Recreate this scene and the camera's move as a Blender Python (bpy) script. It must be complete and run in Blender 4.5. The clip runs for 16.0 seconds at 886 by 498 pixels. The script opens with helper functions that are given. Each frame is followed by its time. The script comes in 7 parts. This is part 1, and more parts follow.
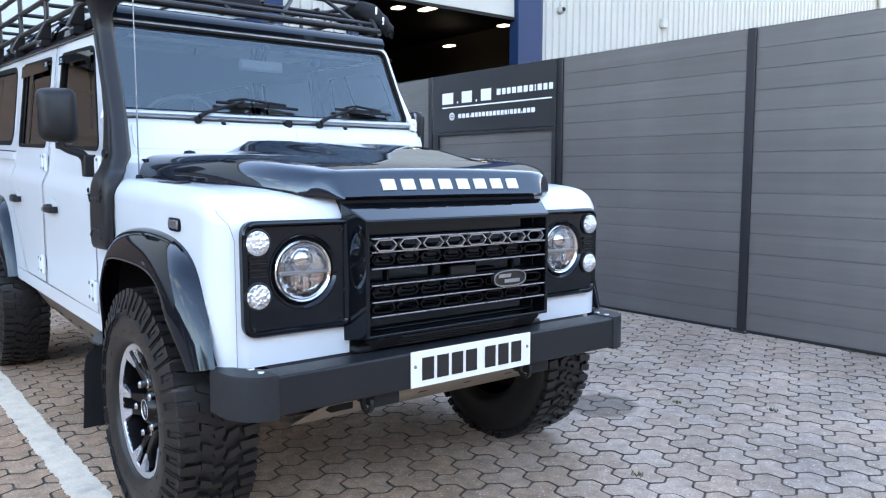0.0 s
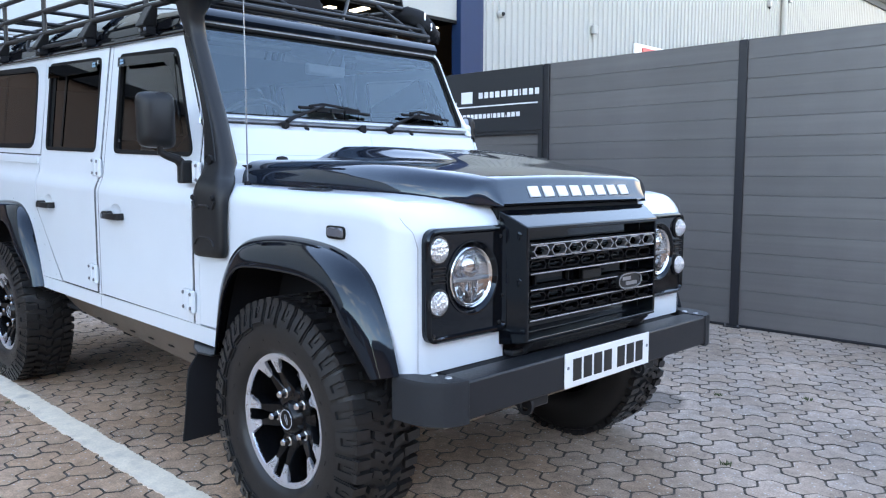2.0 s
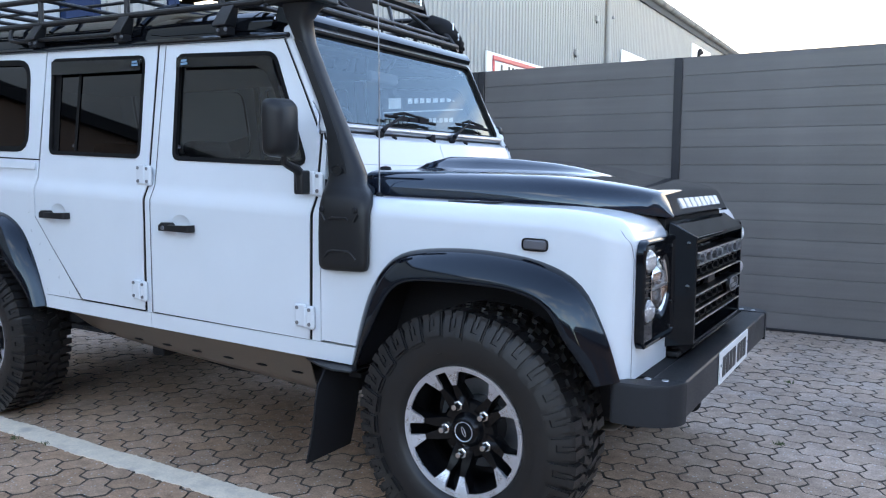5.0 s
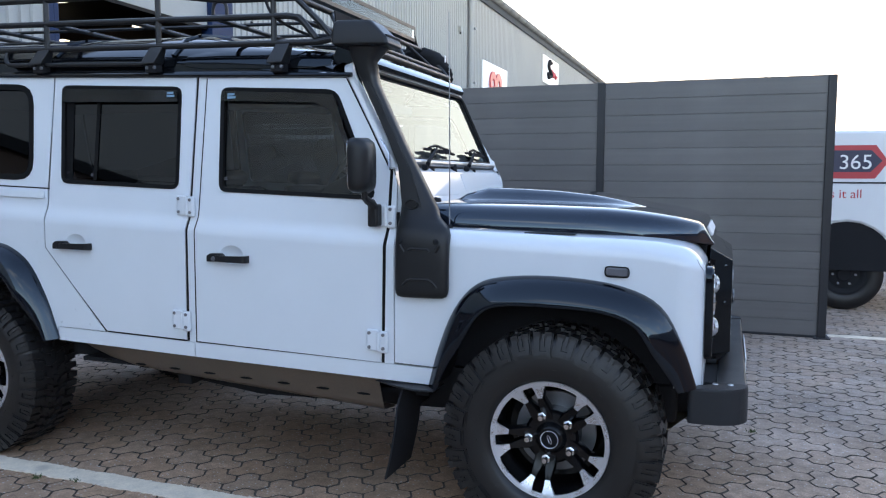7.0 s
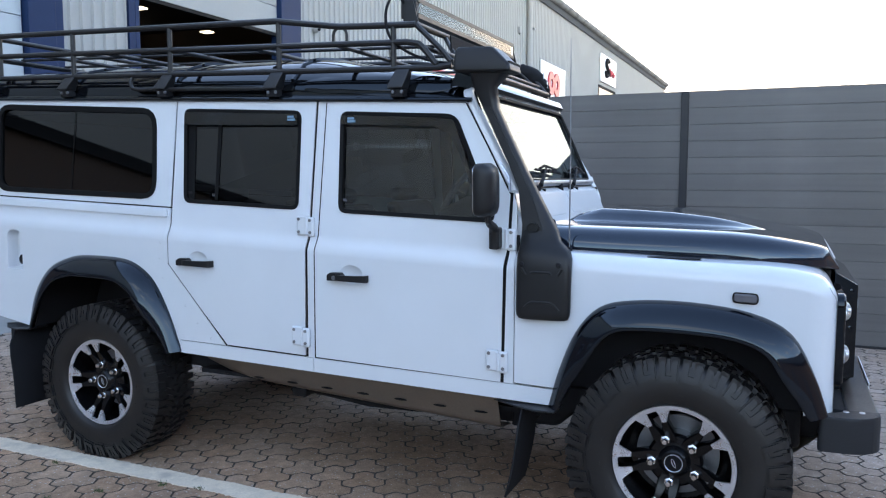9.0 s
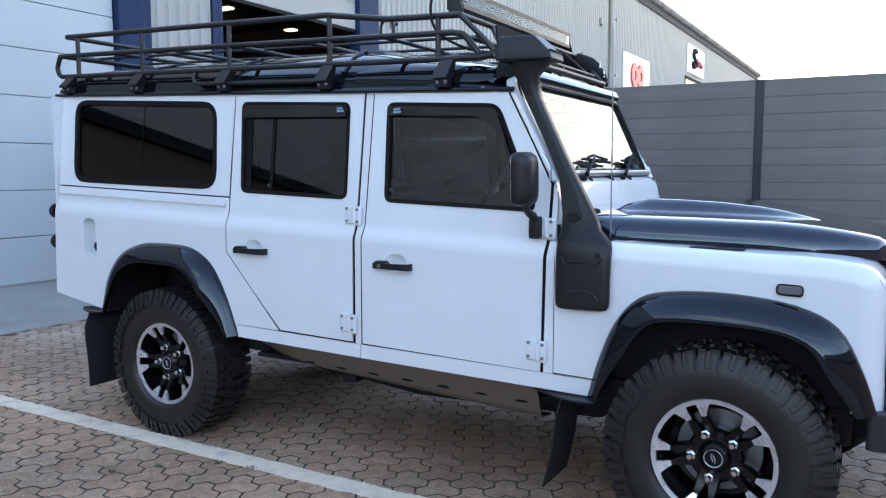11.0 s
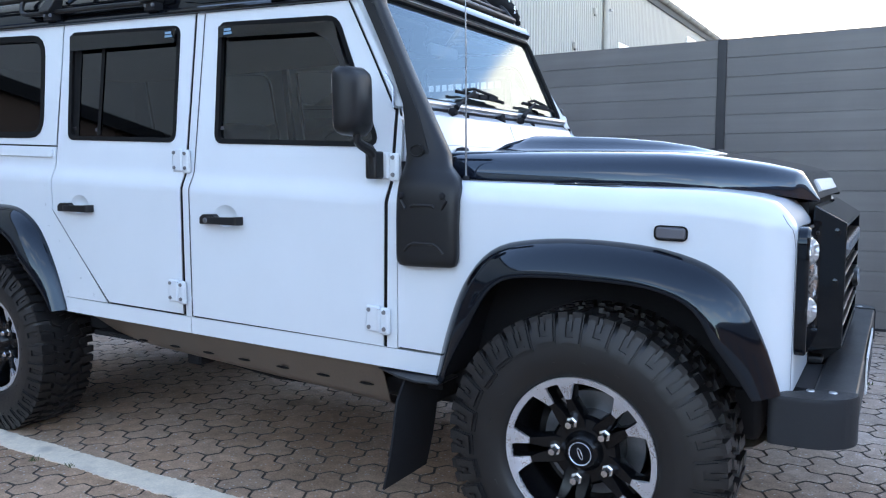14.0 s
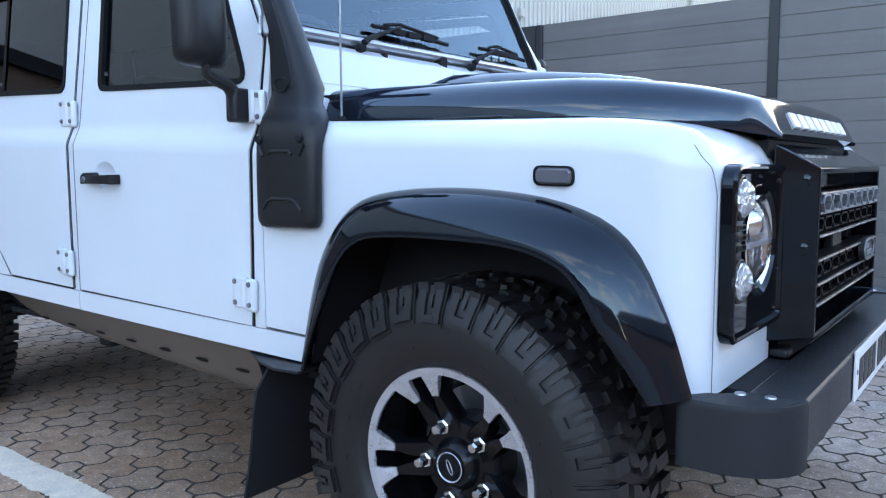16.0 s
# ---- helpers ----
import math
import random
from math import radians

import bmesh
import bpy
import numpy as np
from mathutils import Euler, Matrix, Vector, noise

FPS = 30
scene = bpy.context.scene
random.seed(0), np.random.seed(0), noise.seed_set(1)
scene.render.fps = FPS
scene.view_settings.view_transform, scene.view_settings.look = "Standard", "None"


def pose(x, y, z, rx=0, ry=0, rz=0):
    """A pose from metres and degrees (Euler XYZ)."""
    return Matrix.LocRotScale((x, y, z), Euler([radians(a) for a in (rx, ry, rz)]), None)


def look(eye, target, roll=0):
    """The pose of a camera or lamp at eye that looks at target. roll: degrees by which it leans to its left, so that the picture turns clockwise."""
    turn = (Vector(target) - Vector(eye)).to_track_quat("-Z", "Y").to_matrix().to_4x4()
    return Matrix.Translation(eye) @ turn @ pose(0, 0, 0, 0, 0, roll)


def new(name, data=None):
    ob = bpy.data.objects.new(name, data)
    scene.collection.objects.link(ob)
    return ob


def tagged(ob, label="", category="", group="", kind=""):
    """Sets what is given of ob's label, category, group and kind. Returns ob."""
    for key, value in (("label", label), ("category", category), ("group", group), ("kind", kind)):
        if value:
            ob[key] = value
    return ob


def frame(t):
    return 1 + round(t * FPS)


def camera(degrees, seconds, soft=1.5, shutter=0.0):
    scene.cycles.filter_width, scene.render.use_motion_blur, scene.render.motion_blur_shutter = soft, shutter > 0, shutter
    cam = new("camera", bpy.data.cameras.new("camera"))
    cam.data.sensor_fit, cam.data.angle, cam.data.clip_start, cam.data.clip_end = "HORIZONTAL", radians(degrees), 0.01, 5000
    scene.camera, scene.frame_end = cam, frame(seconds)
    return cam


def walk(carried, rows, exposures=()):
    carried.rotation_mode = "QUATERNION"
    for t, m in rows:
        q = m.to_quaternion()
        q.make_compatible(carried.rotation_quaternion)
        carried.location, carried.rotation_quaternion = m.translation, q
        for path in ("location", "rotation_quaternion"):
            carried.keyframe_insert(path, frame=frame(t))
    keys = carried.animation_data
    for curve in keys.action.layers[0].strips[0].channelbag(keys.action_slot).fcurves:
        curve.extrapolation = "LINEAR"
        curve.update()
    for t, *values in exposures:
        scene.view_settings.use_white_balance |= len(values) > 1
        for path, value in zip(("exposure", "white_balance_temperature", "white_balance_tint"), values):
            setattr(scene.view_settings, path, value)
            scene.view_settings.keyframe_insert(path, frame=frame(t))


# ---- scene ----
cam = camera(59.2, 16.0, soft=1.2)
PATH = [
    (0, (2.543, -1.616, 1.153), (0.981, -0.382, 0.959), 0.1),
    (0.5, (2.433, -1.766, 1.167), (0.903, -0.493, 0.974), 0.0),
    (1, (2.274, -1.913, 1.169), (0.792, -0.585, 0.976), 0.1),
    (1.5, (2.175, -2.072, 1.173), (0.747, -0.686, 0.98), 0.1),
    (2, (2.079, -2.223, 1.173), (0.677, -0.81, 0.981), 0.1),
    (2.5, (1.941, -2.326, 1.165), (0.559, -0.893, 0.973), 0.1),
    (3, (1.796, -2.446, 1.182), (0.485, -0.948, 0.992), 0.2),
    (3.5, (1.678, -2.601, 1.189), (0.434, -1.047, 0.999), 0.2),
    (4, (1.519, -2.758, 1.201), (0.35, -1.147, 1.012), 0.2),
    (4.2, (1.485, -2.784, 1.202), (0.328, -1.164, 1.012), 0.2),
    (6.3, (0.693, -3.382, 1.244), (-0.049, -1.533, 1.07), 0.4),
    (6.5, (0.665, -3.428, 1.255), (-0.055, -1.57, 1.082), 0.3),
    (7, (0.572, -3.546, 1.321), (-0.108, -1.674, 1.141), 0.2),
    (7.5, (0.439, -3.587, 1.368), (-0.23, -1.711, 1.187), 0.2),
    (8, (0.348, -3.623, 1.388), (-0.334, -1.751, 1.21), 0.2),
    (8.5, (0.32, -3.663, 1.425), (-0.407, -1.81, 1.232), 0.0),
    (9, (0.336, -3.693, 1.42), (-0.464, -1.869, 1.235), 0.1),
    (9.2, (0.352, -3.692, 1.45), (-0.476, -1.883, 1.249), -0.1),
    (11.3, (0.517, -3.622, 1.377), (-0.477, -1.898, 1.181), 0.0),
    (11.5, (0.527, -3.606, 1.36), (-0.467, -1.882, 1.166), 0.0),
    (12, (0.544, -3.498, 1.312), (-0.455, -1.776, 1.119), -0.0),
    (12.5, (0.54, -3.327, 1.279), (-0.457, -1.604, 1.081), -0.0),
    (13, (0.583, -3.183, 1.247), (-0.41, -1.458, 1.049), -0.1),
    (13.5, (0.667, -2.996, 1.195), (-0.319, -1.267, 0.998), -0.1),
    (14, (0.725, -2.825, 1.156), (-0.28, -1.107, 0.96), -0.1),
    (14.5, (0.751, -2.607, 1.126), (-0.271, -0.899, 0.924), -0.2),
    (15, (0.797, -2.437, 1.105), (-0.231, -0.734, 0.896), -0.2),
    (15.5, (0.887, -2.267, 1.050), (-0.184, -0.590, 0.842), -0.2),
    (16, (0.949, -2.121, 1.014), (-0.248, -0.532, 0.808), -0.3),
]
EXPOSE = [(0.0, 3.65, 8400, 16), (2.0, 3.45, 8300, 16), (4.0, 3.21, 8050, 16), (7.0, 2.67, 7850, 16), (9.0, 2.84, 7850, 16), (12.5, 2.96, 7750, 16), (15.0, 3.20, 7500, 15), (16.0, 3.25, 7350, 14)]
walk(cam, [(t, look(eye, target, roll)) for t, eye, target, roll in PATH], EXPOSE)

# ---- world, sun, exposure ----
world = bpy.data.worlds.new("sky")
scene.world = world
world.use_nodes = True
wn, wl = world.node_tree.nodes, world.node_tree.links
wn.clear()
sky = wn.new("ShaderNodeTexSky")
sky.sky_type = "NISHITA"
sky.sun_disc = False
sky.sun_elevation = radians(22)
sky.sun_rotation = radians(300)
sky.air_density, sky.dust_density, sky.ozone_density = 1.0, 0.08, 1.8
# Bright haze and broken cloud low in the sky, blue above.
wco = wn.new("ShaderNodeTexCoord")
wsep = wn.new("ShaderNodeSeparateXYZ")
wl.new(wco.outputs["Generated"], wsep.inputs[0])
wlow = wn.new("ShaderNodeMapRange")
wlow.interpolation_type = "SMOOTHSTEP"
wlow.inputs["From Min"].default_value, wlow.inputs["From Max"].default_value = 0.36, 0.10
# The haze climbs and warms towards the sun, which stands low behind the building.
wside = wn.new("ShaderNodeMath")
wside.operation = "MULTIPLY_ADD"
wside.inputs[1].default_value = 0.26
wfront = wn.new("ShaderNodeMath")
wfront.operation = "MAXIMUM"
wfront.inputs[1].default_value = 0.0
wl.new(wsep.outputs["X"], wfront.inputs[0])
wl.new(wfront.outputs[0], wside.inputs[0])
wl.new(wsep.outputs["Z"], wside.inputs[2])
# and it lies lower in the clear sky across the yard
wback = wn.new("ShaderNodeMath")
wback.operation = "MINIMUM"
wback.inputs[1].default_value = 0.0
wl.new(wsep.outputs["Y"], wback.inputs[0])
wclear = wn.new("ShaderNodeMath")
wclear.operation = "MULTIPLY_ADD"
wclear.inputs[1].default_value = -0.26
wl.new(wback.outputs[0], wclear.inputs[0])
wl.new(wside.outputs[0], wclear.inputs[2])
wl.new(wclear.outputs[0], wlow.inputs["Value"])
wwarm = wn.new("ShaderNodeMapRange")
wwarm.inputs["From Min"].default_value, wwarm.inputs["From Max"].default_value = -0.2, 0.9
wl.new(wsep.outputs["Y"], wwarm.inputs["Value"])
wtone = wn.new("ShaderNodeMix")
wtone.data_type = "RGBA"
wl.new(wwarm.outputs[0], wtone.inputs["Factor"])
wtone.inputs["A"].default_value = (5.6, 5.6, 5.6, 1)
wtone.inputs["B"].default_value = (4.35, 4.2, 3.95, 1)
wmap = wn.new("ShaderNodeMapping")
wmap.inputs["Scale"].default_value = (1.6, 1.6, 5.0)
wl.new(wco.outputs["Generated"], wmap.inputs["Vector"])
wcl = wn.new("ShaderNodeTexNoise")
wcl.inputs["Scale"].default_value, wcl.inputs["Detail"].default_value, wcl.inputs["Roughness"].default_value = 1.7, 7, 0.6
wl.new(wmap.outputs[0], wcl.inputs["Vector"])
wcr = wn.new("ShaderNodeMapRange")
wcr.inputs["From Min"].default_value, wcr.inputs["From Max"].default_value = 0.53, 0.66
wcr.inputs["To Min"].default_value, wcr.inputs["To Max"].default_value = 0.0, 0.55
wl.new(wcl.outputs["Fac"], wcr.inputs["Value"])
# clouds thin out overhead
wband = wn.new("ShaderNodeMapRange")
wband.interpolation_type = "SMOOTHSTEP"
wband.inputs["From Min"].default_value, wband.inputs["From Max"].default_value = 0.64, 0.38
wl.new(wsep.outputs["Z"], wband.inputs["Value"])
wpuff = wn.new("ShaderNodeMath")
wpuff.operation = "MULTIPLY"
wl.new(wcr.outputs[0], wpuff.inputs[0])
wl.new(wband.outputs[0], wpuff.inputs[1])
wadd = wn.new("ShaderNodeMath")
wadd.operation = "ADD"
wadd.use_clamp = True
wl.new(wlow.outputs[0], wadd.inputs[0])
wl.new(wpuff.outputs[0], wadd.inputs[1])
# One bright cloud stands low beyond the fence.
wdot = wn.new("ShaderNodeVectorMath")
wdot.operation = "DOT_PRODUCT"
wl.new(wco.outputs["Generated"], wdot.inputs[0])
wdot.inputs[1].default_value = (0.20, 0.950, 0.24)
wrag = wn.new("ShaderNodeMath")
wrag.operation = "MULTIPLY_ADD"
wl.new(wcl.outputs["Fac"], wrag.inputs[0])
wrag.inputs[1].default_value = 0.035
wl.new(wdot.outputs["Value"], wrag.inputs[2])
wcloud = wn.new("ShaderNodeMapRange")
wcloud.interpolation_type = "SMOOTHSTEP"
wcloud.inputs["From Min"].default_value, wcloud.inputs["From Max"].default_value = 0.997, 1.004
wl.new(wrag.outputs[0], wcloud.inputs["Value"])
wall_cloud = wn.new("ShaderNodeMath")
wall_cloud.operation = "MAXIMUM"
wl.new(wadd.outputs[0], wall_cloud.inputs[0])
wl.new(wcloud.outputs[0], wall_cloud.inputs[1])
wmix = wn.new("ShaderNodeMix")
wmix.data_type = "RGBA"
wl.new(wall_cloud.outputs[0], wmix.inputs["Factor"])
wdeep = wn.new("ShaderNodeVectorMath")
wdeep.operation = "SCALE"
wdeep.inputs["Scale"].default_value = 0.92
wl.new(sky.outputs[0], wdeep.inputs[0])
wl.new(wdeep.outputs[0], wmix.inputs["A"])
wl.new(wtone.outputs["Result"], wmix.inputs["B"])
bg = wn.new("ShaderNodeBackground")
bg.inputs["Strength"].default_value = 0.14
wout = wn.new("ShaderNodeOutputWorld")
wl.new(wmix.outputs["Result"], bg.inputs[0])
wl.new(bg.outputs[0], wout.inputs[0])
sun_data = bpy.data.lights.new("sun", "SUN")
sun_data.energy, sun_data.angle, sun_data.color = 0.6, radians(12), (1.0, 0.95, 0.88)
sun = new("sun", sun_data)
sun.matrix_world = look((0, 0, 10), (10 * math.sin(radians(60)), -10 * math.cos(radians(60)), 10 - 10 * math.tan(radians(22))))

# ---- building helpers ----
def mat(name, color, rough=0.5, metal=0.0, coat=0.0, spec=0.5, var=0.08, scale=8.0, fine=120.0, bump=0.0, bscale=200.0, dirt=None, dirt_amt=0.0, rvar=0.08):
    """A procedural surface with two scales of variation, optional dirt and fine relief."""
    m = bpy.data.materials.new(name)
    m.use_nodes = True
    nt = m.node_tree
    n, l = nt.nodes, nt.links
    p = n["Principled BSDF"]
    p.inputs["Metallic"].default_value = metal
    p.inputs["Specular IOR Level"].default_value = spec
    p.inputs["Coat Weight"].default_value = coat
    p.inputs["Coat Roughness"].default_value = 0.03
    co = n.new("ShaderNodeTexCoord")
    big = n.new("ShaderNodeTexNoise")
    big.inputs["Scale"].default_value, big.inputs["Detail"].default_value = scale, 4
    l.new(co.outputs["Object"], big.inputs["Vector"])
    small = n.new("ShaderNodeTexNoise")
    small.inputs["Scale"].default_value, small.inputs["Detail"].default_value = fine, 3
    l.new(co.outputs["Object"], small.inputs["Vector"])
    mix = n.new("ShaderNodeMath")
    mix.operation = "MULTIPLY_ADD"
    l.new(small.outputs["Fac"], mix.inputs[0])
    mix.inputs[1].default_value = 0.5
    half = n.new("ShaderNodeMath")
    half.operation = "MULTIPLY"
    half.inputs[1].default_value = 0.5
    l.new(big.outputs["Fac"], half.inputs[0])
    l.new(half.outputs[0], mix.inputs[2])
    ramp = n.new("ShaderNodeMapRange")
    ramp.inputs["From Min"].default_value, ramp.inputs["From Max"].default_value = 0.3, 0.7
    ramp.inputs["To Min"].default_value, ramp.inputs["To Max"].default_value = 1 - var, 1 + var
    l.new(mix.outputs[0], ramp.inputs["Value"])
    tint = n.new("ShaderNodeVectorMath")
    tint.operation = "SCALE"
    tint.inputs[0].default_value = color[:3]
    l.new(ramp.outputs[0], tint.inputs["Scale"])
    col = tint.outputs[0]
    if dirt:
        dn = n.new("ShaderNodeTexNoise")
        dn.inputs["Scale"].default_value, dn.inputs["Detail"].default_value = scale * 0.6, 6
        l.new(co.outputs["Object"], dn.inputs["Vector"])
        dr = n.new("ShaderNodeMapRange")
        dr.inputs["From Min"].default_value, dr.inputs["From Max"].default_value = 0.5, 0.72
        dr.inputs["To Max"].default_value = dirt_amt
        l.new(dn.outputs["Fac"], dr.inputs["Value"])
        dm = n.new("ShaderNodeMix")
        dm.data_type = "RGBA"
        l.new(dr.outputs[0], dm.inputs["Factor"])
        l.new(col, dm.inputs["A"])
        dm.inputs["B"].default_value = (*dirt, 1)
        col = dm.outputs["Result"]
    l.new(col, p.inputs["Base Color"])
    rr = n.new("ShaderNodeMapRange")
    rr.inputs["From Min"].default_value, rr.inputs["From Max"].default_value = 0.3, 0.7
    rr.inputs["To Min"].default_value, rr.inputs["To Max"].default_value = max(0.02, rough - rvar), min(1, rough + rvar)
    l.new(mix.outputs[0], rr.inputs["Value"])
    l.new(rr.outputs[0], p.inputs["Roughness"])
    if bump:
        bn = n.new("ShaderNodeTexNoise")
        bn.inputs["Scale"].default_value, bn.inputs["Detail"].default_value = bscale, 4
        l.new(co.outputs["Object"], bn.inputs["Vector"])
        b = n.new("ShaderNodeBump")
        b.inputs["Strength"].default_value, b.inputs["Distance"].default_value = bump, 0.002
        l.new(bn.outputs["Fac"], b.inputs["Height"])
        l.new(b.outputs[0], p.inputs["Normal"])
    return m


def mesh_of(name, bm, material, smooth=35, flip=False):
    if flip:
        bmesh.ops.scale(bm, vec=(1, -1, 1), verts=bm.verts)
        bmesh.ops.reverse_faces(bm, faces=bm.faces)
    me = bpy.data.meshes.new(name)
    bm.edges.index_update()
    rims = [e.index for e in bm.edges if e.is_boundary]
    bm.to_mesh(me)
    bm.free()
    me.materials.append(material)
    if smooth:
        me.shade_smooth()
        me.set_sharp_from_angle(angle=radians(smooth))
        for i in rims:
            me.edges[i].use_edge_sharp = True
    return me


def part(name, bm, material, parent=None, label="", bevel=0.0, solid=0.0, smooth=35, flip=False, kind=""):
    """Links a bmesh (or a finished mesh) as one object, under parent if there is one."""
    me = bm if isinstance(bm, bpy.types.Mesh) else mesh_of(name, bm, material, smooth, flip)
    ob = new(name, me)
    if parent:
        ob.parent = parent
    if solid:
        s = ob.modifiers.new("thickness", "SOLIDIFY")
        s.thickness, s.offset = solid, -1
    if bevel:
        b = ob.modifiers.new("edges", "BEVEL")
        b.width, b.segments, b.limit_method, b.angle_limit = bevel, 2, "ANGLE", radians(40)
    if solid or bevel:
        w = ob.modifiers.new("normals", "WEIGHTED_NORMAL")
        w.keep_sharp, w.weight = True, 80
    if label or kind:
        tagged(ob, label, kind=kind)
    return ob


def thing(name, label, category, group="", kind="", at=(0, 0, 0)):
    ob = new(name)
    ob.location = at
    ob.empty_display_size = 0.1
    return tagged(ob, label, category, group, kind)


def box(bm, x0, x1, y0, y1, z0, z1):
    v = [bm.verts.new((x, y, z)) for x in (x0, x1) for y in (y0, y1) for z in (z0, z1)]
    for f in ((0, 1, 3, 2), (4, 6, 7, 5), (0, 4, 5, 1), (2, 3, 7, 6), (0, 2, 6, 4), (1, 5, 7, 3)):
        bm.faces.new([v[i] for i in f])
    return v


def boxed(*a):
    bm = bmesh.new()
    box(bm, *a)
    return bm


def loft(bm, rings, closed=True, caps=True):
    """Skins rings of equal length, one after another."""
    rows = [[bm.verts.new(p) for p in r] for r in rings]
    k = len(rows[0])
    for a, b in zip(rows, rows[1:]):
        for i in range(k if closed else k - 1):
            j = (i + 1) % k
            bm.faces.new((a[i], a[j], b[j], b[i]))
    if caps and closed:
        bm.faces.new(rows[0][::-1])
        bm.faces.new(rows[-1])
    return rows


def fix(bm):
    bmesh.ops.recalc_face_normals(bm, faces=bm.faces)
    return bm


def prism(bm, poly, axis, a, b):
    """A polygon (two numbers a point) drawn out along an axis from a to b."""
    put = {"x": lambda p, c: (c, p[0], p[1]), "y": lambda p, c: (p[0], c, p[1]), "z": lambda p, c: (p[0], p[1], c)}[axis]
    loft(bm, [[put(p, a) for p in poly], [put(p, b) for p in poly]])
    return bm


def prismed(poly, axis, a, b):
    return fix(prism(bmesh.new(), poly, axis, a, b))


def tube(bm, pts, r, n=10, squash=1.0):
    """A round bar along a line of points, with mitred bends and closed ends."""
    pts = [Vector(p) for p in pts]
    rings, up = [], None
    for i, p in enumerate(pts):
        d0 = (p - pts[i - 1]).normalized() if i else None
        d1 = (pts[i + 1] - p).normalized() if i + 1 < len(pts) else None
        d = ((d0 or d1) + (d1 or d0)).normalized()
        if up is None:
            up = Vector((0, 0, 1)) if abs(d.z) < 0.9 else Vector((1, 0, 0))
        side = d.cross(up).normalized()
        up = side.cross(d).normalized()
        rr = r[i] if isinstance(r, (list, tuple)) else r
        stretch = 1.0
        if d0 and d1:
            stretch = 1 / max(0.5, math.cos(d0.angle(d1) / 2))
        rings.append([p + (side * math.cos(2 * math.pi * k / n) * stretch + up * squash * math.sin(2 * math.pi * k / n)) * rr for k in range(n)])
    loft(bm, rings)
    return bm


def tubed(pts, r, n=10):
    return fix(tube(bmesh.new(), pts, r, n))


def rounded(x0, x1, z0, z1, r, n=5):
    """A rectangle's outline with round corners, counter-clockwise; r may be four radii (ll, lr, ur, ul)."""
    rs = r if isinstance(r, (list, tuple)) else (r,) * 4
    out = []
    for (cx, cz, a0), q in zip((((x0, z0, 180)), (x1, z0, 270), (x1, z1, 0), (x0, z1, 90)), rs):
        sx, sz = (1 if cx == x0 else -1), (1 if cz == z0 else -1)
        for k in range(n + 1):
            a = radians(a0 + 90 * k / n)
            out.append((cx + sx * q + q * math.cos(a), cz + sz * q + q * math.sin(a)))
    return out


def spline(pts, n=6):
    """A smooth line through points (Catmull-Rom), n steps between each two."""
    p = [np.array(q, float) for q in pts]
    p = [2 * p[0] - p[1]] + p + [2 * p[-1] - p[-2]]
    out = []
    for a, b, c, d in zip(p, p[1:], p[2:], p[3:]):
        for k in range(n):
            t = k / n
            out.append(0.5 * (2 * b + (c - a) * t + (2 * a - 5 * b + 4 * c - d) * t * t + (3 * b - a - 3 * c + d) * t ** 3))
    out.append(p[-2])
    return [tuple(float(v) for v in q) for q in out]


def lathe(bm, prof, n=48, axis="y"):
    """Turns a profile of (radius, along) round an axis."""
    put = {"y": lambda r, h, a: (r * math.cos(a), h, r * math.sin(a)), "x": lambda r, h, a: (h, r * math.cos(a), r * math.sin(a)), "z": lambda r, h, a: (r * math.cos(a), r * math.sin(a), h)}[axis]
    rows = [[bm.verts.new(put(r, h, 2 * math.pi * k / n)) for k in range(n)] for r, h in prof]
    for a, b in zip(rows, rows[1:]):
        for i in range(n):
            j = (i + 1) % n
            bm.faces.new((a[i], a[j], b[j], b[i]))
    return bm


def lathed(prof, n=48, axis="y", at=(0, 0, 0)):
    bm = lathe(bmesh.new(), prof, n, axis)
    bmesh.ops.remove_doubles(bm, verts=bm.verts, dist=1e-6)
    bmesh.ops.translate(bm, vec=at, verts=bm.verts)
    return fix(bm)


def filled(loops, cuts=(), cut_axis=1):
    """A flat sheet in (u, v, 0) with an outline and holes, cut into strips at the given values."""
    bm = bmesh.new()
    for loop in loops:
        v = [bm.verts.new((p[0], p[1], 0)) for p in loop]
        for a, b in zip(v, v[1:] + v[:1]):
            bm.edges.new((a, b))
    bmesh.ops.triangle_fill(bm, edges=bm.edges, use_beauty=True, use_dissolve=False)
    for axis, values in ((1, cuts), (0, ())) if cut_axis == 1 else ((0, cuts), (1, ())):
        for c in values:
            co, no = [0, 0, 0], [0, 0, 0]
            co[axis], no[axis] = c, 1
            bmesh.ops.bisect_plane(bm, geom=list(bm.verts) + list(bm.edges) + list(bm.faces), plane_co=co, plane_no=no)
    return bm


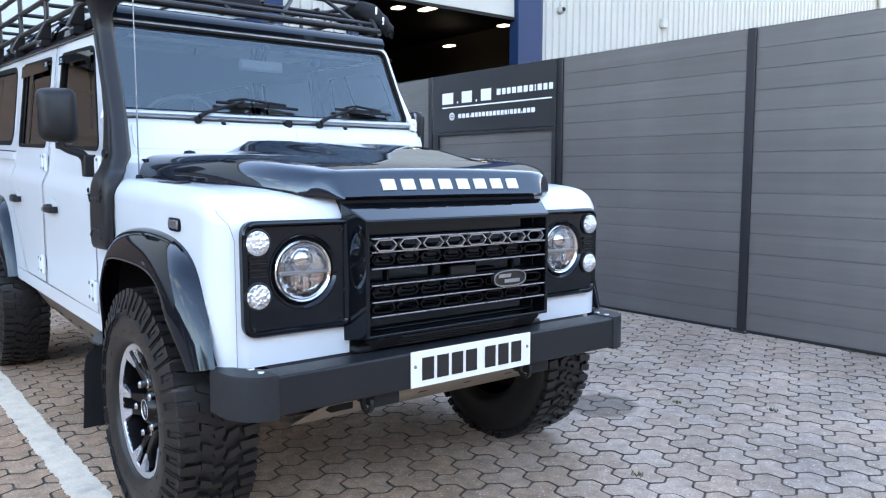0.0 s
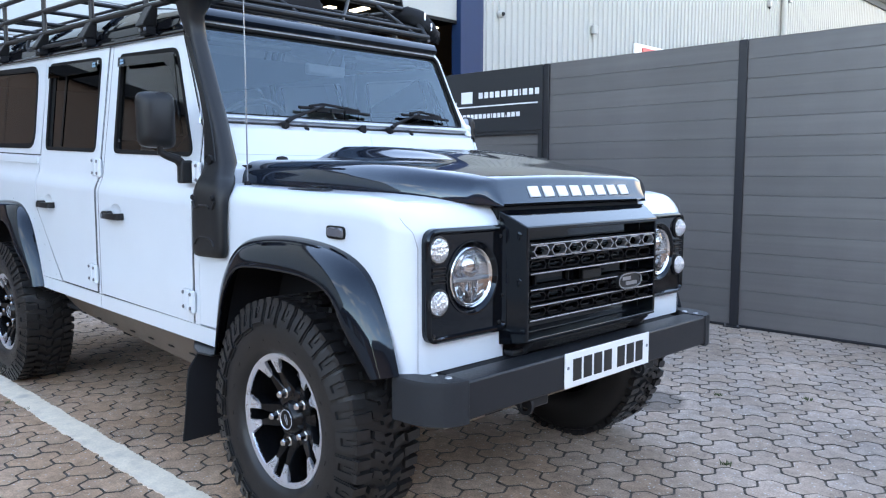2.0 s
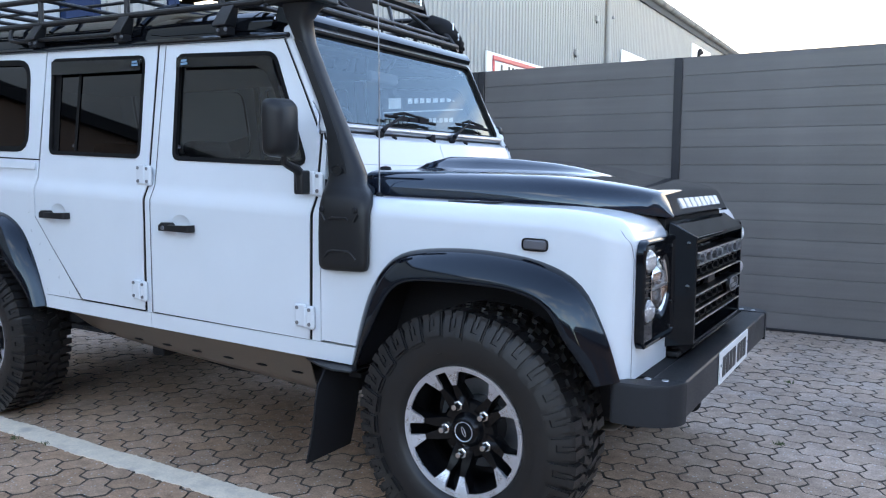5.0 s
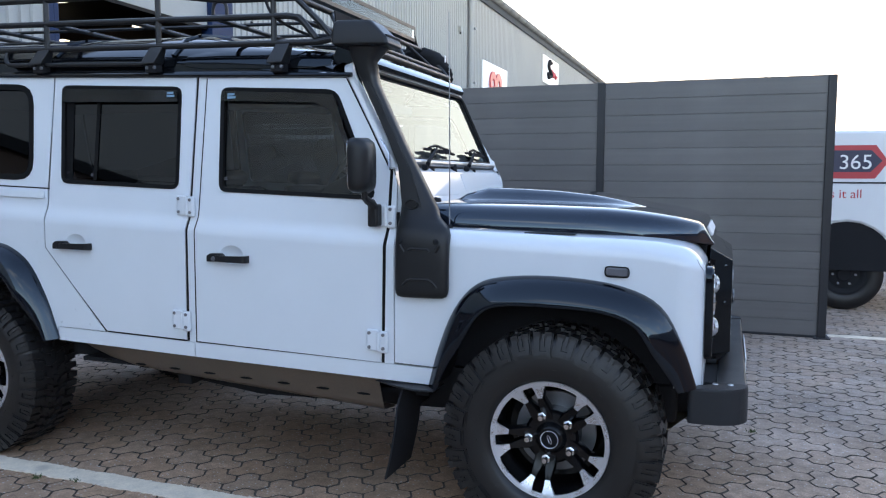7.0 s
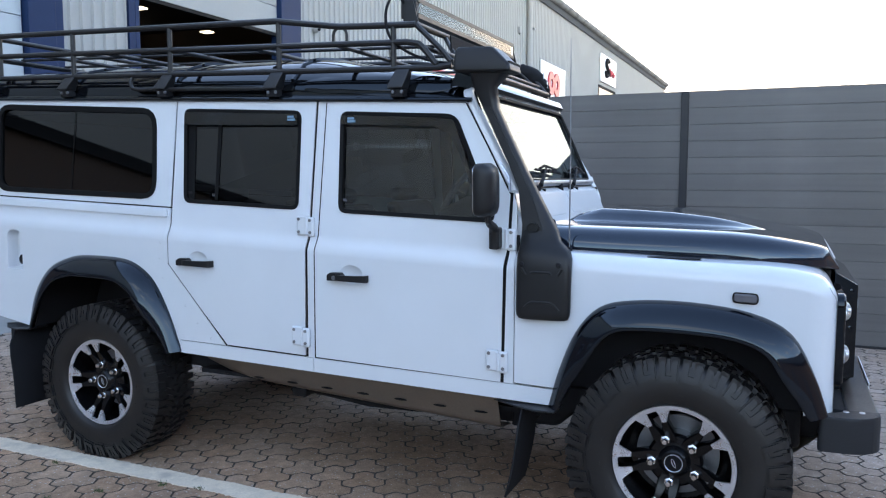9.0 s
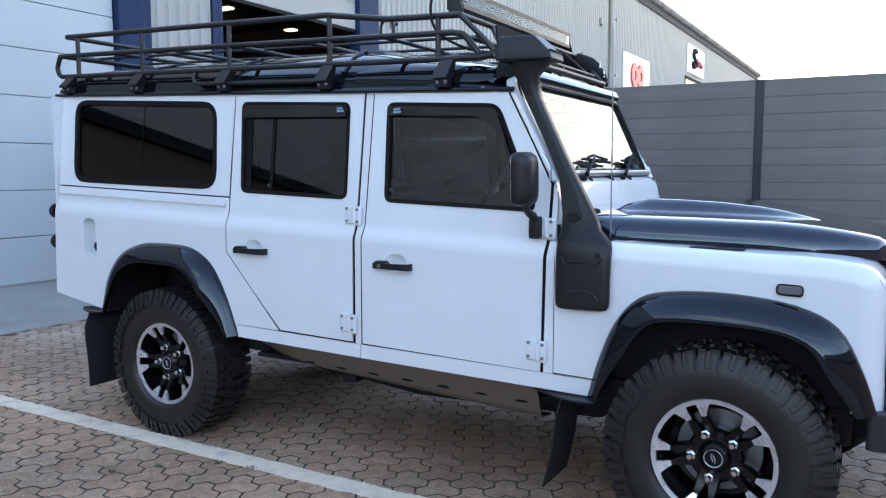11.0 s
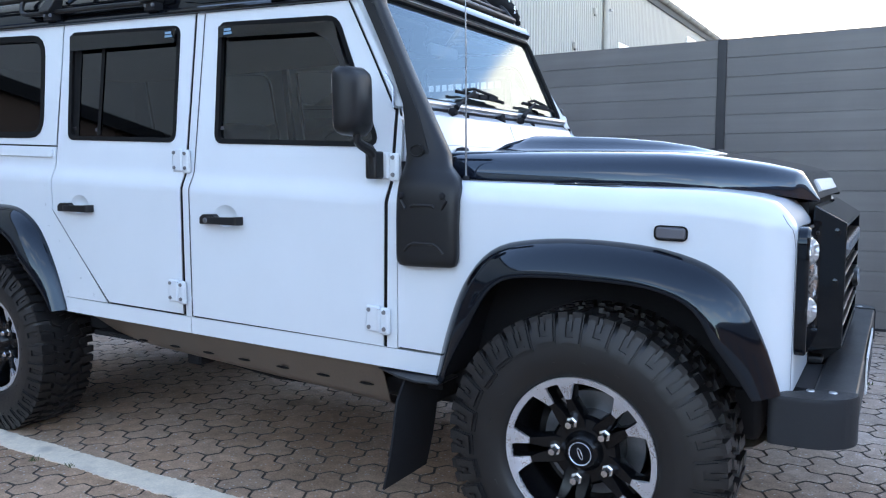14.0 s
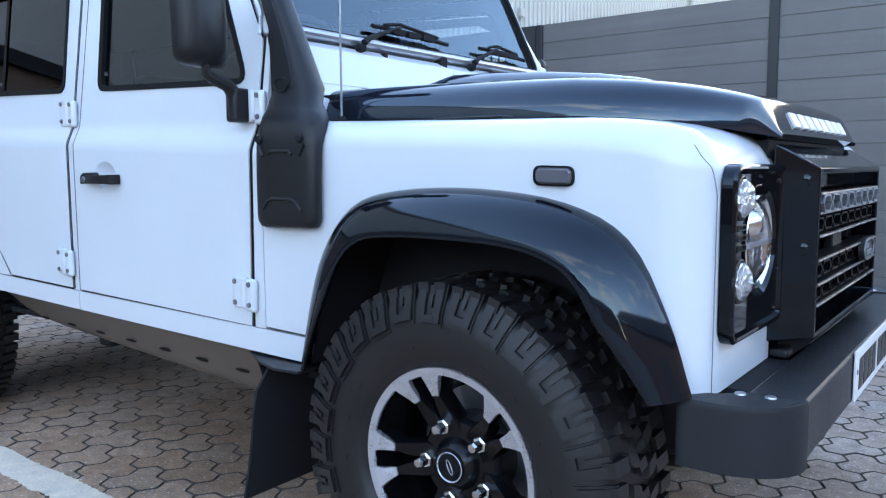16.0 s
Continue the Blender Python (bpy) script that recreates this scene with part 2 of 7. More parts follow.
def lettering(name, body, size, m, material, parent=None, extrude=0.002, stretch=1.0, align="LEFT", label="", spacing=1.0):
    """Words as a mesh, in the plane of m's first two axes."""
    cu = bpy.data.curves.new(name, "FONT")
    cu.body, cu.size, cu.extrude, cu.align_x, cu.space_character = body, size, extrude, align, spacing
    tmp = bpy.data.objects.new(name, cu)
    scene.collection.objects.link(tmp)
    bpy.context.view_layer.update()
    me = bpy.data.meshes.new_from_object(tmp.evaluated_get(bpy.context.evaluated_depsgraph_get()))
    bpy.data.objects.remove(tmp)
    bpy.data.curves.remove(cu)
    me.transform(Matrix.Diagonal((stretch, 1, 1, 1)))
    me.transform(m)
    me.name = name
    me.materials.clear()
    me.materials.append(material)
    ob = new(name, me)
    ob.parent = parent
    if label:
        tagged(ob, label)
    return ob


def inset(poly, d):
    """Moves a convex outline (counter-clockwise) inwards by d."""
    n, out = len(poly), []
    for i in range(n):
        p, q, r = (np.array(poly[k % n], float) for k in (i - 1, i, i + 1))
        e0, e1 = q - p, r - q
        n0 = np.array((-e0[1], e0[0])) / (np.hypot(*e0) + 1e-9)
        n1 = np.array((-e1[1], e1[0])) / (np.hypot(*e1) + 1e-9)
        m = n0 + n1
        m = m / (np.hypot(*m) + 1e-9)
        out.append(tuple(q + m * d / max(0.4, float(m @ n0))))
    return out

# ---- materials ----
WHITE = mat("body_white", (0.665, 0.705, 0.742), 0.32, coat=0.6, var=0.02, scale=1.5, fine=6, rvar=0.02)
GLOSS = mat("gloss_black", (0.0035, 0.004, 0.0055), 0.05, coat=0.0, spec=0.40, var=0.1, scale=2.0, fine=9, rvar=0.02)
BONNETM = mat("dark_metallic_paint", (0.0075, 0.0105, 0.0175), 0.06, spec=0.85, var=0.05, scale=2.0, fine=900, rvar=0.02)
FLAREM = mat("gloss_black_flare_paint", (0.004, 0.005, 0.008), 0.065, spec=0.52, var=0.1, scale=2.0, fine=9, rvar=0.02)
SATIN = mat("satin_black_plastic", (0.011, 0.0115, 0.013), 0.40, spec=0.35, var=0.12, scale=6, bump=0.15, bscale=700)
STEEL = mat("grey_black_steel_paint", (0.0155, 0.0166, 0.0192), 0.36, spec=0.24, var=0.1, scale=5, bump=0.1, bscale=500)
CAPM = mat("grey_black_cap_plastic", (0.021, 0.0225, 0.0255), 0.5, spec=0.22, var=0.1, scale=8, bump=0.15, bscale=700)
MATTE = mat("matt_black", (0.017, 0.0175, 0.020), 0.75, spec=0.15, var=0.15, scale=6)
RACKM = mat("rack_powder_coat", (0.010, 0.0105, 0.012), 0.42, var=0.15, scale=12, bump=0.15, bscale=900)
RUBBER = mat("tyre_rubber", (0.0118, 0.0112, 0.0118), 0.42, spec=0.45, var=0.25, scale=14, fine=220, bump=0.25, bscale=500, dirt=(0.022, 0.019, 0.017), dirt_amt=0.35)
WHEELBLACK = mat("black_wheel_lacquer", (0.004, 0.0042, 0.005), 0.22, spec=0.32, var=0.1, scale=6, rvar=0.04)
SEAL = mat("window_rubber", (0.006, 0.006, 0.0065), 0.6, spec=0.15, var=0.1)
SILVER = mat("machined_alloy", (0.74, 0.78, 0.86), 0.30, metal=0.85, var=0.06, scale=20, fine=400)
CHROME = mat("bright_metal", (0.75, 0.76, 0.78), 0.14, metal=1.0, var=0.05, scale=30)
GREYMETAL = mat("dull_metal", (0.25, 0.265, 0.29), 0.4, metal=1.0, var=0.12, scale=20)
BARMETAL = mat("brushed_grey_metal", (0.42, 0.43, 0.45), 0.34, metal=0.9, var=0.08, scale=14)
EDGE = mat("dark_bright_edge", (0.40, 0.40, 0.41), 0.3, metal=1.0, var=0.08, scale=20)
RIVET = mat("dull_rivet", (0.20, 0.20, 0.21), 0.5, metal=0.4, var=0.1)
PALEGREY = mat("pale_grey_plastic", (0.42, 0.43, 0.45), 0.4, var=0.06, scale=12)
LENSGREY = mat("grey_lamp_lens", (0.11, 0.11, 0.125), 0.15, coat=0.6, var=0.06, scale=40)
MARKBLUE = mat("pale_blue_print", (0.16, 0.30, 0.42), 0.5, var=0.05)
GRILLE = mat("dark_grille_metal", (0.005, 0.005, 0.006), 0.4, spec=0.12, var=0.1, scale=10)
GUARD = mat("grey_brown_guard_plate", (0.128, 0.094, 0.072), 0.40, metal=0.3, var=0.15, scale=6, dirt=(0.10, 0.085, 0.07), dirt_amt=0.6)
SKID = mat("tan_skid_plate", (0.36, 0.31, 0.25), 0.5, metal=0.2, var=0.12, scale=9, dirt=(0.16, 0.13, 0.10), dirt_amt=0.5)
PLATEWHITE = mat("plate_white", (0.80, 0.80, 0.79), 0.35, var=0.02)
PLATEBLACK = mat("plate_black", (0.012, 0.012, 0.012), 0.4, var=0.05)
LETTERWHITE = mat("lettering_white", (0.80, 0.80, 0.80), 0.35, var=0.03)
CABIN = mat("cabin_dark_trim", (0.035, 0.035, 0.037), 0.75, var=0.12, scale=8)
CABINGREY = mat("cabin_grey_trim", (0.14, 0.145, 0.15), 0.7, var=0.1, scale=8)
FENCE = mat("grey_composite_board", (0.103, 0.0965, 0.094), 0.42, spec=0.75, var=0.07, scale=3, fine=60, bump=0.12, bscale=300, dirt=(0.155, 0.146, 0.142), dirt_amt=0.35)
fn, fl = FENCE.node_tree.nodes, FENCE.node_tree.links
fcol = fn["Principled BSDF"].inputs["Base Color"]
ftint = fn.new("ShaderNodeMapRange")
ftint.inputs["To Min"].default_value, ftint.inputs["To Max"].default_value = 0.93, 1.09
fl.new(fn.new("ShaderNodeObjectInfo").outputs["Random"], ftint.inputs["Value"])
fstretch = fn.new("ShaderNodeMapping")
fstretch.inputs["Scale"].default_value = (0.8, 1.0, 26.0)
fl.new(fn.new("ShaderNodeNewGeometry").outputs["Position"], fstretch.inputs["Vector"])
fstreak = fn.new("ShaderNodeTexNoise")
fstreak.inputs["Scale"].default_value, fstreak.inputs["Detail"].default_value = 1.0, 5
fl.new(fstretch.outputs[0], fstreak.inputs["Vector"])
fweather = fn.new("ShaderNodeMapRange")
fweather.inputs["From Min"].default_value, fweather.inputs["From Max"].default_value = 0.3, 0.7
fweather.inputs["To Min"].default_value, fweather.inputs["To Max"].default_value = 0.93, 1.07
fl.new(fstreak.outputs["Fac"], fweather.inputs["Value"])
fboth = fn.new("ShaderNodeMath")
fboth.operation = "MULTIPLY"
fl.new(ftint.outputs[0], fboth.inputs[0])
fl.new(fweather.outputs[0], fboth.inputs[1])
fscale = fn.new("ShaderNodeVectorMath")
fscale.operation = "SCALE"
fl.new(fcol.links[0].from_socket, fscale.inputs[0])
fl.new(fboth.outputs[0], fscale.inputs["Scale"])
fl.new(fscale.outputs[0], fcol)
POST = mat("anthracite_metal", (0.012, 0.013, 0.017), 0.4, var=0.08, scale=5)
SIGNM = mat("sign_charcoal", (0.017, 0.019, 0.022), 0.35, var=0.04, scale=3)
CLAD = mat("white_steel_cladding", (0.338, 0.332, 0.320), 0.6, var=0.05, scale=0.7, fine=20, dirt=(0.30, 0.30, 0.29), dirt_amt=0.4)
DOORM = mat("pale_door_panel", (0.40, 0.44, 0.47), 0.45, var=0.03, scale=0.8)
BLUE = mat("blue_steel", (0.009, 0.026, 0.075), 0.5, spec=0.15, var=0.08, scale=3)
DARKHALL = mat("workshop_wall", (0.11, 0.080, 0.065), 0.8, var=0.15, scale=1.5)
RAINGUTTER = mat("weathered_gutter", (0.22, 0.215, 0.21), 0.8, spec=0.2, var=0.3, scale=2.5, fine=12, dirt=(0.08, 0.08, 0.078), dirt_amt=0.8)
GUTTER = mat("grey_gutter", (0.075, 0.08, 0.085), 0.8, spec=0.15, var=0.1, scale=2)
CONCRETE = mat("concrete", (0.30, 0.30, 0.29), 0.85, var=0.12, scale=1.2, fine=60, bump=0.3, bscale=120, dirt=(0.16, 0.155, 0.15), dirt_amt=0.6)
RED = mat("red_sign_paint", (0.55, 0.05, 0.06), 0.4, var=0.04)
NAVY = mat("navy_vinyl", (0.035, 0.035, 0.07), 0.35, var=0.05)
VANWHITE = mat("van_white", (0.78, 0.79, 0.80), 0.3, coat=0.6, var=0.03, scale=2)
MOSS = mat("weed_green", (0.06, 0.085, 0.03), 0.8, var=0.3, scale=60)

# The sky's blue is put into the gloss tint of these paints.
for painted in (GLOSS, BONNETM, FLAREM):
    painted.node_tree.nodes["Principled BSDF"].inputs["Specular Tint"].default_value = (0.70, 0.86, 1.0, 1)


def glass(name, color, rough=0.01, ior=1.52, sheen=(1, 1, 1)):
    """Tinted pane: a gloss layer over a see-through tint."""
    m = bpy.data.materials.new(name)
    m.use_nodes = True
    n, l = m.node_tree.nodes, m.node_tree.links
    n.remove(n["Principled BSDF"])
    tr = n.new("ShaderNodeBsdfTransparent")
    tr.inputs[0].default_value = (*color, 1)
    gl = n.new("ShaderNodeBsdfGlossy")
    gl.inputs["Roughness"].default_value = rough
    gl.inputs["Color"].default_value = (*sheen, 1)
    fr = n.new("ShaderNodeFresnel")
    fr.inputs["IOR"].default_value = ior
    mx = n.new("ShaderNodeMixShader")
    l.new(fr.outputs[0], mx.inputs[0])
    l.new(tr.outputs[0], mx.inputs[1])
    l.new(gl.outputs[0], mx.inputs[2])
    l.new(mx.outputs[0], n["Material Output"].inputs["Surface"])
    return m


# Windscreen gloss is tinted so that its sky reflections turn bluer.
GLASS = glass("windscreen_glass", (0.58, 0.64, 0.66), 0.01, 2.08, (0.68, 0.85, 0.95))
CLEARGLASS = glass("clear_door_glass", (0.80, 0.83, 0.82))
TINT = glass("tinted_glass", (0.050, 0.056, 0.066), 0.01, 1.6)
DOORGLASS = glass("door_glass", (0.255, 0.285, 0.29), 0.01, 1.62)
VISOR = glass("smoked_acrylic", (0.26, 0.27, 0.29), 0.02, 1.5)
LENS = glass("clear_lens", (0.95, 0.96, 0.97))


def lamp_reflector(name, relief, scale, grey, rough=0.10):
    m = bpy.data.materials.new(name)
    m.use_nodes = True
    n, l = m.node_tree.nodes, m.node_tree.links
    p = n["Principled BSDF"]
    p.inputs["Metallic"].default_value, p.inputs["Roughness"].default_value = 0.9, rough
    p.inputs["Base Color"].default_value = (grey, grey * 1.02, grey * 1.06, 1)
    co = n.new("ShaderNodeTexCoord")
    v = n.new("ShaderNodeTexVoronoi")
    v.inputs["Scale"].default_value = scale
    l.new(co.outputs["Object"], v.inputs["Vector"])
    b = n.new("ShaderNodeBump")
    b.inputs["Strength"].default_value, b.inputs["Distance"].default_value = relief, 0.006
    l.new(v.outputs["Distance"], b.inputs["Height"])
    l.new(b.outputs[0], p.inputs["Normal"])
    return m


REFLECTOR = lamp_reflector("lamp_reflector", 0.8, 95, 0.95, 0.32)
BOWL = lamp_reflector("headlamp_bowl", 0.30, 45, 0.60)


def glowing(name, color, strength):
    m = bpy.data.materials.new(name)
    m.use_nodes = True
    p = m.node_tree.nodes["Principled BSDF"]
    p.inputs["Base Color"].default_value = (*color, 1)
    p.inputs["Emission Color"].default_value = (*color, 1)
    p.inputs["Emission Strength"].default_value = strength
    return m


HALLLIGHT = glowing("hall_lamp_glow", (0.95, 0.95, 0.80), 0.6)


def paver_material(name, per_object):
    """Concrete block: brown-grey, each block a little different, speckled with pale grit."""
    m = bpy.data.materials.new(name)
    m.use_nodes = True
    n, l = m.node_tree.nodes, m.node_tree.links
    p = n["Principled BSDF"]
    geo = n.new("ShaderNodeNewGeometry")
    if per_object:
        rnd = n.new("ShaderNodeObjectInfo").outputs["Random"]
    else:
        rnd = geo.outputs["Random Per Island"]
    ramp = n.new("ShaderNodeValToRGB")
    e = ramp.color_ramp.elements
    e[0].position, e[0].color = 0.0, (0.322, 0.236, 0.170, 1)
    e[1].position, e[1].color = 1.0, (0.398, 0.294, 0.216, 1)
    for pos, c in ((0.35, (0.368, 0.262, 0.185, 1)), (0.7, (0.352, 0.272, 0.208, 1))):
        x = ramp.color_ramp.elements.new(pos)
        x.color = c
    l.new(rnd, ramp.inputs[0])
    big = n.new("ShaderNodeTexNoise")
    big.inputs["Scale"].default_value, big.inputs["Detail"].default_value = 1.1, 5
    l.new(geo.outputs["Position"], big.inputs["Vector"])
    br = n.new("ShaderNodeMapRange")
    br.inputs["From Min"].default_value, br.inputs["From Max"].default_value = 0.32, 0.68
    br.inputs["To Min"].default_value, br.inputs["To Max"].default_value = 0.70, 1.22
    l.new(big.outputs["Fac"], br.inputs["Value"])
    grain = n.new("ShaderNodeTexNoise")
    grain.inputs["Scale"].default_value, grain.inputs["Detail"].default_value = 140, 4
    l.new(geo.outputs["Position"], grain.inputs["Vector"])
    gr = n.new("ShaderNodeMapRange")
    gr.inputs["From Min"].default_value, gr.inputs["From Max"].default_value = 0.3, 0.7
    gr.inputs["To Min"].default_value, gr.inputs["To Max"].default_value = 0.7, 1.3
    l.new(grain.outputs["Fac"], gr.inputs["Value"])
    mul = n.new("ShaderNodeMath")
    mul.operation = "MULTIPLY"
    l.new(br.outputs[0], mul.inputs[0])
    l.new(gr.outputs[0], mul.inputs[1])
    # soil and light's tint painted in: brown shaded parking side, grey open yard
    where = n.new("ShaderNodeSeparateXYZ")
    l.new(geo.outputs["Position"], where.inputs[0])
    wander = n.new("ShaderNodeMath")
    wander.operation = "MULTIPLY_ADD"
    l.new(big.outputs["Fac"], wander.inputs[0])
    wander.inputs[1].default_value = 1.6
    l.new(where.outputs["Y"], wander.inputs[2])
    soil_and_light = n.new("ShaderNodeMapRange")
    soil_and_light.inputs["From Min"].default_value, soil_and_light.inputs["From Max"].default_value = 0.1, 1.9
    l.new(wander.outputs[0], soil_and_light.inputs["Value"])
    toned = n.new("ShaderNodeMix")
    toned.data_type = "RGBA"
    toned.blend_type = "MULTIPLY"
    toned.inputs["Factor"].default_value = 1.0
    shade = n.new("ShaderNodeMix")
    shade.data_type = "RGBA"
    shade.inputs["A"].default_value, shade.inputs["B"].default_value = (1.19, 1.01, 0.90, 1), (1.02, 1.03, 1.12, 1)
    l.new(soil_and_light.outputs[0], shade.inputs["Factor"])
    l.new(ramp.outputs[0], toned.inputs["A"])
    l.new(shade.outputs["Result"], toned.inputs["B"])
    blot = n.new("ShaderNodeTexNoise")
    blot.inputs["Scale"].default_value, blot.inputs["Detail"].default_value, blot.inputs["Roughness"].default_value = 17, 6, 0.65
    l.new(geo.outputs["Position"], blot.inputs["Vector"])
    bl = n.new("ShaderNodeMapRange")
    bl.inputs["From Min"].default_value, bl.inputs["From Max"].default_value = 0.32, 0.68
    bl.inputs["To Min"].default_value, bl.inputs["To Max"].default_value = 0.72, 1.26
    l.new(blot.outputs["Fac"], bl.inputs["Value"])
    mottle = n.new("ShaderNodeMath")
    mottle.operation = "MULTIPLY"
    l.new(mul.outputs[0], mottle.inputs[0])
    l.new(bl.outputs[0], mottle.inputs[1])
    sc = n.new("ShaderNodeVectorMath")
    sc.operation = "SCALE"
    l.new(toned.outputs["Result"], sc.inputs[0])
    l.new(mottle.outputs[0], sc.inputs["Scale"])
    grit = n.new("ShaderNodeTexVoronoi")
    grit.inputs["Scale"].default_value = 42
    l.new(geo.outputs["Position"], grit.inputs["Vector"])
    gm = n.new("ShaderNodeMapRange")
    gm.inputs["From Min"].default_value, gm.inputs["From Max"].default_value = 0.19, 0.12
    gm.inputs["To Max"].default_value = 0.8
    l.new(grit.outputs["Distance"], gm.inputs["Value"])
    mx = n.new("ShaderNodeMix")
    mx.data_type = "RGBA"
    l.new(gm.outputs[0], mx.inputs["Factor"])
    l.new(sc.outputs[0], mx.inputs["A"])
    mx.inputs["B"].default_value = (0.60, 0.58, 0.55, 1)
    # an old oil stain and a few damp, dark spots
    spot = n.new("ShaderNodeVectorMath")
    spot.operation = "DISTANCE"
    l.new(geo.outputs["Position"], spot.inputs[0])
    spot.inputs[1].default_value = (0.03, 1.36, 0.0)
    edge = n.new("ShaderNodeMath")
    edge.operation = "MULTIPLY_ADD"
    l.new(big.outputs["Fac"], edge.inputs[0])
    edge.inputs[1].default_value = -0.35
    l.new(spot.outputs["Value"], edge.inputs[2])
    sm = n.new("ShaderNodeMapRange")
    sm.inputs["From Min"].default_value, sm.inputs["From Max"].default_value = -0.03, 0.02
    sm.inputs["To Min"].default_value, sm.inputs["To Max"].default_value = 0.45, 1.0
    l.new(edge.outputs[0], sm.inputs["Value"])
    sc2 = n.new("ShaderNodeVectorMath")
    sc2.operation = "SCALE"
    l.new(mx.outputs["Result"], sc2.inputs[0])
    l.new(sm.outputs[0], sc2.inputs["Scale"])
    l.new(sc2.outputs[0], p.inputs["Base Color"])
    p.inputs["Roughness"].default_value = 0.78
    b = n.new("ShaderNodeBump")
    b.inputs["Strength"].default_value, b.inputs["Distance"].default_value = 0.8, 0.004
    l.new(grain.outputs["Fac"], b.inputs["Height"])
    l.new(b.outputs[0], p.inputs["Normal"])
    return m


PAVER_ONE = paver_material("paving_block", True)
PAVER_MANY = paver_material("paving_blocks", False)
# Sand colour, also put on block sides so that gap shade is painted in.
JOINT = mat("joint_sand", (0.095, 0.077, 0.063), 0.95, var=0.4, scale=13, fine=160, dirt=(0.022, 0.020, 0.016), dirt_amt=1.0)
FARGROUND = mat("yard_surface", (0.31, 0.25, 0.20), 0.85, var=0.15, scale=0.5, fine=20)
LINE = mat("worn_white_line_paint", (0.80, 0.685, 0.545), 0.75, var=0.16, scale=14, fine=110, bump=0.7, bscale=130, dirt=(0.46, 0.40, 0.34), dirt_amt=0.7)
SLATE = mat("dark_roof_sheet", (0.045, 0.045, 0.048), 0.7, var=0.12, scale=0.8)
BRICKM = mat("brown_brick", (0.13, 0.080, 0.058), 0.85, var=0.25, scale=5, fine=30)

# ---- the yard ----
bm = bmesh.new()
box(bm, -400, 400, -400, 400, -0.5, -0.018)
tagged(part("ground", bm, FARGROUND), "grey-brown paved yard ground reaching to the horizon", "ground", kind="structure")
tagged(part("concrete_apron", boxed(-8.7, -6.1, -30, 45, -0.1, 0.004), CONCRETE, bevel=0.01), "worn grey concrete apron in front of the doors", "concrete", kind="structure")

# Interlocking three-hexagon paving blocks.
HEX, GAP = 0.100, 0.0052
LAY = radians(27)


def block_outline():
    """Outline of three hexagons that share a corner, counter-clockwise, about the shared corner."""
    r = HEX / math.sqrt(3)
    out = []
    for k in range(3):
        a0 = radians(-150 + 120 * k)
        cx, cy = r * math.cos(a0), r * math.sin(a0)
        for j in (-120, -60, 0, 60):
            a = a0 + radians(j)
            out.append((cx + r * math.cos(a), cy + r * math.sin(a)))
    keep = []
    for p in out:
        if not keep or math.dist(p, keep[-1]) > 1e-4:
            keep.append(p)
    if math.dist(keep[0], keep[-1]) < 1e-4:
        keep.pop()
    # worn corners: each is cut once
    out, k = inset(keep, GAP / 2), len(keep)
    worn = []
    for i in range(k):
        p, q, t = (np.array(out[j % k]) for j in (i - 1, i, i + 1))
        worn += [tuple(q + (p - q) * 0.11), tuple(q + (t - q) * 0.11)]
    return worn


OUTLINE = block_outline()
NB = len(OUTLINE)


def block_rings(tip=(0, 0, 0)):
    z = lambda x, y, h: h + tip[0] + tip[1] * x + tip[2] * y
    ring = lambda k, h: [(x, y, z(x, y, h)) for x, y in inset(OUTLINE, k)]
    return [ring(0, -0.02), ring(0, -0.003), ring(0.0022, 0.0)]


def laid(x, y):
    return x * math.cos(LAY) - y * math.sin(LAY), x * math.sin(LAY) + y * math.cos(LAY)


def paver_places(x0, x1, y0, y1):
    """Centres of the blocks: each covers two hexagons of one row and one of the next."""
    row = HEX * math.sqrt(3) / 2
    for j in range(-190, 190):
        for i in range(-110, 110):
            q = j + 3 * i
            u, v = 0.036 + (q + j / 2) * HEX, 0.0147 + j * row * 0.996
            x, y = laid(u + HEX / 2, v + HEX / math.sqrt(12))
            x, y = x + 0.12, y + 0.144
            if x0 <= x <= x1 and y0 <= y <= y1:
                yield x, y


def near_paver(x, y):
    return (0.3 < x < 1.25 and 0.3 < y < 2.9) or (-2.5 < x < -0.9 and -1.75 < y < -0.3)


paving = tagged(part("pavement", boxed(-6.1, 9, -4.5, 9.5, -0.03, -0.0068), JOINT), "brown-grey interlocking concrete block paving with sandy joints", "paving", kind="structure")
single = []
verts, faces = [], []
rng = random.Random(7)
for px, py in paver_places(-6.05, 8.95, -4.45, 9.45):
    tip = (rng.uniform(-0.0022, 0.0004), rng.uniform(-0.012, 0.012), rng.uniform(-0.012, 0.012))
    if near_paver(px, py):
        single.append((px, py, tip))
        continue
    base = len(verts)
    for r in block_rings(tip):
        verts += [(laid(x, y)[0] + px, laid(x, y)[1] + py, z) for x, y, z in r]
    for a in (0, NB):
        for i in range(NB):
            j = (i + 1) % NB
            faces.append((base + a + i, base + a + j, base + a + NB + j, base + a + NB + i))
    faces.append(tuple(range(base + 2 * NB, base + 3 * NB)))
me = bpy.data.meshes.new("paving_blocks")
me.from_pydata(verts, [], faces)
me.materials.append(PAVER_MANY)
# Sides and chamfers take the dark joint colour, which paints in the gaps' shade.
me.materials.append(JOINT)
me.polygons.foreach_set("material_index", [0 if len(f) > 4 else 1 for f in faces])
part("paving_blocks", me, None, paving, kind="stuff")


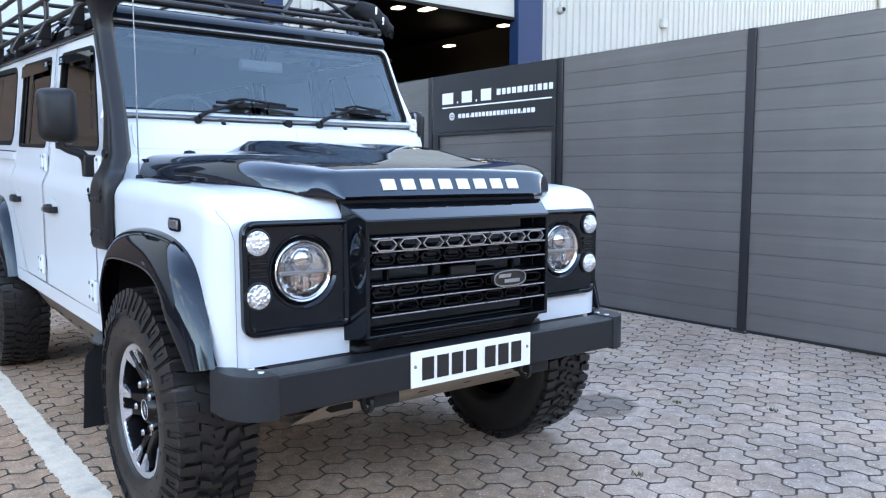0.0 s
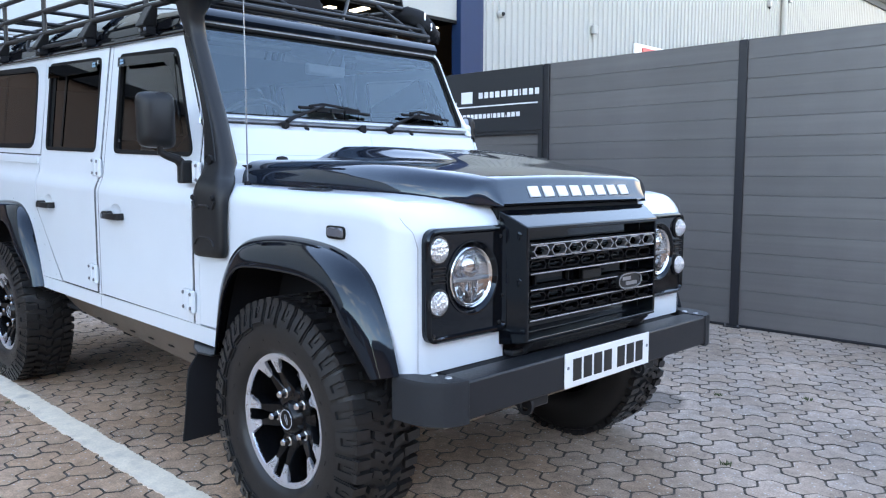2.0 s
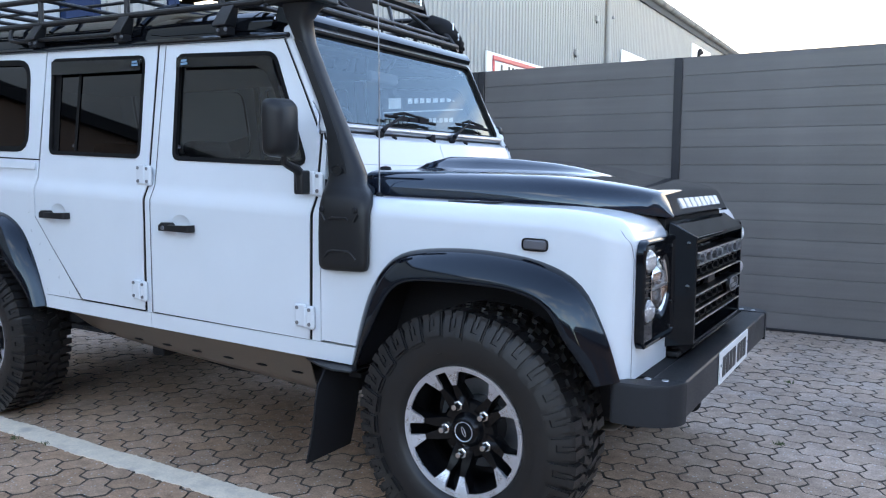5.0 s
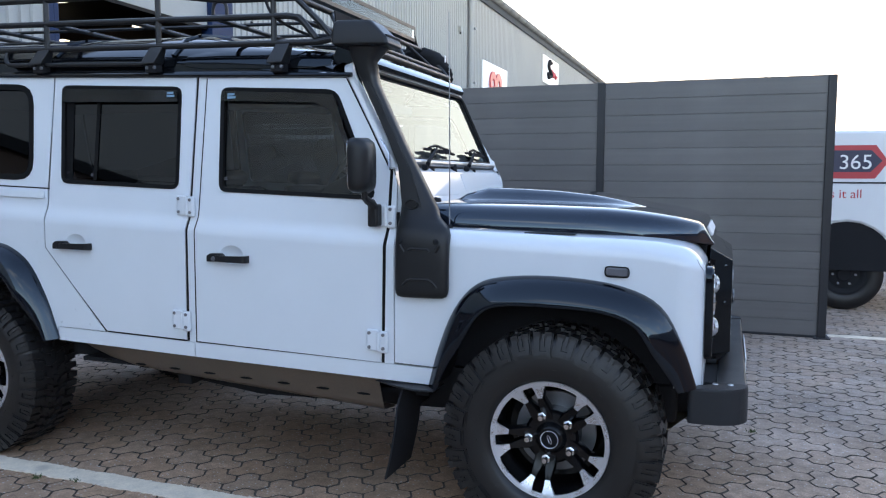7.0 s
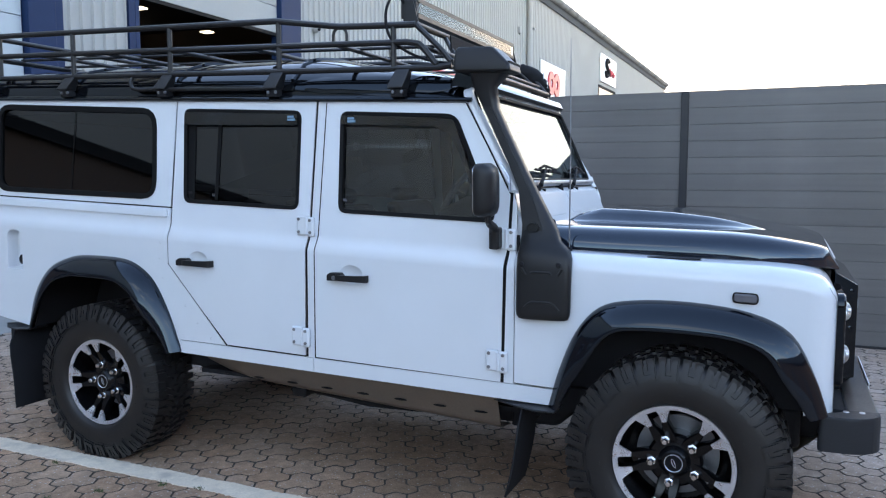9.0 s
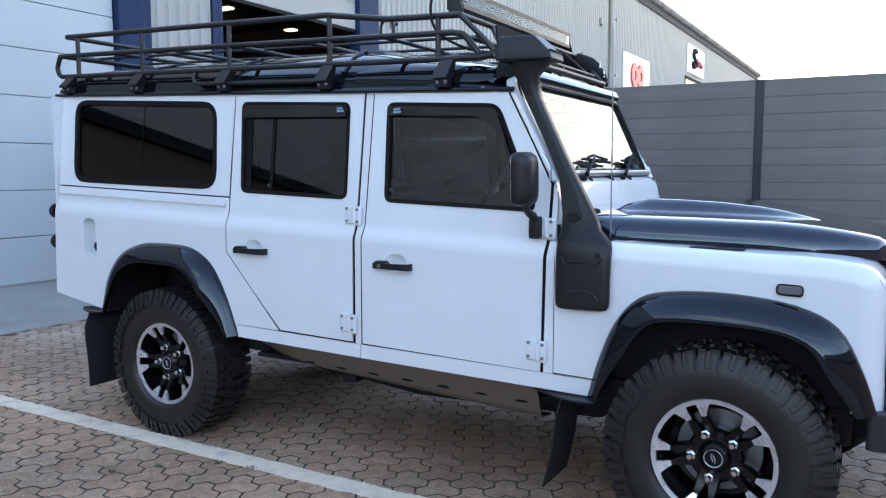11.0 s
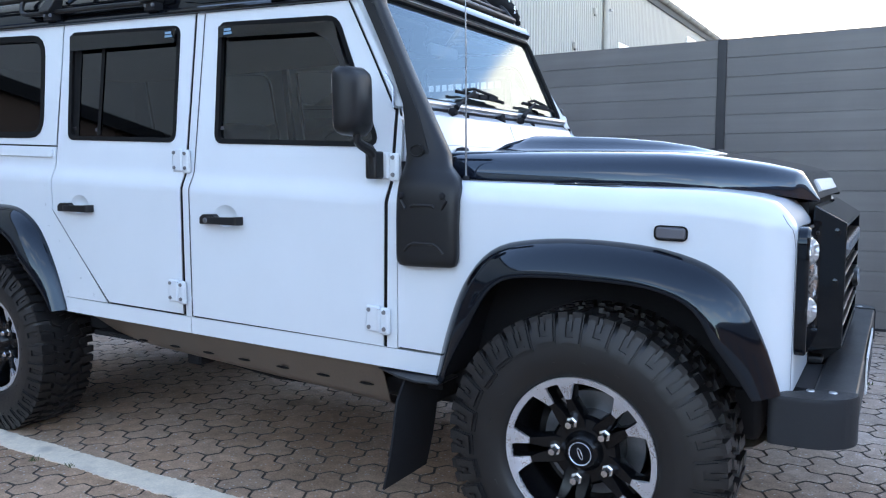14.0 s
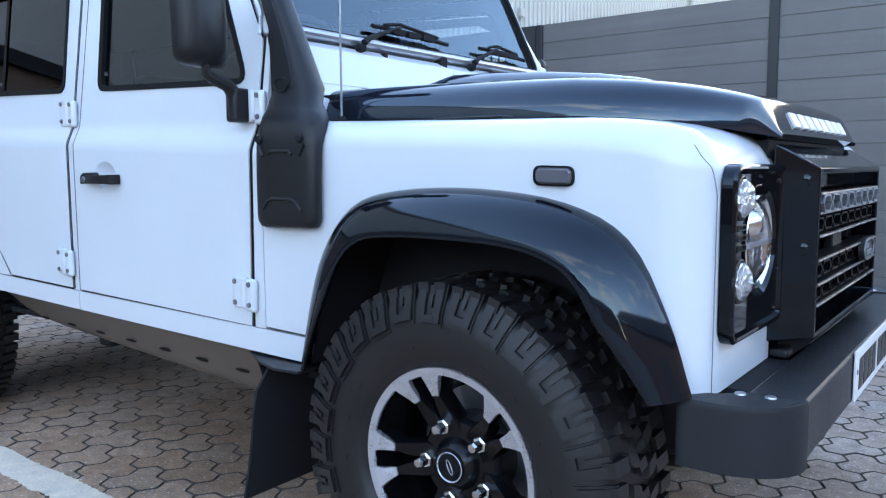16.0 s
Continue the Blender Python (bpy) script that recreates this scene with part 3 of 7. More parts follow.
def stripe(name, x0, x1, y0, y1, label, seed):
    r = random.Random(seed)
    n = int((x1 - x0) / 0.014)
    bm = bmesh.new()
    lo, hi = [], []
    for i in range(n + 1):
        x = x0 + (x1 - x0) * i / n
        wob = 0.003 * math.sin(i * 0.31) + r.uniform(-0.005, 0.005)
        lo.append((x, y0 + wob, 0.0030))
        hi.append((x, y1 - 0.003 * math.sin(i * 0.23) + r.uniform(-0.005, 0.005), 0.0030))
    loft(bm, [lo, [(x, (y0 + y1) / 2, 0.0034) for x, y, z in lo], hi], closed=False)
    for f in bm.faces:
        if f.normal.z < 0:
            f.normal_flip()
    tagged(part(name, bm, LINE, smooth=0, solid=0.004), label, "parking line", kind="structure")


stripe("parking_line", -6.05, 1.6, -0.995, -0.875, "worn white parking line painted on the paving", 3)
stripe("parking_line", 1.36, 7.0, 3.68, 3.79, "white parking line painted beyond the fence", 4)

# Small weeds in the joints.
for wx, wy in ((0.627, 1.955), (0.254, 1.701), (0.739, 0.765), (-2.6, -1.35), (-2.93, -1.02), (-2.46, -1.20), (-2.25, -1.025), (-2.06, -0.99)):
    r = random.Random(int(wx * 1000))
    bm = bmesh.new()
    for k in range(26):
        a, q = r.uniform(0, 6.28), r.uniform(0, 0.028)
        x, y, h, t = q * math.cos(a), q * math.sin(a) * 0.6, r.uniform(0.006, 0.02), r.uniform(0, 6.28)
        w = 0.004
        v = [bm.verts.new(p) for p in ((x - w, y, -0.008), (x + w, y, -0.008), (x + h * 0.8 * math.cos(t), y + h * 0.8 * math.sin(t), h))]
        bm.faces.new(v)
    ob = tagged(part("weed", bm, MOSS, smooth=0), "small green weed growing in a paving joint", "weed", "weeds")
    ob.location = (wx, wy, 0)

# ---- fence ----
FY, FTOP, PITCH = 3.60, 2.155, 0.1447
POSTS = [1.350, -0.512, -2.345, -4.245, -6.105, -7.965]
fence = thing("fence", "grey composite board fence with dark posts", "fence", at=(0, FY, 0))
prof = [(-0.0150, 0.0), (-0.0165, 0.0025), (-0.0165, 0.1390), (-0.0120, 0.1420), (-0.0120, 0.1447), (0.012, 0.1447), (0.014, 0.1), (0.014, 0.0)]


def board_mesh(w):
    bm = bmesh.new()
    loft(bm, [[(x, y, z) for y, z in prof] for x in (0.0, w)])
    return mesh_of("board", fix(bm), FENCE, 30)


board = {}
for b, a in zip(POSTS, POSTS[1:] + [-8.68]):
    w = round(b - a - 0.062, 3)
    if w not in board:
        board[w] = board_mesh(w)
    for i in range(15):
        if a == POSTS[3] and i > 10:
            continue
        ob = part("board", board[w], None, fence)
        ob.location = (a + 0.031, 0, 0.004 + i * PITCH)
for i, x in enumerate(POSTS):
    bm = boxed(x - 0.033, x + 0.033, -0.036, 0.036, 0.0, FTOP + 0.018)
    part("post", bm, POST, fence, bevel=0.004)
    part("base_plate", boxed(x - 0.065, x + 0.065, -0.075, 0.075, 0.0005, 0.009), POST, fence, bevel=0.002)
    for sx, sy in ((-0.05, -0.06), (0.05, -0.06), (-0.05, 0.06), (0.05, 0.06)):
        part("bolt", lathed([(0, 0.022), (0.008, 0.022), (0.008, 0.009)], 6, "z", (x + sx, sy, 0)), GREYMETAL, fence)
for b, a in zip(POSTS, POSTS[1:] + [-8.68]):
    part("top_rail", boxed(a + 0.034, b - 0.034, -0.019, 0.017, FTOP + 0.0195 - 0.004, FTOP + 0.024 - 0.008), POST, fence)
    part("bottom_rail", boxed(a + 0.034, b - 0.034, -0.024, 0.02, 0.001, 0.022), POST, fence, bevel=0.002)

# Name board over the gate bay, with frame.
sign = thing("sign_board", "charcoal sign board with white lettering fixed on the fence", "sign", at=(-3.268, 3.56, 1.872))
part("panel", boxed(-0.905, 0.895, -0.012, 0.012, -0.295, 0.297), SIGNM, sign, bevel=0.002)
gate = thing("gate_frame", "dark metal frame round the fence bay under the sign", "gate", at=(-3.268, 3.56, 0))
part("stile", boxed(-0.905, -0.825, -0.012, 0.015, 0.004, 1.574), SIGNM, gate, bevel=0.002)
part("stile", boxed(0.848, 0.895, -0.012, 0.015, 0.004, 1.574), SIGNM, gate, bevel=0.002)
part("rail", boxed(-0.824, 0.847, -0.010, 0.013, 1.545, 1.574), SIGNM, gate, bevel=0.002)


def bars(parent, x0, x1, z0, z1, widths, y, material, name="lettering", gap=0.45):
    """A row of plain bars the size of letters; a low one stands for a full stop."""
    k = (x1 - x0) / (sum(widths) + gap * (len(widths) - 1))
    x = x0
    bm = bmesh.new()
    for w in widths:
        box(bm, x, x + max(w * k, 0.008), y, y + 0.004, z0, z0 + (z1 - z0 if w > 0.15 else 0.02))
        x += (w + gap) * k
    return part(name, bm, material, parent, smooth=0)


bars(sign, -0.735, 0.03, -0.005, 0.108, (1.25, 0.1, 1.1, 0.1, 1.05), -0.0165, LETTERWHITE)
bars(sign, 0.115, 0.86, 0.035, 0.092, (1, 0.9, 0.9, 1, 1.15, 1, 0.9, 0.25, 1, 0.9, 0.9), -0.0165, LETTERWHITE)
part("underline", boxed(-0.735, 0.845, -0.0165, -0.012, -0.047, -0.035), LETTERWHITE, sign)
bars(sign, -0.47, 0.635, -0.158, -0.115, (1.2,) * 3 + (0.1,) + (1.1, 1, 1, 1, 1, 0.9, 1, 1.1, 1, 0.9, 0.25, 1, 0.9, 0.9) + (0.1,) + (1, 1.05, 1.15), -0.0165, LETTERWHITE)
bm = lathe(bmesh.new(), [(0.030, 0), (0.040, 0), (0.040, -0.004), (0.030, -0.004), (0.030, 0)], 24, "y")
for dz in (-0.018, 0.0, 0.018):
    box(bm, -0.036, 0.036, -0.004, -0.0005, dz - 0.003, dz + 0.003)
box(bm, -0.003, 0.003, -0.0045, -0.001, -0.036, 0.036)
bmesh.ops.translate(bm, vec=(-0.575, -0.0125, -0.135), verts=bm.verts)
part("globe_mark", fix(bm), LETTERWHITE, sign)

# ---- industrial building ----
WX, EAVE = -8.70, 8.45
building = thing("workshop_building", "white steel-clad industrial unit with blue columns", "building", kind="", at=(WX, 0, 0))


def cladding(y0, y1, z0, z1, name="cladding", pitch=0.2, material=CLAD):
    """Profiled steel sheet: trapezoid ribs that run upright."""
    bm = bmesh.new()
    line = []
    y = y0
    while y < y1 - 1e-6:
        for dy, d in ((0, 0), (0.085, 0), (0.105, 0.035), (0.175, 0.035), (0.195, 0)):
            if y + dy * pitch / 0.2 <= y1:
                line.append((d, y + dy * pitch / 0.2))
        y += pitch
    line.append((0, y1))
    loft(bm, [[(d, yy, z0) for d, yy in line], [(d, yy, z1) for d, yy in line]], closed=False)
    for f in bm.faces:
        if f.normal.x < 0:
            f.normal_flip()
    return part(name, bm, material, building, smooth=0, solid=0.01)


cladding(9.76, 24.45, 0, EAVE)
cladding(24.72, 60, 0, EAVE)
cladding(4.10, 5.24, 0, EAVE)
part("corner_flashing", boxed(-0.05, 0.012, 24.40, 24.77, 0, EAVE), CLAD, building, bevel=0.004)
cladding(5.50, 9.02, 6.0, EAVE)
cladding(-1.05, 3.50, 5.2, EAVE)
for ya, yb in ((3.54, 3.96), (9.07, 9.70), (-1.42, -1.08)):
    part("column", boxed(-0.20, 0.055, ya, yb, 0, EAVE), BLUE, building, bevel=0.01)
for ya, yb in ((3.965, 4.09), (5.25, 5.37), (5.375, 5.46), (9.705, 9.755)):
    part("trim", boxed(-0.15, 0.035, ya, yb, 0, EAVE), BLUE, building, bevel=0.005)
# Closed door, panel by panel, and the half-raised one.
for i in range(9):
    part("door_panel", boxed(-0.10, -0.05, -1.06, 3.52, 0.02 + i * 0.575, 0.02 + i * 0.575 + 0.568), DOORM, building, bevel=0.008)
for i in range(4):
    part("door_panel", boxed(-0.10, -0.05, 5.48, 9.06, 4.16 + i * 0.5, 4.16 + i * 0.5 + 0.494), CLAD, building, bevel=0.008)
part("door_seal", boxed(-0.11, -0.045, 5.48, 9.06, 4.10, 4.158), SEAL, building)
part("brick_base", boxed(-0.25, 0.0, -40, -1.44, 0, 3.0), BRICKM, building)
part("upper_cladding", boxed(-0.25, 0.02, -40, -1.44, 3.0, EAVE), CLAD, building)
part("eaves_trim", boxed(0.021, 0.12, -40, -1.44, 2.95, 3.12), MATTE, building)
for y0 in (-5.2, -9.0, -13.0):
    w = part("window", boxed(-0.02, 0.02, y0 - 0.75, y0 + 0.75, 1.0, 2.1), TINT, building)
    for a in (boxed(-0.02, 0.05, y0 - 0.83, y0 - 0.76, 0.93, 2.17), boxed(-0.02, 0.05, y0 + 0.76, y0 + 0.83, 0.93, 2.17), boxed(-0.02, 0.05, y0 - 0.759, y0 + 0.759, 0.93, 0.995), boxed(-0.02, 0.05, y0 - 0.759, y0 + 0.759, 2.105, 2.17), boxed(-0.02, 0.045, y0 - 0.03, y0 + 0.03, 0.996, 2.104)):
        part("window_frame", a, LETTERWHITE, w, bevel=0.005)
part("gutter", prismed([(0.0, EAVE), (0.16, EAVE - 0.01), (0.25, EAVE + 0.05), (0.29, EAVE + 0.13), (0.27, EAVE + 0.22), (0.18, EAVE + 0.27), (0.0, EAVE + 0.28)], "y", -40, 60.3), RAINGUTTER, building, "weathered grey rounded gutter", smooth=60)
part("eaves_band", boxed(0.042, 0.10, 9.7, 60.2, EAVE - 0.26, EAVE - 0.012), GUTTER, building)
part("roof", prismed([(-0.03, EAVE + 0.2), (-14, EAVE + 2.2), (-28, EAVE + 0.2), (-28, EAVE), (-0.03, EAVE)], "y", -40, 60), GUTTER, building)
part("end_wall", boxed(-27.5, -0.06, 59.8, 60, 0, EAVE), CLAD, building)
part("back_wall", boxed(-27.7, -27.5, -40, 60, 0, EAVE), DARKHALL, building)
part("inner_wall", boxed(-27.4, -0.26, 17.5, 17.7, 0, 8.4), DARKHALL, building)
part("inner_wall", boxed(-27.4, -0.26, 1.0, 1.2, 0, 8.4), DARKHALL, building)
part("partition", boxed(-20.0, -19.8, 1.25, 17.45, 0, 8.4), DARKHALL, building)
part("hall_ceiling", boxed(-19.7, -0.26, 1.25, 17.45, 6.3, 6.4), MATTE, building)
part("hall_floor", boxed(-19.7, -0.02, 1.25, 17.45, 0.0, 0.02), CONCRETE, building)
part("lintel", boxed(-0.2, -0.12, 5.4, 9.1, 6.0, 6.3), MATTE, building)
for lx, ly, lw in ((-10.6, 15.9, 0.20), (-6.5, 10.84, 0.17), (-6.1, 11.55, 0.30), (-6.6, 14.8, 0.16)):
    tagged(part("hall_lamp", boxed(WX + lx - lw, WX + lx + lw, ly - 0.12, ly + 0.12, 5.58, 5.62), HALLLIGHT), "glowing ceiling light panel inside the workshop", "ceiling light", "hall lights")
# Down-pipe with brackets, boxes and a camera on the wall.
pipe = thing("down_pipe", "grey rainwater down-pipe with brackets on the wall", "pipe", at=(WX, 24.6, 0))
part("tube", tubed([(0.12, 0, 0), (0.12, 0, EAVE)], 0.10, 12), CLAD, pipe)
for z in (1.2, 3.0, 4.9, 6.9):
    part("bracket", boxed(0.0, 0.26, 0.12, 0.30, z - 0.035, z + 0.035), GREYMETAL, pipe)
for y, z, nm, lb in ((21.65, 5.15, "flood_light", "white flood light fixed on the cladding"), (23.5, 6.55, "junction_box", "white junction box on the cladding"), (13.6, 4.45, "flood_light", "small white wall light on the cladding")):
    t = thing(nm, lb, nm.replace("_", " "), at=(WX + 0.04, y, z))
    part("housing", boxed(0, 0.10, -0.09, 0.09, 0, 0.20), CLAD, t, bevel=0.02)
    part("arm", boxed(0.02, 0.06, -0.04, 0.04, -0.06, -0.001), CLAD if z < 5 else MATTE, t, bevel=0.01)
camt = thing("security_camera", "small white security camera on the wall", "camera", at=(WX + 0.035, 10.24, 4.43))
part("base", lathed([(0, 0.0), (0.075, 0.0), (0.075, 0.06), (0.05, 0.1), (0, 0.1)], 20, "x"), CLAD, camt)
part("lens", lathed([(0, 0.14), (0.03, 0.13), (0.045, 0.1)], 16, "x"), MATTE, camt)


def wall_sign(y0, y1, z0, z1, label, marks):
    s = thing("wall_sign", label, "sign", at=(WX + 0.04, y0, z0))
    part("panel", boxed(0, 0.06, 0, y1 - y0, 0, z1 - z0), LETTERWHITE, s, bevel=0.008)
    for mk, a, b, c, d in marks:
        part("mark", boxed(0.064, 0.10, a, b, c, d), mk, s, bevel=0.02)
    return s


s = wall_sign(26.2, 29.85, 4.35, 5.98, "white wall sign with a red logo shape", ())
for c in (1.35, 2.15):
    bm = lathe(bmesh.new(), [(0.18, 0.064), (0.48, 0.064), (0.48, 0.12), (0.18, 0.12), (0.18, 0.064)], 24, "x")
    bmesh.ops.scale(bm, vec=(1, 0.95, 1.0), verts=bm.verts)
    bmesh.ops.translate(bm, vec=(0 if c < 2 else 0.002, c, 0.85), verts=bm.verts)
    part("mark", fix(bm), RED, s)
part("mark", boxed(0.064, 0.09, 0.7, 2.9, 0.05, 0.28), RED, s, bevel=0.02)
s = wall_sign(36.8, 40.7, 6.35, 7.76, "white wall sign with a dark script shape", ())
bm = bmesh.new()
tube(bm, spline([(0.1, 1.75, 1.15), (0.1, 1.35, 1.2), (0.1, 1.1, 0.95), (0.1, 1.5, 0.72), (0.1, 1.75, 0.5), (0.1, 1.2, 0.35), (0.1, 0.95, 0.55)], 5), 0.10, 8)
part("mark", fix(bm), MATTE, s)
bm = bmesh.new()
tube(bm, spline([(0.1, 1.6, 0.62), (0.1, 2.0, 0.78), (0.1, 2.25, 0.5), (0.1, 2.6, 0.72), (0.1, 2.95, 0.5), (0.1, 3.2, 0.6)], 5), 0.07, 8)
part("mark", fix(bm), RED, s)
s = wall_sign(15.4, 19.0, 2.6, 4.46, "white hire sign with a red border and dark letters", ((RED, 0.30, 3.3, 1.66, 1.78), (RED, 0.30, 0.40, 0.4, 1.658), (RED, 3.2, 3.3, 0.4, 1.658)))
lettering("words", "HIRE", 0.95, Matrix.Translation((0.066, 0.72, 0.94)) @ Matrix(((0, 0, 1, 0), (1, 0, 0, 0), (0, 1, 0, 0), (0, 0, 0, 1))), PLATEBLACK, s, 0.01)
w = thing("wall_window", "dark window in the cladding below a sign", "window", at=(WX + 0.04, 36.5, 4.9))
part("pane", boxed(0, 0.03, 0.1, 4.0, 0.1, 1.1), TINT, w)
part("frame", boxed(0, 0.06, 0, 4.1, 1.101, 1.22), MATTE, w)

# Unseen brick unit added behind the camera to close the yard and darken reflections.
unit = thing("brick_unit", "unseen long low brown brick unit with a grey pitched roof, added behind the camera", "building", at=(0, -30, 0))
part("wall", boxed(-45, 14.9, -8, 0, 0, 3.3), BRICKM, unit)
part("roof", prismed([(0.5, 3.2), (-4, 5.6), (-8.5, 3.2), (-8.5, 3.31), (-4, 5.75), (0.5, 3.35)], "x", -45.5, 14.9), SLATE, unit)
for x in range(-40, 8, 8):
    w = part("window", boxed(x, x + 2.2, 0.0, 0.05, 1.0, 2.3), TINT, unit)
    part("window_frame", boxed(x - 0.1, x + 2.3, 0.001, 0.03, 0.9, 2.4), LETTERWHITE, w)
    part("door_leaf", boxed(x + 3.6, x + 6.2, 0.0, 0.05, 0, 2.7), DOORM, unit)

# Unseen unit added ahead of the car to cut skylight and reflections on its front.
unit = thing("brick_unit", "unseen brown brick unit with a dark pitched roof, added to cut light on the car's front", "building", at=(15, 0, 0))
part("wall", boxed(0, 8, -29.5, 46, 0, 4.2), BRICKM, unit)
part("roof", prismed([(-0.5, 4.1), (4, 7.0), (8.5, 4.1), (8.5, 4.21), (4, 7.15), (-0.5, 4.25)], "y", -29.9, 46.4), SLATE, unit)
for y in range(-22, 42, 8):
    part("door_leaf", boxed(-0.05, 0.0, y, y + 2.6, 0, 2.7), GUTTER, unit)

# ---- van beyond the fence ----
VY = 5.20
van = thing("van", "white panel van with navy and red side graphics", "van", at=(1.72, VY, 0))
arch = [(0.46 * math.cos(radians(a)), 0.40 + 0.50 * math.sin(radians(a))) for a in range(180, -1, -15)]
outline = [(-1.25, 0.42)] + [(-0.46, 0.42)] + arch[1:-1] + [(0.46, 0.42), (2.6, 0.42), (2.65, 1.1), (2.62, 1.62), (2.3, 1.80), (-1.25, 1.82)]
bm = bmesh.new()
prism(bm, outline, "y", 0, 1.9)
part("body", fix(bm), VANWHITE, van, bevel=0.03)
part("rub_strip", boxed(-1.2, 2.3, -0.004, 0.0, 1.285, 1.300), SEAL, van)
bm = prismed([(-1.2, 1.335), (0.22, 1.335), (0.335, 1.50), (0.22, 1.665), (-1.2, 1.665)], "y", -0.005, 0.0)
part("graphic_border", bm, RED, van)
bm = prismed([(-1.2, 1.40), (0.18, 1.40), (0.28, 1.51), (0.18, 1.615), (-1.2, 1.615)], "y", -0.0095, -0.0051)
part("graphic_field", bm, NAVY, van)
side = lambda x, z, y: Matrix.Translation((x, y, z)) @ Matrix.Rotation(radians(90), 4, "X")
lettering("number", "365", 0.205, side(-0.11, 1.43, -0.0105), LETTERWHITE, van, 0.001, 1.0)
lettering("slogan", "does it all", 0.125, side(-0.37, 1.14, -0.0015), RED, van, 0.001, 1.0)
part("liner", prismed([(x * 1.03, z + 0.01) for x, z in arch], "y", 0.02, 0.5), MATTE, van)
vw = part("wheel", lathed([(0.0, -0.01), (0.06, -0.015), (0.075, 0.0), (0.15, 0.01), (0.175, -0.01), (0.205, -0.012), (0.205, 0.15), (0, 0.15)], 40, "y", (0, 0.07, 0.362)), MATTE, van)
part("tyre", lathed([(0.205, 0.0), (0.225, -0.015), (0.30, -0.02), (0.34, 0.0), (0.362, 0.03), (0.362, 0.17), (0.34, 0.2), (0.205, 0.2)], 48, "y", (0, 0.07, 0.362)), RUBBER, vw)
for k in range(6):
    a = 2 * math.pi * k / 6
    part("wheel_nut", lathed([(0, -0.028), (0.012, -0.026), (0.013, 0.0)], 6, "y", (0.06 * 1.75 * math.cos(a), 0.078, 0.362 + 0.06 * 1.75 * math.sin(a))), GREYMETAL, vw)

# ---- the four-wheel-drive estate ----
car = thing("car", "white four-wheel-drive estate car with gloss black trim, roof rack and snorkel", "car")
AXLES = (0.0, -2.794)


def zc(x):
    """Height of the waist crease; the body sits a little nose-down."""
    return 1.089 - 0.0365 * x


def side_y(h):
    """Half-width of the body at a height h over the crease."""
    if h <= -0.060:
        return 0.800
    if h < 0.025:
        t = (h + 0.060) / 0.085
        return 0.800 - 0.024 * t * t * (3 - 2 * t)
    return 0.776 - (h - 0.025) * 0.121


def on_side(x, z, s, out=0.0):
    return Vector((x, s * (side_y(z - zc(x)) + out), z))


CUTS = [-0.066, -0.060, -0.045, -0.030, -0.018, -0.005, 0.010, 0.025, 0.031]


def skin(loops, s, out=0.0, cuts=CUTS):
    """A sheet on the body's side from outlines in (x, z)."""
    bm = filled([[(x, z - zc(x)) for x, z in loop] for loop in loops], cuts)
    for v in bm.verts:
        x, h = v.co.x, v.co.y
        v.co = (x, s * (side_y(h) + out), zc(x) + h)
    bm.normal_update()
    bad = [f for f in bm.faces if f.normal.y * s < 0]
    bmesh.ops.reverse_faces(bm, faces=bad)
    return bm


def soften(poly, r, n=4):
    """Rounds the corners of an outline; r is one radius or one for each corner."""
    k, out = len(poly), []
    for i in range(k):
        p, q, t = (np.array(poly[j % k], float) for j in (i - 1, i, i + 1))
        rr = r[i] if isinstance(r, (list, tuple)) else r
        a, b = (p - q) / np.hypot(*(p - q)), (t - q) / np.hypot(*(t - q))
        p0, p1 = q + a * rr, q + b * rr
        for m in range(n + 1):
            u = m / n
            out.append(tuple((1 - u) ** 2 * p0 + 2 * u * (1 - u) * q + u * u * p1))
    return out


def dish(x, z, k):
    """Outline of the finger recess behind a door handle."""
    return [(x + 0.056 * k * math.cos(t), z + 0.040 * k * math.sin(t)) for t in (2 * math.pi * i / 28 for i in range(28))]


def ring_on_side(outer, inner, s, out_a, out_b):
    """A raised band on the body's side between two outlines of equal count."""
    bm = bmesh.new()
    P = lambda poly, o: [on_side(x, z, s, o) for x, z in poly]
    loft(bm, [P(outer, -0.004), P(outer, out_a), P(inner, out_b), P(inner, -0.02)], caps=False)
    return fix(bm)


def wt(x):
    return 1.632 - 0.0462 * x


def wb(x):
    return 1.214 - 0.0365 * x


def gut(x):
    return 1.698 - 0.0385 * x


def sill_bottom(x):
    return 0.516 - 0.0235 * x


def door_bottom(x):
    return 0.580 - 0.0225 * x


ARCH_F = spline([(-0.467, 0.528), (-0.425, 0.68), (-0.365, 0.825), (-0.28, 0.920), (-0.155, 0.952), (0.045, 0.957), (0.237, 0.934), (0.362, 0.873), (0.435, 0.745), (0.482, 0.610)], 4)
ARCH_R = spline([(-3.325, 0.617), (-3.250, 0.810), (-3.150, 0.935), (-3.02, 0.990), (-2.90, 1.004), (-2.68, 0.998), (-2.57, 0.965), (-2.48, 0.895), (-2.395, 0.75), (-2.327, 0.575)], 4)
FW = [(-0.715, wb(-0.72)), (-0.915, 1.672), (-1.456, wt(-1.456)), (-1.442, wb(-1.442))]
RW = [(-1.657, wb(-1.657)), (-1.667, wt(-1.667)), (-2.327, wt(-2.327)), (-2.300, wb(-2.300))]
SW = [(-2.482, wb(-2.48) + 0.008), (-2.512, wt(-2.512) - 0.002), (-3.632, wt(-3.632) + 0.004), (-3.602, wb(-3.602))]
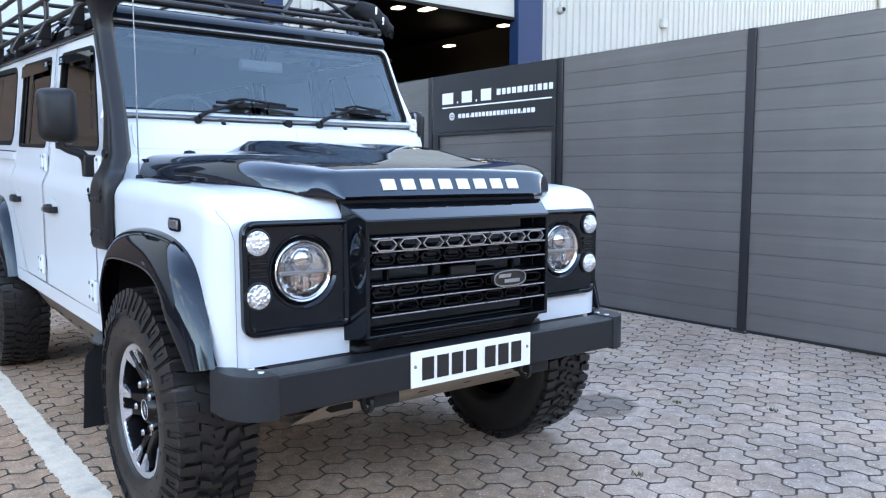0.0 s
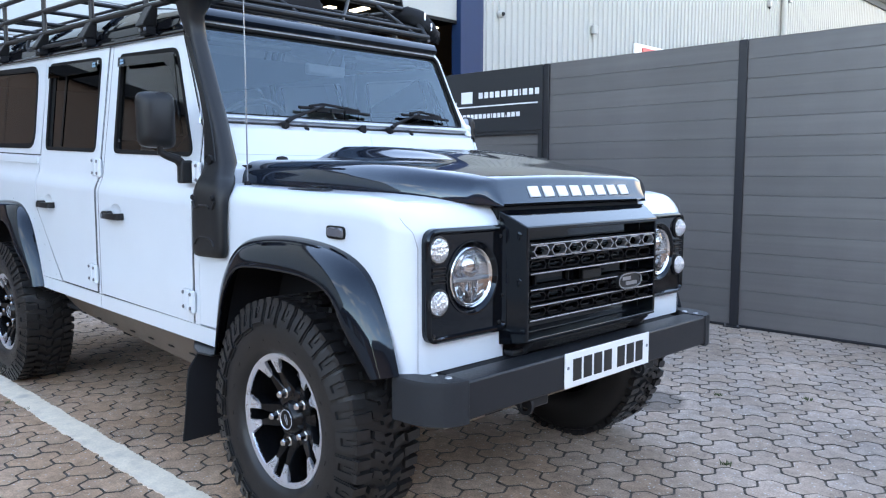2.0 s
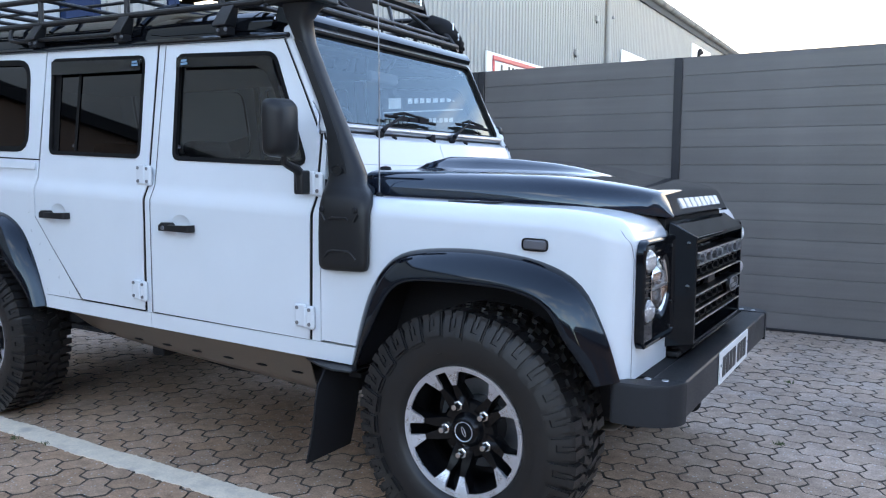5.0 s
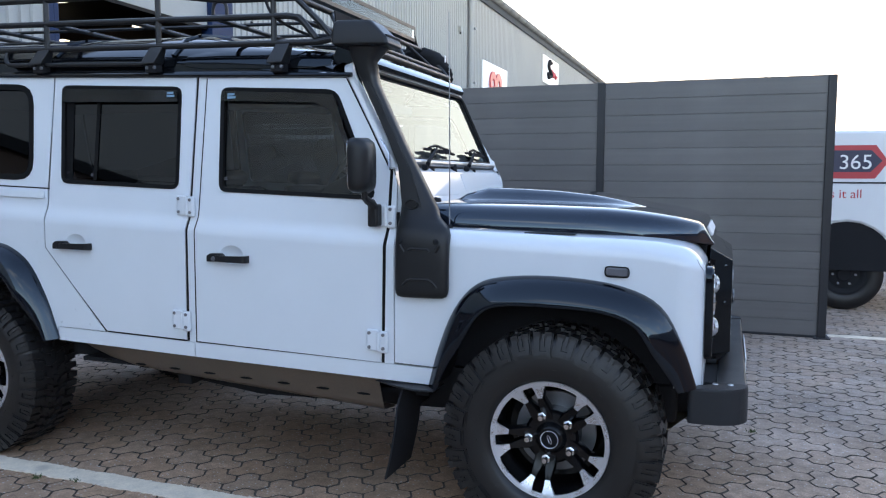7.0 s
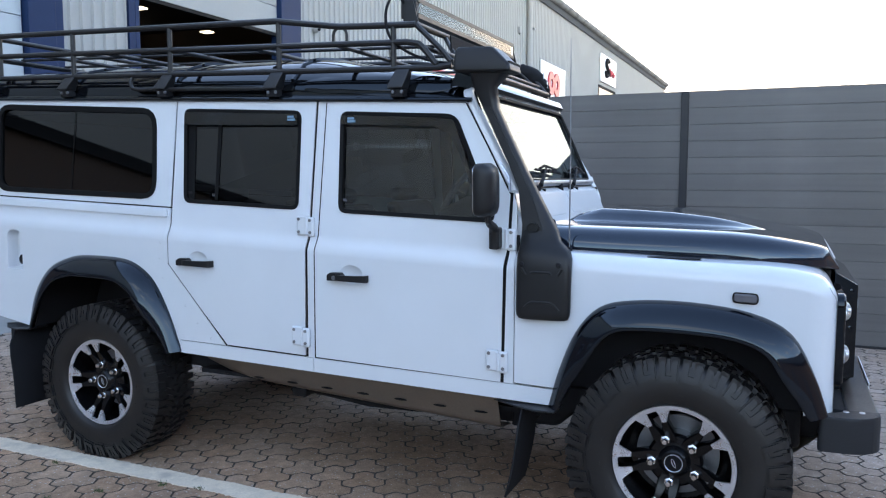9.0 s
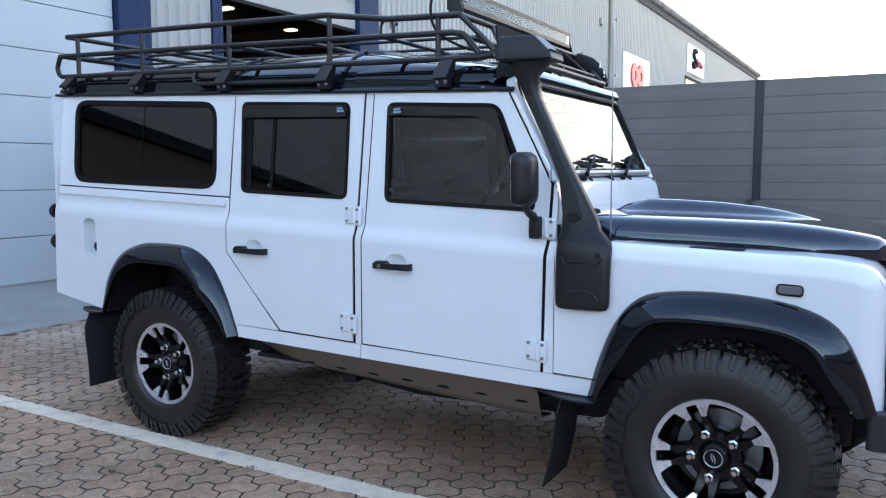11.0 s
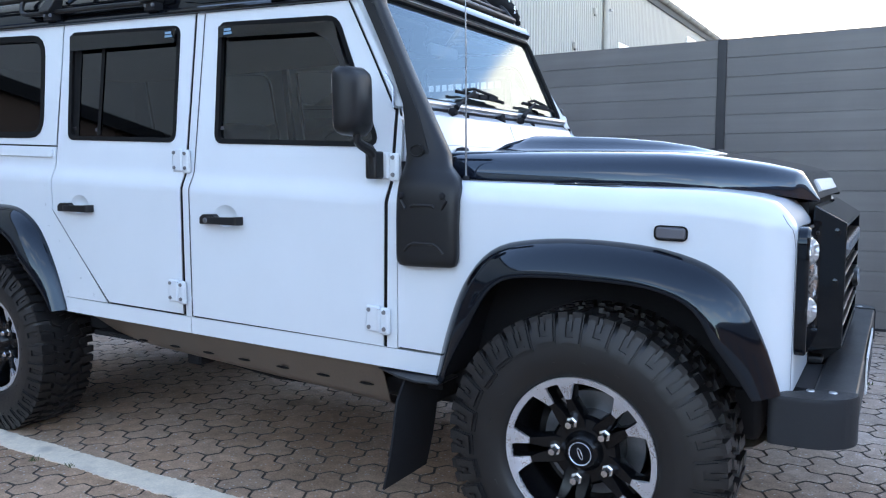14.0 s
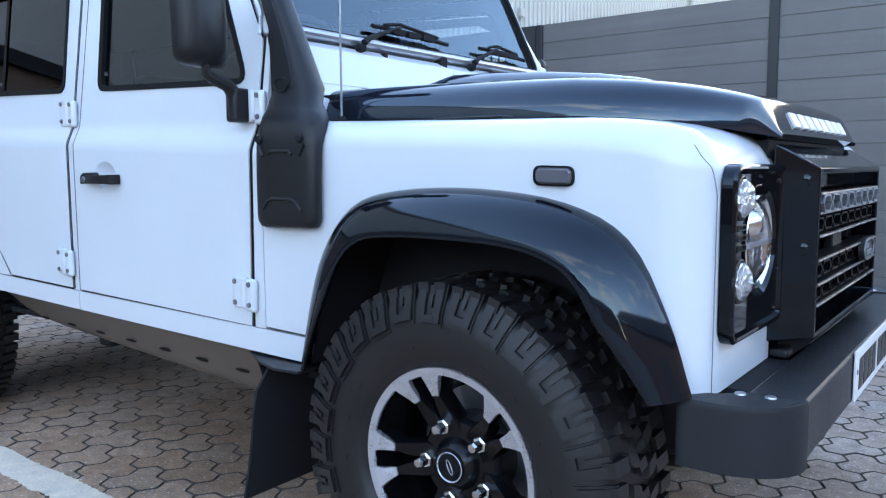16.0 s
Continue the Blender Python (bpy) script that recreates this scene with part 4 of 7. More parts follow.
FWR, RWR, SWR = soften(FW, [0.05, 0.045, 0.035, 0.035]), soften(RW, 0.035), soften(SW, 0.09)

for s in (-1, 1):
    right = s < 0
    # Doors
    edge_f = [(-0.681, door_bottom(-0.68) + 0.006), (-0.675, zc(-0.67) - 0.05), (-0.668, zc(-0.67) + 0.02), (-0.664, 1.355), (-0.872, gut(-0.87) - 0.012)]
    edge_r = [(-1.532, gut(-1.53) - 0.010), (-1.540, zc(-1.54) + 0.02), (-1.548, zc(-1.55) - 0.05), (-1.548, door_bottom(-1.55) + 0.006)]
    door = part("front_door", skin([edge_f + edge_r, FWR, dish(-1.365, 1.000, 1.0)], s), WHITE, car, "white front door with framed window", solid=0.022)
    edge = [(-1.602, door_bottom(-1.6) + 0.007), (-1.600, zc(-1.6) - 0.05), (-1.594, zc(-1.6) + 0.02), (-1.589, gut(-1.58) - 0.010),
            (-2.376, gut(-2.376) - 0.010), (-2.374, zc(-2.37) + 0.03), (-2.379, zc(-2.38) - 0.06), (-2.378, 0.992), (-2.036, door_bottom(-2.04) + 0.007)]
    rdoor = part("rear_door", skin([edge, RWR, dish(-2.198, 1.026, 1.0)], s), WHITE, car, "white rear door with angled lower edge", solid=0.022)
    # B-post strip, sill, rear quarter
    part("door_post", skin([[(-1.554, door_bottom(-1.55)), (-1.553, zc(-1.55) - 0.05), (-1.545, zc(-1.55) + 0.02), (-1.537, gut(-1.54) - 0.008), (-1.579, gut(-1.58) - 0.008), (-1.583, zc(-1.58) + 0.02), (-1.588, zc(-1.58) - 0.05), (-1.589, door_bottom(-1.59))]], s, -0.003), WHITE, car, solid=0.012)
    part("sill", skin([[(-0.466, 0.531), (-0.466, 0.595), (-1.558, door_bottom(-1.56) - 0.001), (-1.558, sill_bottom(-1.558))]], s, 0.001), WHITE, car, solid=0.02)
    part("sill", skin([[(-1.561, sill_bottom(-1.561)), (-1.561, door_bottom(-1.56) - 0.001), (-2.320, door_bottom(-2.3) - 0.001), (-2.318, 0.572), (-2.300, sill_bottom(-2.3))]], s, 0.001), WHITE, car, solid=0.02)
    rear = [(-2.322, 0.633)] + [(-2.046, 0.6295), (-2.384, 0.998), (-2.385, zc(-2.38) - 0.06), (-2.382, zc(-2.38) + 0.028), (-2.384, zc(-2.38) + 0.090)]
    low_r = rear + [(-3.742, zc(-3.742) + 0.090), (-3.745, zc(-3.745) + 0.028), (-3.750, zc(-3.75) - 0.06), (-3.770, 0.686)] + ARCH_R
    fuel = soften([(-3.386, 0.920), (-3.386, 1.132), (-3.500, 1.136), (-3.500, 0.924)], [0.006, 0.054, 0.054, 0.006], 6)
    part("rear_quarter", skin([low_r] + ([fuel] if right else []), s), WHITE, car, "white rear body side with wheel opening", solid=0.015)
    up_r = [(-2.384, zc(-2.38) + 0.097), (-2.383, gut(-2.38) - 0.010), (-3.780, gut(-3.78) - 0.010), (-3.742, zc(-3.742) + 0.097)]
    part("upper_quarter", skin([up_r, SWR], s), WHITE, car, solid=0.015)
    m0 = [(-2.400, zc(-2.4) + 0.046), (-2.400, zc(-2.4) + 0.082), (-3.730, zc(-3.73) + 0.082), (-3.730, zc(-3.73) + 0.046)]
    part("waist_moulding", skin([soften(m0, 0.012)], s, 0.010), WHITE, car, solid=0.012, bevel=0.004)
    if right:
        bm = bmesh.new()
        loft(bm, [[(x, -0.800 + d, z) for x, z in inset(fuel, k)] for d, k in ((0.0, 0.0), (0.004, 0.002), (0.060, 0.006), (0.066, 0.012))], caps=False)
        bm.faces.new([bm.verts.new((x, -0.734, z)) for x, z in inset(fuel, 0.012)])
        bmesh.ops.remove_doubles(bm, verts=bm.verts, dist=0.0005)
        bmesh.ops.recalc_face_normals(bm, faces=bm.faces)
        bm.normal_update()
        if sum(f.normal.y for f in bm.faces if abs(f.normal.y) > 0.9) > 0:
            bmesh.ops.reverse_faces(bm, faces=bm.faces)
        fc = part("fuel_recess", bm, WHITE, car, "white oblong recess round the filler cap")
        part("filler_cap", lathed([(0, -0.020), (0.027, -0.018), (0.032, -0.002), (0.032, 0.02)], 20, "y", (-3.420, -0.755, 0.972)), MATTE, fc, "black filler cap")
    # Dark rubber in the gaps between the doors
    for nm, line, w in (("door_gap_rubber", [(-0.674, 0.60), (-0.668, zc(-0.67) - 0.05), (-0.661, zc(-0.67) + 0.02), (-0.657, 1.357)], 0.014), ("door_gap_rubber", [(-1.5935, 0.62), (-1.591, zc(-1.59) - 0.05), (-1.5855, zc(-1.59) + 0.02), (-1.5815, gut(-1.58) - 0.012)], 0.012),
                        ("door_gap_rubber", [(-1.5515, 0.615), (-1.5505, zc(-1.55) - 0.05), (-1.5425, zc(-1.55) + 0.02), (-1.5345, gut(-1.53) - 0.012)], 0.008), ("door_gap_rubber", [(-2.3815, 1.0), (-2.3815, zc(-2.38) - 0.06), (-2.377, zc(-2.38) + 0.03), (-2.378, gut(-2.38) - 0.012)], 0.009)):
        part(nm, skin([[(x - w / 2, z) for x, z in line] + [(x + w / 2, z) for x, z in line[::-1]]], s, -0.0045), SEAL, car)
    # dark strips put behind the seams so that the gaps read dark
    for line, w in (([(-2.382, 1.002), (-2.041, 0.630)], 0.020), ([(-2.384, zc(-2.384) + 0.0935), (-3.741, zc(-3.741) + 0.0935)], 0.014), ([(-0.690, door_bottom(-0.69) + 0.003), (-1.548, door_bottom(-1.548) + 0.003)], 0.014), ([(-1.604, door_bottom(-1.604) + 0.003), (-2.036, door_bottom(-2.036) + 0.003)], 0.014)):
        (xa, za), (xb, zb) = line
        n_ = Vector((za - zb, xb - xa)).normalized() * w / 2
        part("seam_rubber", skin([[(xa + n_[0], za + n_[1]), (xb + n_[0], zb + n_[1]), (xb - n_[0], zb - n_[1]), (xa - n_[0], za - n_[1])]], s, -0.0052), SEAL, car)
    # Narrow shut lines: dark strips laid on the skin in place of shaded gaps
    for line, w in (([(-2.382, 1.002), (-2.041, 0.630)], 0.0042), ([(-1.5935, 0.622), (-1.591, zc(-1.59) - 0.05), (-1.5855, zc(-1.59) + 0.02), (-1.5815, gut(-1.58) - 0.014)], 0.0042),
                    ([(-0.661, 1.352), (-0.760, 1.530), (-0.869, gut(-0.87) - 0.014)], 0.0075),
                    ([(-1.5515, 0.617), (-1.5505, zc(-1.55) - 0.05), (-1.5425, zc(-1.55) + 0.02), (-1.5345, gut(-1.53) - 0.014)], 0.0042)):
        dense = []
        for (xa, za), (xb, zb) in zip(line, line[1:]):
            dense += [(xa + (xb - xa) * k / 14, za + (zb - za) * k / 14) for k in range(14)]
        dense.append(line[-1])
        part("shut_line", skin([[(x - w / 2, z) for x, z in dense] + [(x + w / 2, z) for x, z in dense[::-1]]], s, 0.0012, ()), SEAL, car)
    # Window seals and panes
    for nm, poly, r, glassm, bar in (("front_window", FW, 0.04, DOORGLASS if right else CLEARGLASS, -1.150), ("rear_window", RW, 0.03, TINT if right else DOORGLASS, -2.120), ("side_window", SW, 0.09, TINT, -3.06)):
        o = {"front_window": FWR, "rear_window": RWR, "side_window": SWR}[nm]
        wide = 0.020 if nm == "side_window" else 0.013
        win = part(nm, skin([inset(o, -0.001)[::1]], s, -0.012, ()), glassm, car)
        win.visible_shadow = False
        part("rubber_seal", ring_on_side(inset(o, -wide * 0.35), inset(o, wide), s, 0.004, 0.002), SEAL, win)
        zb, zt = wb(bar) + 0.018, wt(bar) - 0.018
        dw = 0.003 if nm == "side_window" else 0.010
        if nm != "front_window":
            part("divider", skin([[(bar - dw, zb), (bar + dw, zb), (bar + dw, zt), (bar - dw, zt)]], s, -0.008, ()), SEAL, win)
        if nm == "rear_window":
            part("frame_strip", skin([[(-2.305, zb), (-2.250, zb), (-2.265, wt(-2.26) - 0.02), (-2.318, wt(-2.3) - 0.02)]], s, -0.009, ()), SEAL, win)
    # Small printed marks on the panes
    if right:
        for x, z, w, h, m_ in ((-1.705, 1.668, 0.040, 0.022, MARKBLUE), (-1.394, 1.652, 0.040, 0.022, MARKBLUE), (-2.279, 1.336, 0.030, 0.012, LENSGREY), (-2.130, 1.326, 0.030, 0.012, LENSGREY), (-1.426, 1.312, 0.030, 0.012, LENSGREY)):
            part("printed_mark", skin([[(x - w / 2, z), (x + w / 2, z), (x + w / 2, z + h * 0.42), (x - w / 2, z + h * 0.42)]], s, 0.0205 if m_ is MARKBLUE else -0.009, ()), m_, car)
            part("printed_mark", skin([[(x - w / 2, z + h * 0.58), (x + w * 0.35, z + h * 0.58), (x + w * 0.35, z + h), (x - w / 2, z + h)]], s, 0.0205 if m_ is MARKBLUE else -0.009, ()), m_, car)
    # Wind deflectors over the door windows
    vis = [(-0.790, 1.330), (-0.920, 1.655), (-1.448, wt(-1.448) - 0.012), (-1.446, 1.645), (-1.00, 1.625), (-0.935, 1.592), (-0.885, 1.515), (-0.835, 1.405), (-0.800, 1.325)]
    part("wind_deflector", skin([vis], s, 0.016, ()), VISOR, car, "smoked acrylic wind deflector", solid=0.003)
    part("wind_deflector", skin([[(-1.675, wt(-1.675) - 0.012), (-2.315, wt(-2.315) - 0.012), (-2.31, wt(-2.31) - 0.075), (-1.676, wt(-1.676) - 0.062)]], s, 0.016, ()), VISOR, car, solid=0.003)
    # Handles
    for hx0, hx1, hz, nm in ((-1.472, -1.278, 0.985, "door_handle"), (-2.311, -2.104, 1.011, "door_handle")):
        bm = bmesh.new()
        cx = (hx0 + hx1) / 2
        prof_h = [(hx0 + 0.030, 0.024, 0.0125), (hx0 + 0.055, 0.033, 0.0125), (cx + 0.01, 0.040, 0.0130), (hx1 - 0.03, 0.038, 0.0140), (hx1 - 0.006, 0.032, 0.0150), (hx1, 0.014, 0.0150)]
        rings = []
        for px, py, w2 in spline(prof_h, 4):
            rings.append([(px, s * (0.800 + py), hz - w2), (px, s * (0.800 + py), hz + w2), (px, s * (0.800 + py - 0.012), hz + w2), (px, s * (0.800 + py - 0.012), hz - w2)])
        loft(bm, rings)
        hd = part(nm, fix(bm), SATIN, door if hx0 > -1.5 else rdoor, "black door handle", bevel=0.003)
        bm = bmesh.new()
        prism(bm, [(hx0 - 0.002, hz - 0.015), (hx0 + 0.070, hz - 0.013), (hx0 + 0.078, hz + 0.010), (hx0 + 0.066, hz + 0.022), (hx0 + 0.016, hz + 0.021), (hx0 - 0.002, hz + 0.010)], "y", s * 0.799, s * 0.826)
        part("mount", fix(bm), SATIN, hd, bevel=0.004)
        if hx0 > -1.5:
            part("lock", lathed([(0, s * 0.005), (0.0085, s * 0.004), (0.0100, 0.0)], 18, "y", (hx0 + 0.040, s * 0.8355, hz)), GREYMETAL, hd, "grey metal key lock")
        bm = bmesh.new()
        mid = (-1.365, 1.000) if hx0 > -1.5 else (-2.198, 1.026)
        loft(bm, [[(x, s * (0.8000 - 0.015 * (1 - k * k)), z) for x, z in dish(*mid, k)] for k in (1.0, 0.88, 0.7, 0.45, 0.2)])
        bm.normal_update()
        bmesh.ops.delete(bm, geom=[bm.faces[:][-2]], context="FACES_ONLY")
        bmesh.ops.reverse_faces(bm, faces=[f for f in bm.faces if f.normal.y * s < 0])
        part("recess", bm, WHITE, door if hx0 > -1.5 else rdoor)
    # Hinges
    for hx, hz, w in ((-0.662, 1.180, door), (-0.681, 0.693, door), (-1.592, 1.205, rdoor), (-1.606, 0.714, rdoor)):
        y = side_y(hz - zc(hx))
        hb = bmesh.new()
        a, b = sorted((s * y, s * (y + 0.016)))
        box(hb, hx - 0.058, hx - 0.006, a, b, hz - 0.045, hz + 0.040)
        hg = part("hinge", hb, WHITE, car, "white painted door hinge", bevel=0.006)
        a2, b2 = sorted((s * y, s * (y + 0.020)))
        part("hinge_leaf", boxed(hx - 0.003, hx + 0.034, a2, b2, hz - 0.052, hz + 0.036), WHITE, hg, bevel=0.009)
        part("hinge_pin", tubed([(hx - 0.004, s * (y + 0.018), hz - 0.040), (hx - 0.004, s * (y + 0.018), hz + 0.030)], 0.008, 10), WHITE, hg)
        for dx, dz in ((-0.045, -0.030), (-0.045, 0.026), (0.016, -0.032), (0.016, 0.022)):
            part("bolt", lathed([(0, s * 0.005), (0.0065, s * 0.004), (0.0075, 0.0)], 8, "y", (hx + dx, s * (y + 0.017) if dx < 0 else s * (y + 0.0205), hz + dz)), RIVET, hg)
    # Wheel-arch flares: a rounded eyebrow from the body to a rolled lip
    for ax, pts in ((0.0, ARCH_F), (-2.794, ARCH_R)):
        mid = np.mean(np.array(pts), 0)
        mid[1] = 0.52
        rings = []
        for x, z in pts:
            d = np.array((x, z)) - mid
            u = d / np.hypot(*d)
            f = min(1.0, max(0.0, (z - min(p[1] for p in pts)) / 0.30))
            f = 0.40 + 0.60 * f * f * (3 - 2 * f)
            q = lambda k, y: (x - u[0] * k * 0.92 * (f if k > 0 else 1.0), s * (0.80 + (y - 0.80) * (0.35 + 0.65 * f)), z - u[1] * k * 0.92 * (f if k > 0 else 1.0))
            slope = [radians(66) * k / 11 for k in range(12)]
            rings.append([q(-0.017 + 0.106 * (1 - math.cos(a)) / 0.593, 0.800 + 0.087 * math.sin(a) / 0.9135) for a in slope] + [q(0.0935, 0.8855), q(0.0955, 0.880), q(0.090, 0.870), q(0.070, 0.858), q(0.034, 0.836), q(0.014, 0.800)])
        bm = bmesh.new()
        loft(bm, rings)
        part("wheel_arch_flare", fix(bm), FLAREM, car, "gloss black wheel arch flare", smooth=50)
        # Dark wheel well
        well = bmesh.new()
        loft(well, [[(x * 1.0 - (x - ax) * 0.02, s * y, z + 0.004) for x, z in pts] for y in (0.80, 0.42)], closed=False)
        part("wheel_well", fix(well), MATTE, car, "black wheel arch liner", solid=0.004)
        part("wheel_well_panel", prismed([(x, z) for x, z in pts], "y", s * 0.40, s * 0.42), MATTE, car)
    # Sill guard plates with slots and screws
    rings = []
    for i in range(13):
        x = -0.70 - 1.50 * i / 12
        f = i / 12
        drop = 0.155 - 0.05 * f
        if i >= 10:
            drop *= (0.96, 0.80, 0.42)[i - 10]
        zt = sill_bottom(x) + 0.010
        k = drop / 0.155
        rings.append([(x, s * 0.785, zt), (x, s * 0.7845, zt - 0.016), (x, s * 0.779, zt - 0.028 * k), (x, s * 0.768, zt - 0.052 * k), (x, s * 0.745, zt - 0.118 * k), (x, s * 0.735, zt - 0.142 * k), (x, s * 0.718, zt - drop), (x, s * 0.62, zt - drop - 0.012)])
    bm = bmesh.new()
    loft(bm, rings, closed=False)
    bm.normal_update()
    bmesh.ops.reverse_faces(bm, faces=[f for f in bm.faces if f.normal.y * s < 0])
    gp = part("sill_guard", bm, GUARD, car, "grey-brown slotted sill guard plate", solid=0.004)
    for i in range(8):
        x = -0.78 - 0.185 * i
        zt = sill_bottom(x) + 0.01 - 0.085
        slot = bmesh.new()
        bmesh.ops.create_uvsphere(slot, u_segments=16, v_segments=8, radius=1)
        bmesh.ops.scale(slot, vec=(0.031, 0.0022, 0.0060), verts=slot.verts)
        bmesh.ops.rotate(slot, verts=slot.verts, cent=(0, 0, 0), matrix=Matrix.Rotation(radians(-s * 20), 3, "X"))
        bmesh.ops.translate(slot, vec=(x, s * 0.7575, zt - 0.004), verts=slot.verts)
        part("slot", slot, GRILLE, gp)
        part("screw", lathed([(0, 0.007), (0.005, 0.006), (0.006, 0.0)], 8, "y", (x + 0.09, s * 0.784, sill_bottom(x) - 0.003)), CHROME, gp)
    # Mudflaps
    for fx, z0, z1, y0, y1, tilt in ((-0.575, 0.165, 0.515, 0.63, 0.885, 0.05), (-3.400, 0.195, 0.600, 0.50, 0.905, -0.05)):
        bm = bmesh.new()
        a, b = sorted((s * y0, s * y1))
        rows = []
        for k in range(7):
            f = k / 6
            z = z0 + (z1 - z0) * f
            sag = 0.012 * math.sin(3.1 * f)
            cutin = 0.05 * max(0, f - 0.8) / 0.2
            xx = fx + tilt * (f - 1) + sag
            ya, yb = (a + cutin, b) if s < 0 else (a, b - cutin)
            rows.append([(xx, ya, z), (xx, yb, z), (xx - 0.008, yb, z), (xx - 0.008, ya, z)])
        loft(bm, rows)
        part("mudflap", fix(bm), MATTE, car, "black rubber mudflap", bevel=0.002)
    bm = bmesh.new()
    a, b = sorted((s * 0.79, s * 0.885))
    prism(bm, [(-0.720, s * 0.780), (-0.600, s * 0.845), (-0.520, s * 0.872), (-0.440, s * 0.862), (-0.440, s * 0.74), (-0.70, s * 0.74)], "z", 0.519, 0.527)
    part("mudflap_bracket", fix(bm), STEEL, car, "grey plastic step over the mudflap", bevel=0.003)
    bm = bmesh.new()
    prism(bm, [(-3.56, s * 0.780), (-3.47, s * 0.845), (-3.38, s * 0.872), (-3.31, s * 0.85), (-3.31, s * 0.72), (-3.52, s * 0.72)], "z", 0.607, 0.615)
    part("mudflap_bracket", fix(bm), STEEL, car, bevel=0.003)
    # Rivets on the rear quarter
    for rx, rz in ((-2.43, 1.02), (-2.425, 1.10), (-2.415, 0.93), (-2.35, 0.87), (-2.28, 0.80), (-2.21, 0.72), (-2.13, 0.655), (-2.30, 0.655), (-3.02, 1.04), (-2.75, 1.03)):
        part("rivet", lathed([(0, 0.0025), (0.004, 0.0015), (0.005, 0)], 8, "y", (rx, s * 0.8005, rz)), RIVET, car)
    # Rear lamps that stand out behind
    for z in (1.165, 0.985):
        part("rear_lamp", lathed([(0, -0.065), (0.03, -0.06), (0.042, -0.04), (0.042, 0.0)], 20, "x", (-3.776, s * 0.752, z)), MATTE, car)

# Front wings
ZT = [(-0.64, 1.139), (-0.394, 1.129), (0.0, 1.117), (0.15, 1.113), (0.27, 1.110), (0.35, 1.105), (0.41, 1.096), (0.46, 1.083), (0.515, 1.062)]


def zt_wing(x):
    return float(np.interp(x, [p[0] for p in ZT], [p[1] for p in ZT]))


for s in (-1, 1):
    R, RC = 0.068, 0.095
    path = [((x, 0.80), (0, 1)) for x in np.linspace(-0.624, 0.515 - RC, 22)]
    for k in range(1, 9):
        a = radians(90 * k / 8)
        path.append(((0.515 - RC + RC * math.sin(a), 0.80 - RC + RC * math.cos(a)), (math.sin(a), math.cos(a))))
    path += [((0.515, y), (1, 0)) for y in (0.66, 0.60, 0.52, 0.45, 0.380)]
    bm = bmesh.new()
    rows = []
    for (x, y), (nx, ny) in path:
        zt = zt_wing(x)
        row = []
        for k in range(8):
            a = radians(90 * k / 7)
            d = R * (1 - math.cos(a))
            row.append((x - nx * d, s * (y - ny * d), zt - R + (R + zt_wing(x - nx * d) - zt) * math.sin(a)))
        xi = min(x - nx * 0.09, 0.40)
        row.append((xi, s * min(y - ny * 0.26, float(np.interp(xi, [0.28, 0.40], [0.54, 0.42]))), zt_wing(xi) + 0.004))
        rows.append(row)
    loft(bm, rows, closed=False)
    # corner and front face, down to the bumper
    low = [(p, n) for p, n in path if p[0] > 0.515 - RC - 0.002]
    loft(bm, [[(p[0], s * p[1], 0.604) for p, n in low], [(p[0], s * p[1], 0.80) for p, n in low], [(p[0], s * p[1], zt_wing(p[0]) - R) for p, n in low]], closed=False)
    # flat side with the wheel opening
    top = [(p[0], zt_wing(p[0]) - R) for p, n in path if p[0] <= 0.515 - RC + 0.001]
    loop = [(-0.624, 0.606), (-0.470, 0.602)] + [p for p in ARCH_F if p[0] < 0.515 - RC - 0.006 and p[1] > 0.60] + [(0.515 - RC, 0.766)] + top[::-1]
    flat = filled([loop])
    for f in flat.faces:
        vs = [bm.verts.new((v.co.x, s * 0.80, v.co.y)) for v in f.verts]
        bm.faces.new(vs)
    flat.free()
    bmesh.ops.remove_doubles(bm, verts=bm.verts, dist=0.0006)
    bmesh.ops.recalc_face_normals(bm, faces=bm.faces)
    bm.normal_update()
    vote = sum(f.normal.y * f.calc_area() for f in bm.faces if abs(f.normal.y) > 0.9)
    if vote * s < 0:
        bmesh.ops.reverse_faces(bm, faces=bm.faces)
    part("front_wing", bm, WHITE, car, "white front wing with rounded shoulder", smooth=40, solid=0.004)
    part("wing_seam", tubed(spline([(0.483, s * 0.7840, 1.052), (0.494, s * 0.7730, 1.030), (0.5055, s * 0.7560, 1.010), (0.5112, s * 0.7420, 0.965)], 4) + [(0.5112, s * 0.7420, 0.80), (0.5112, s * 0.7420, 0.606)], 0.0008, 6), RIVET, car)
    # strip between wing and door
    part("bulkhead_post", skin([[(-0.668, 0.60), (-0.660, zc(-0.66) - 0.05), (-0.654, zc(-0.66) + 0.02), (-0.650, 1.36), (-0.632, 1.30), (-0.628, zc(-0.63) - 0.05), (-0.628, 0.60)]], s, -0.001), WHITE, car, solid=0.012)
    # Side repeater
    bm = bmesh.new()
    o = soften([(0.178, 0.980), (0.264, 0.978), (0.264, 1.017), (0.178, 1.019)], 0.016)
    loft(bm, [[(x, s * 0.800, z) for x, z in o], [(x, s * 0.808, z) for x, z in o], [(x, s * 0.808, z) for x, z in inset(o, 0.0022)], [(x, s * 0.804, z) for x, z in inset(o, 0.0028)]])
    rp = part("side_repeater", fix(bm), SEAL, car, "oval indicator lamp with a dark rim")
    bm = bmesh.new()
    loft(bm, [[(x, s * 0.8055, z) for x, z in inset(o, 0.0034)], [(x, s * 0.812, z) for x, z in inset(o, 0.008)]])
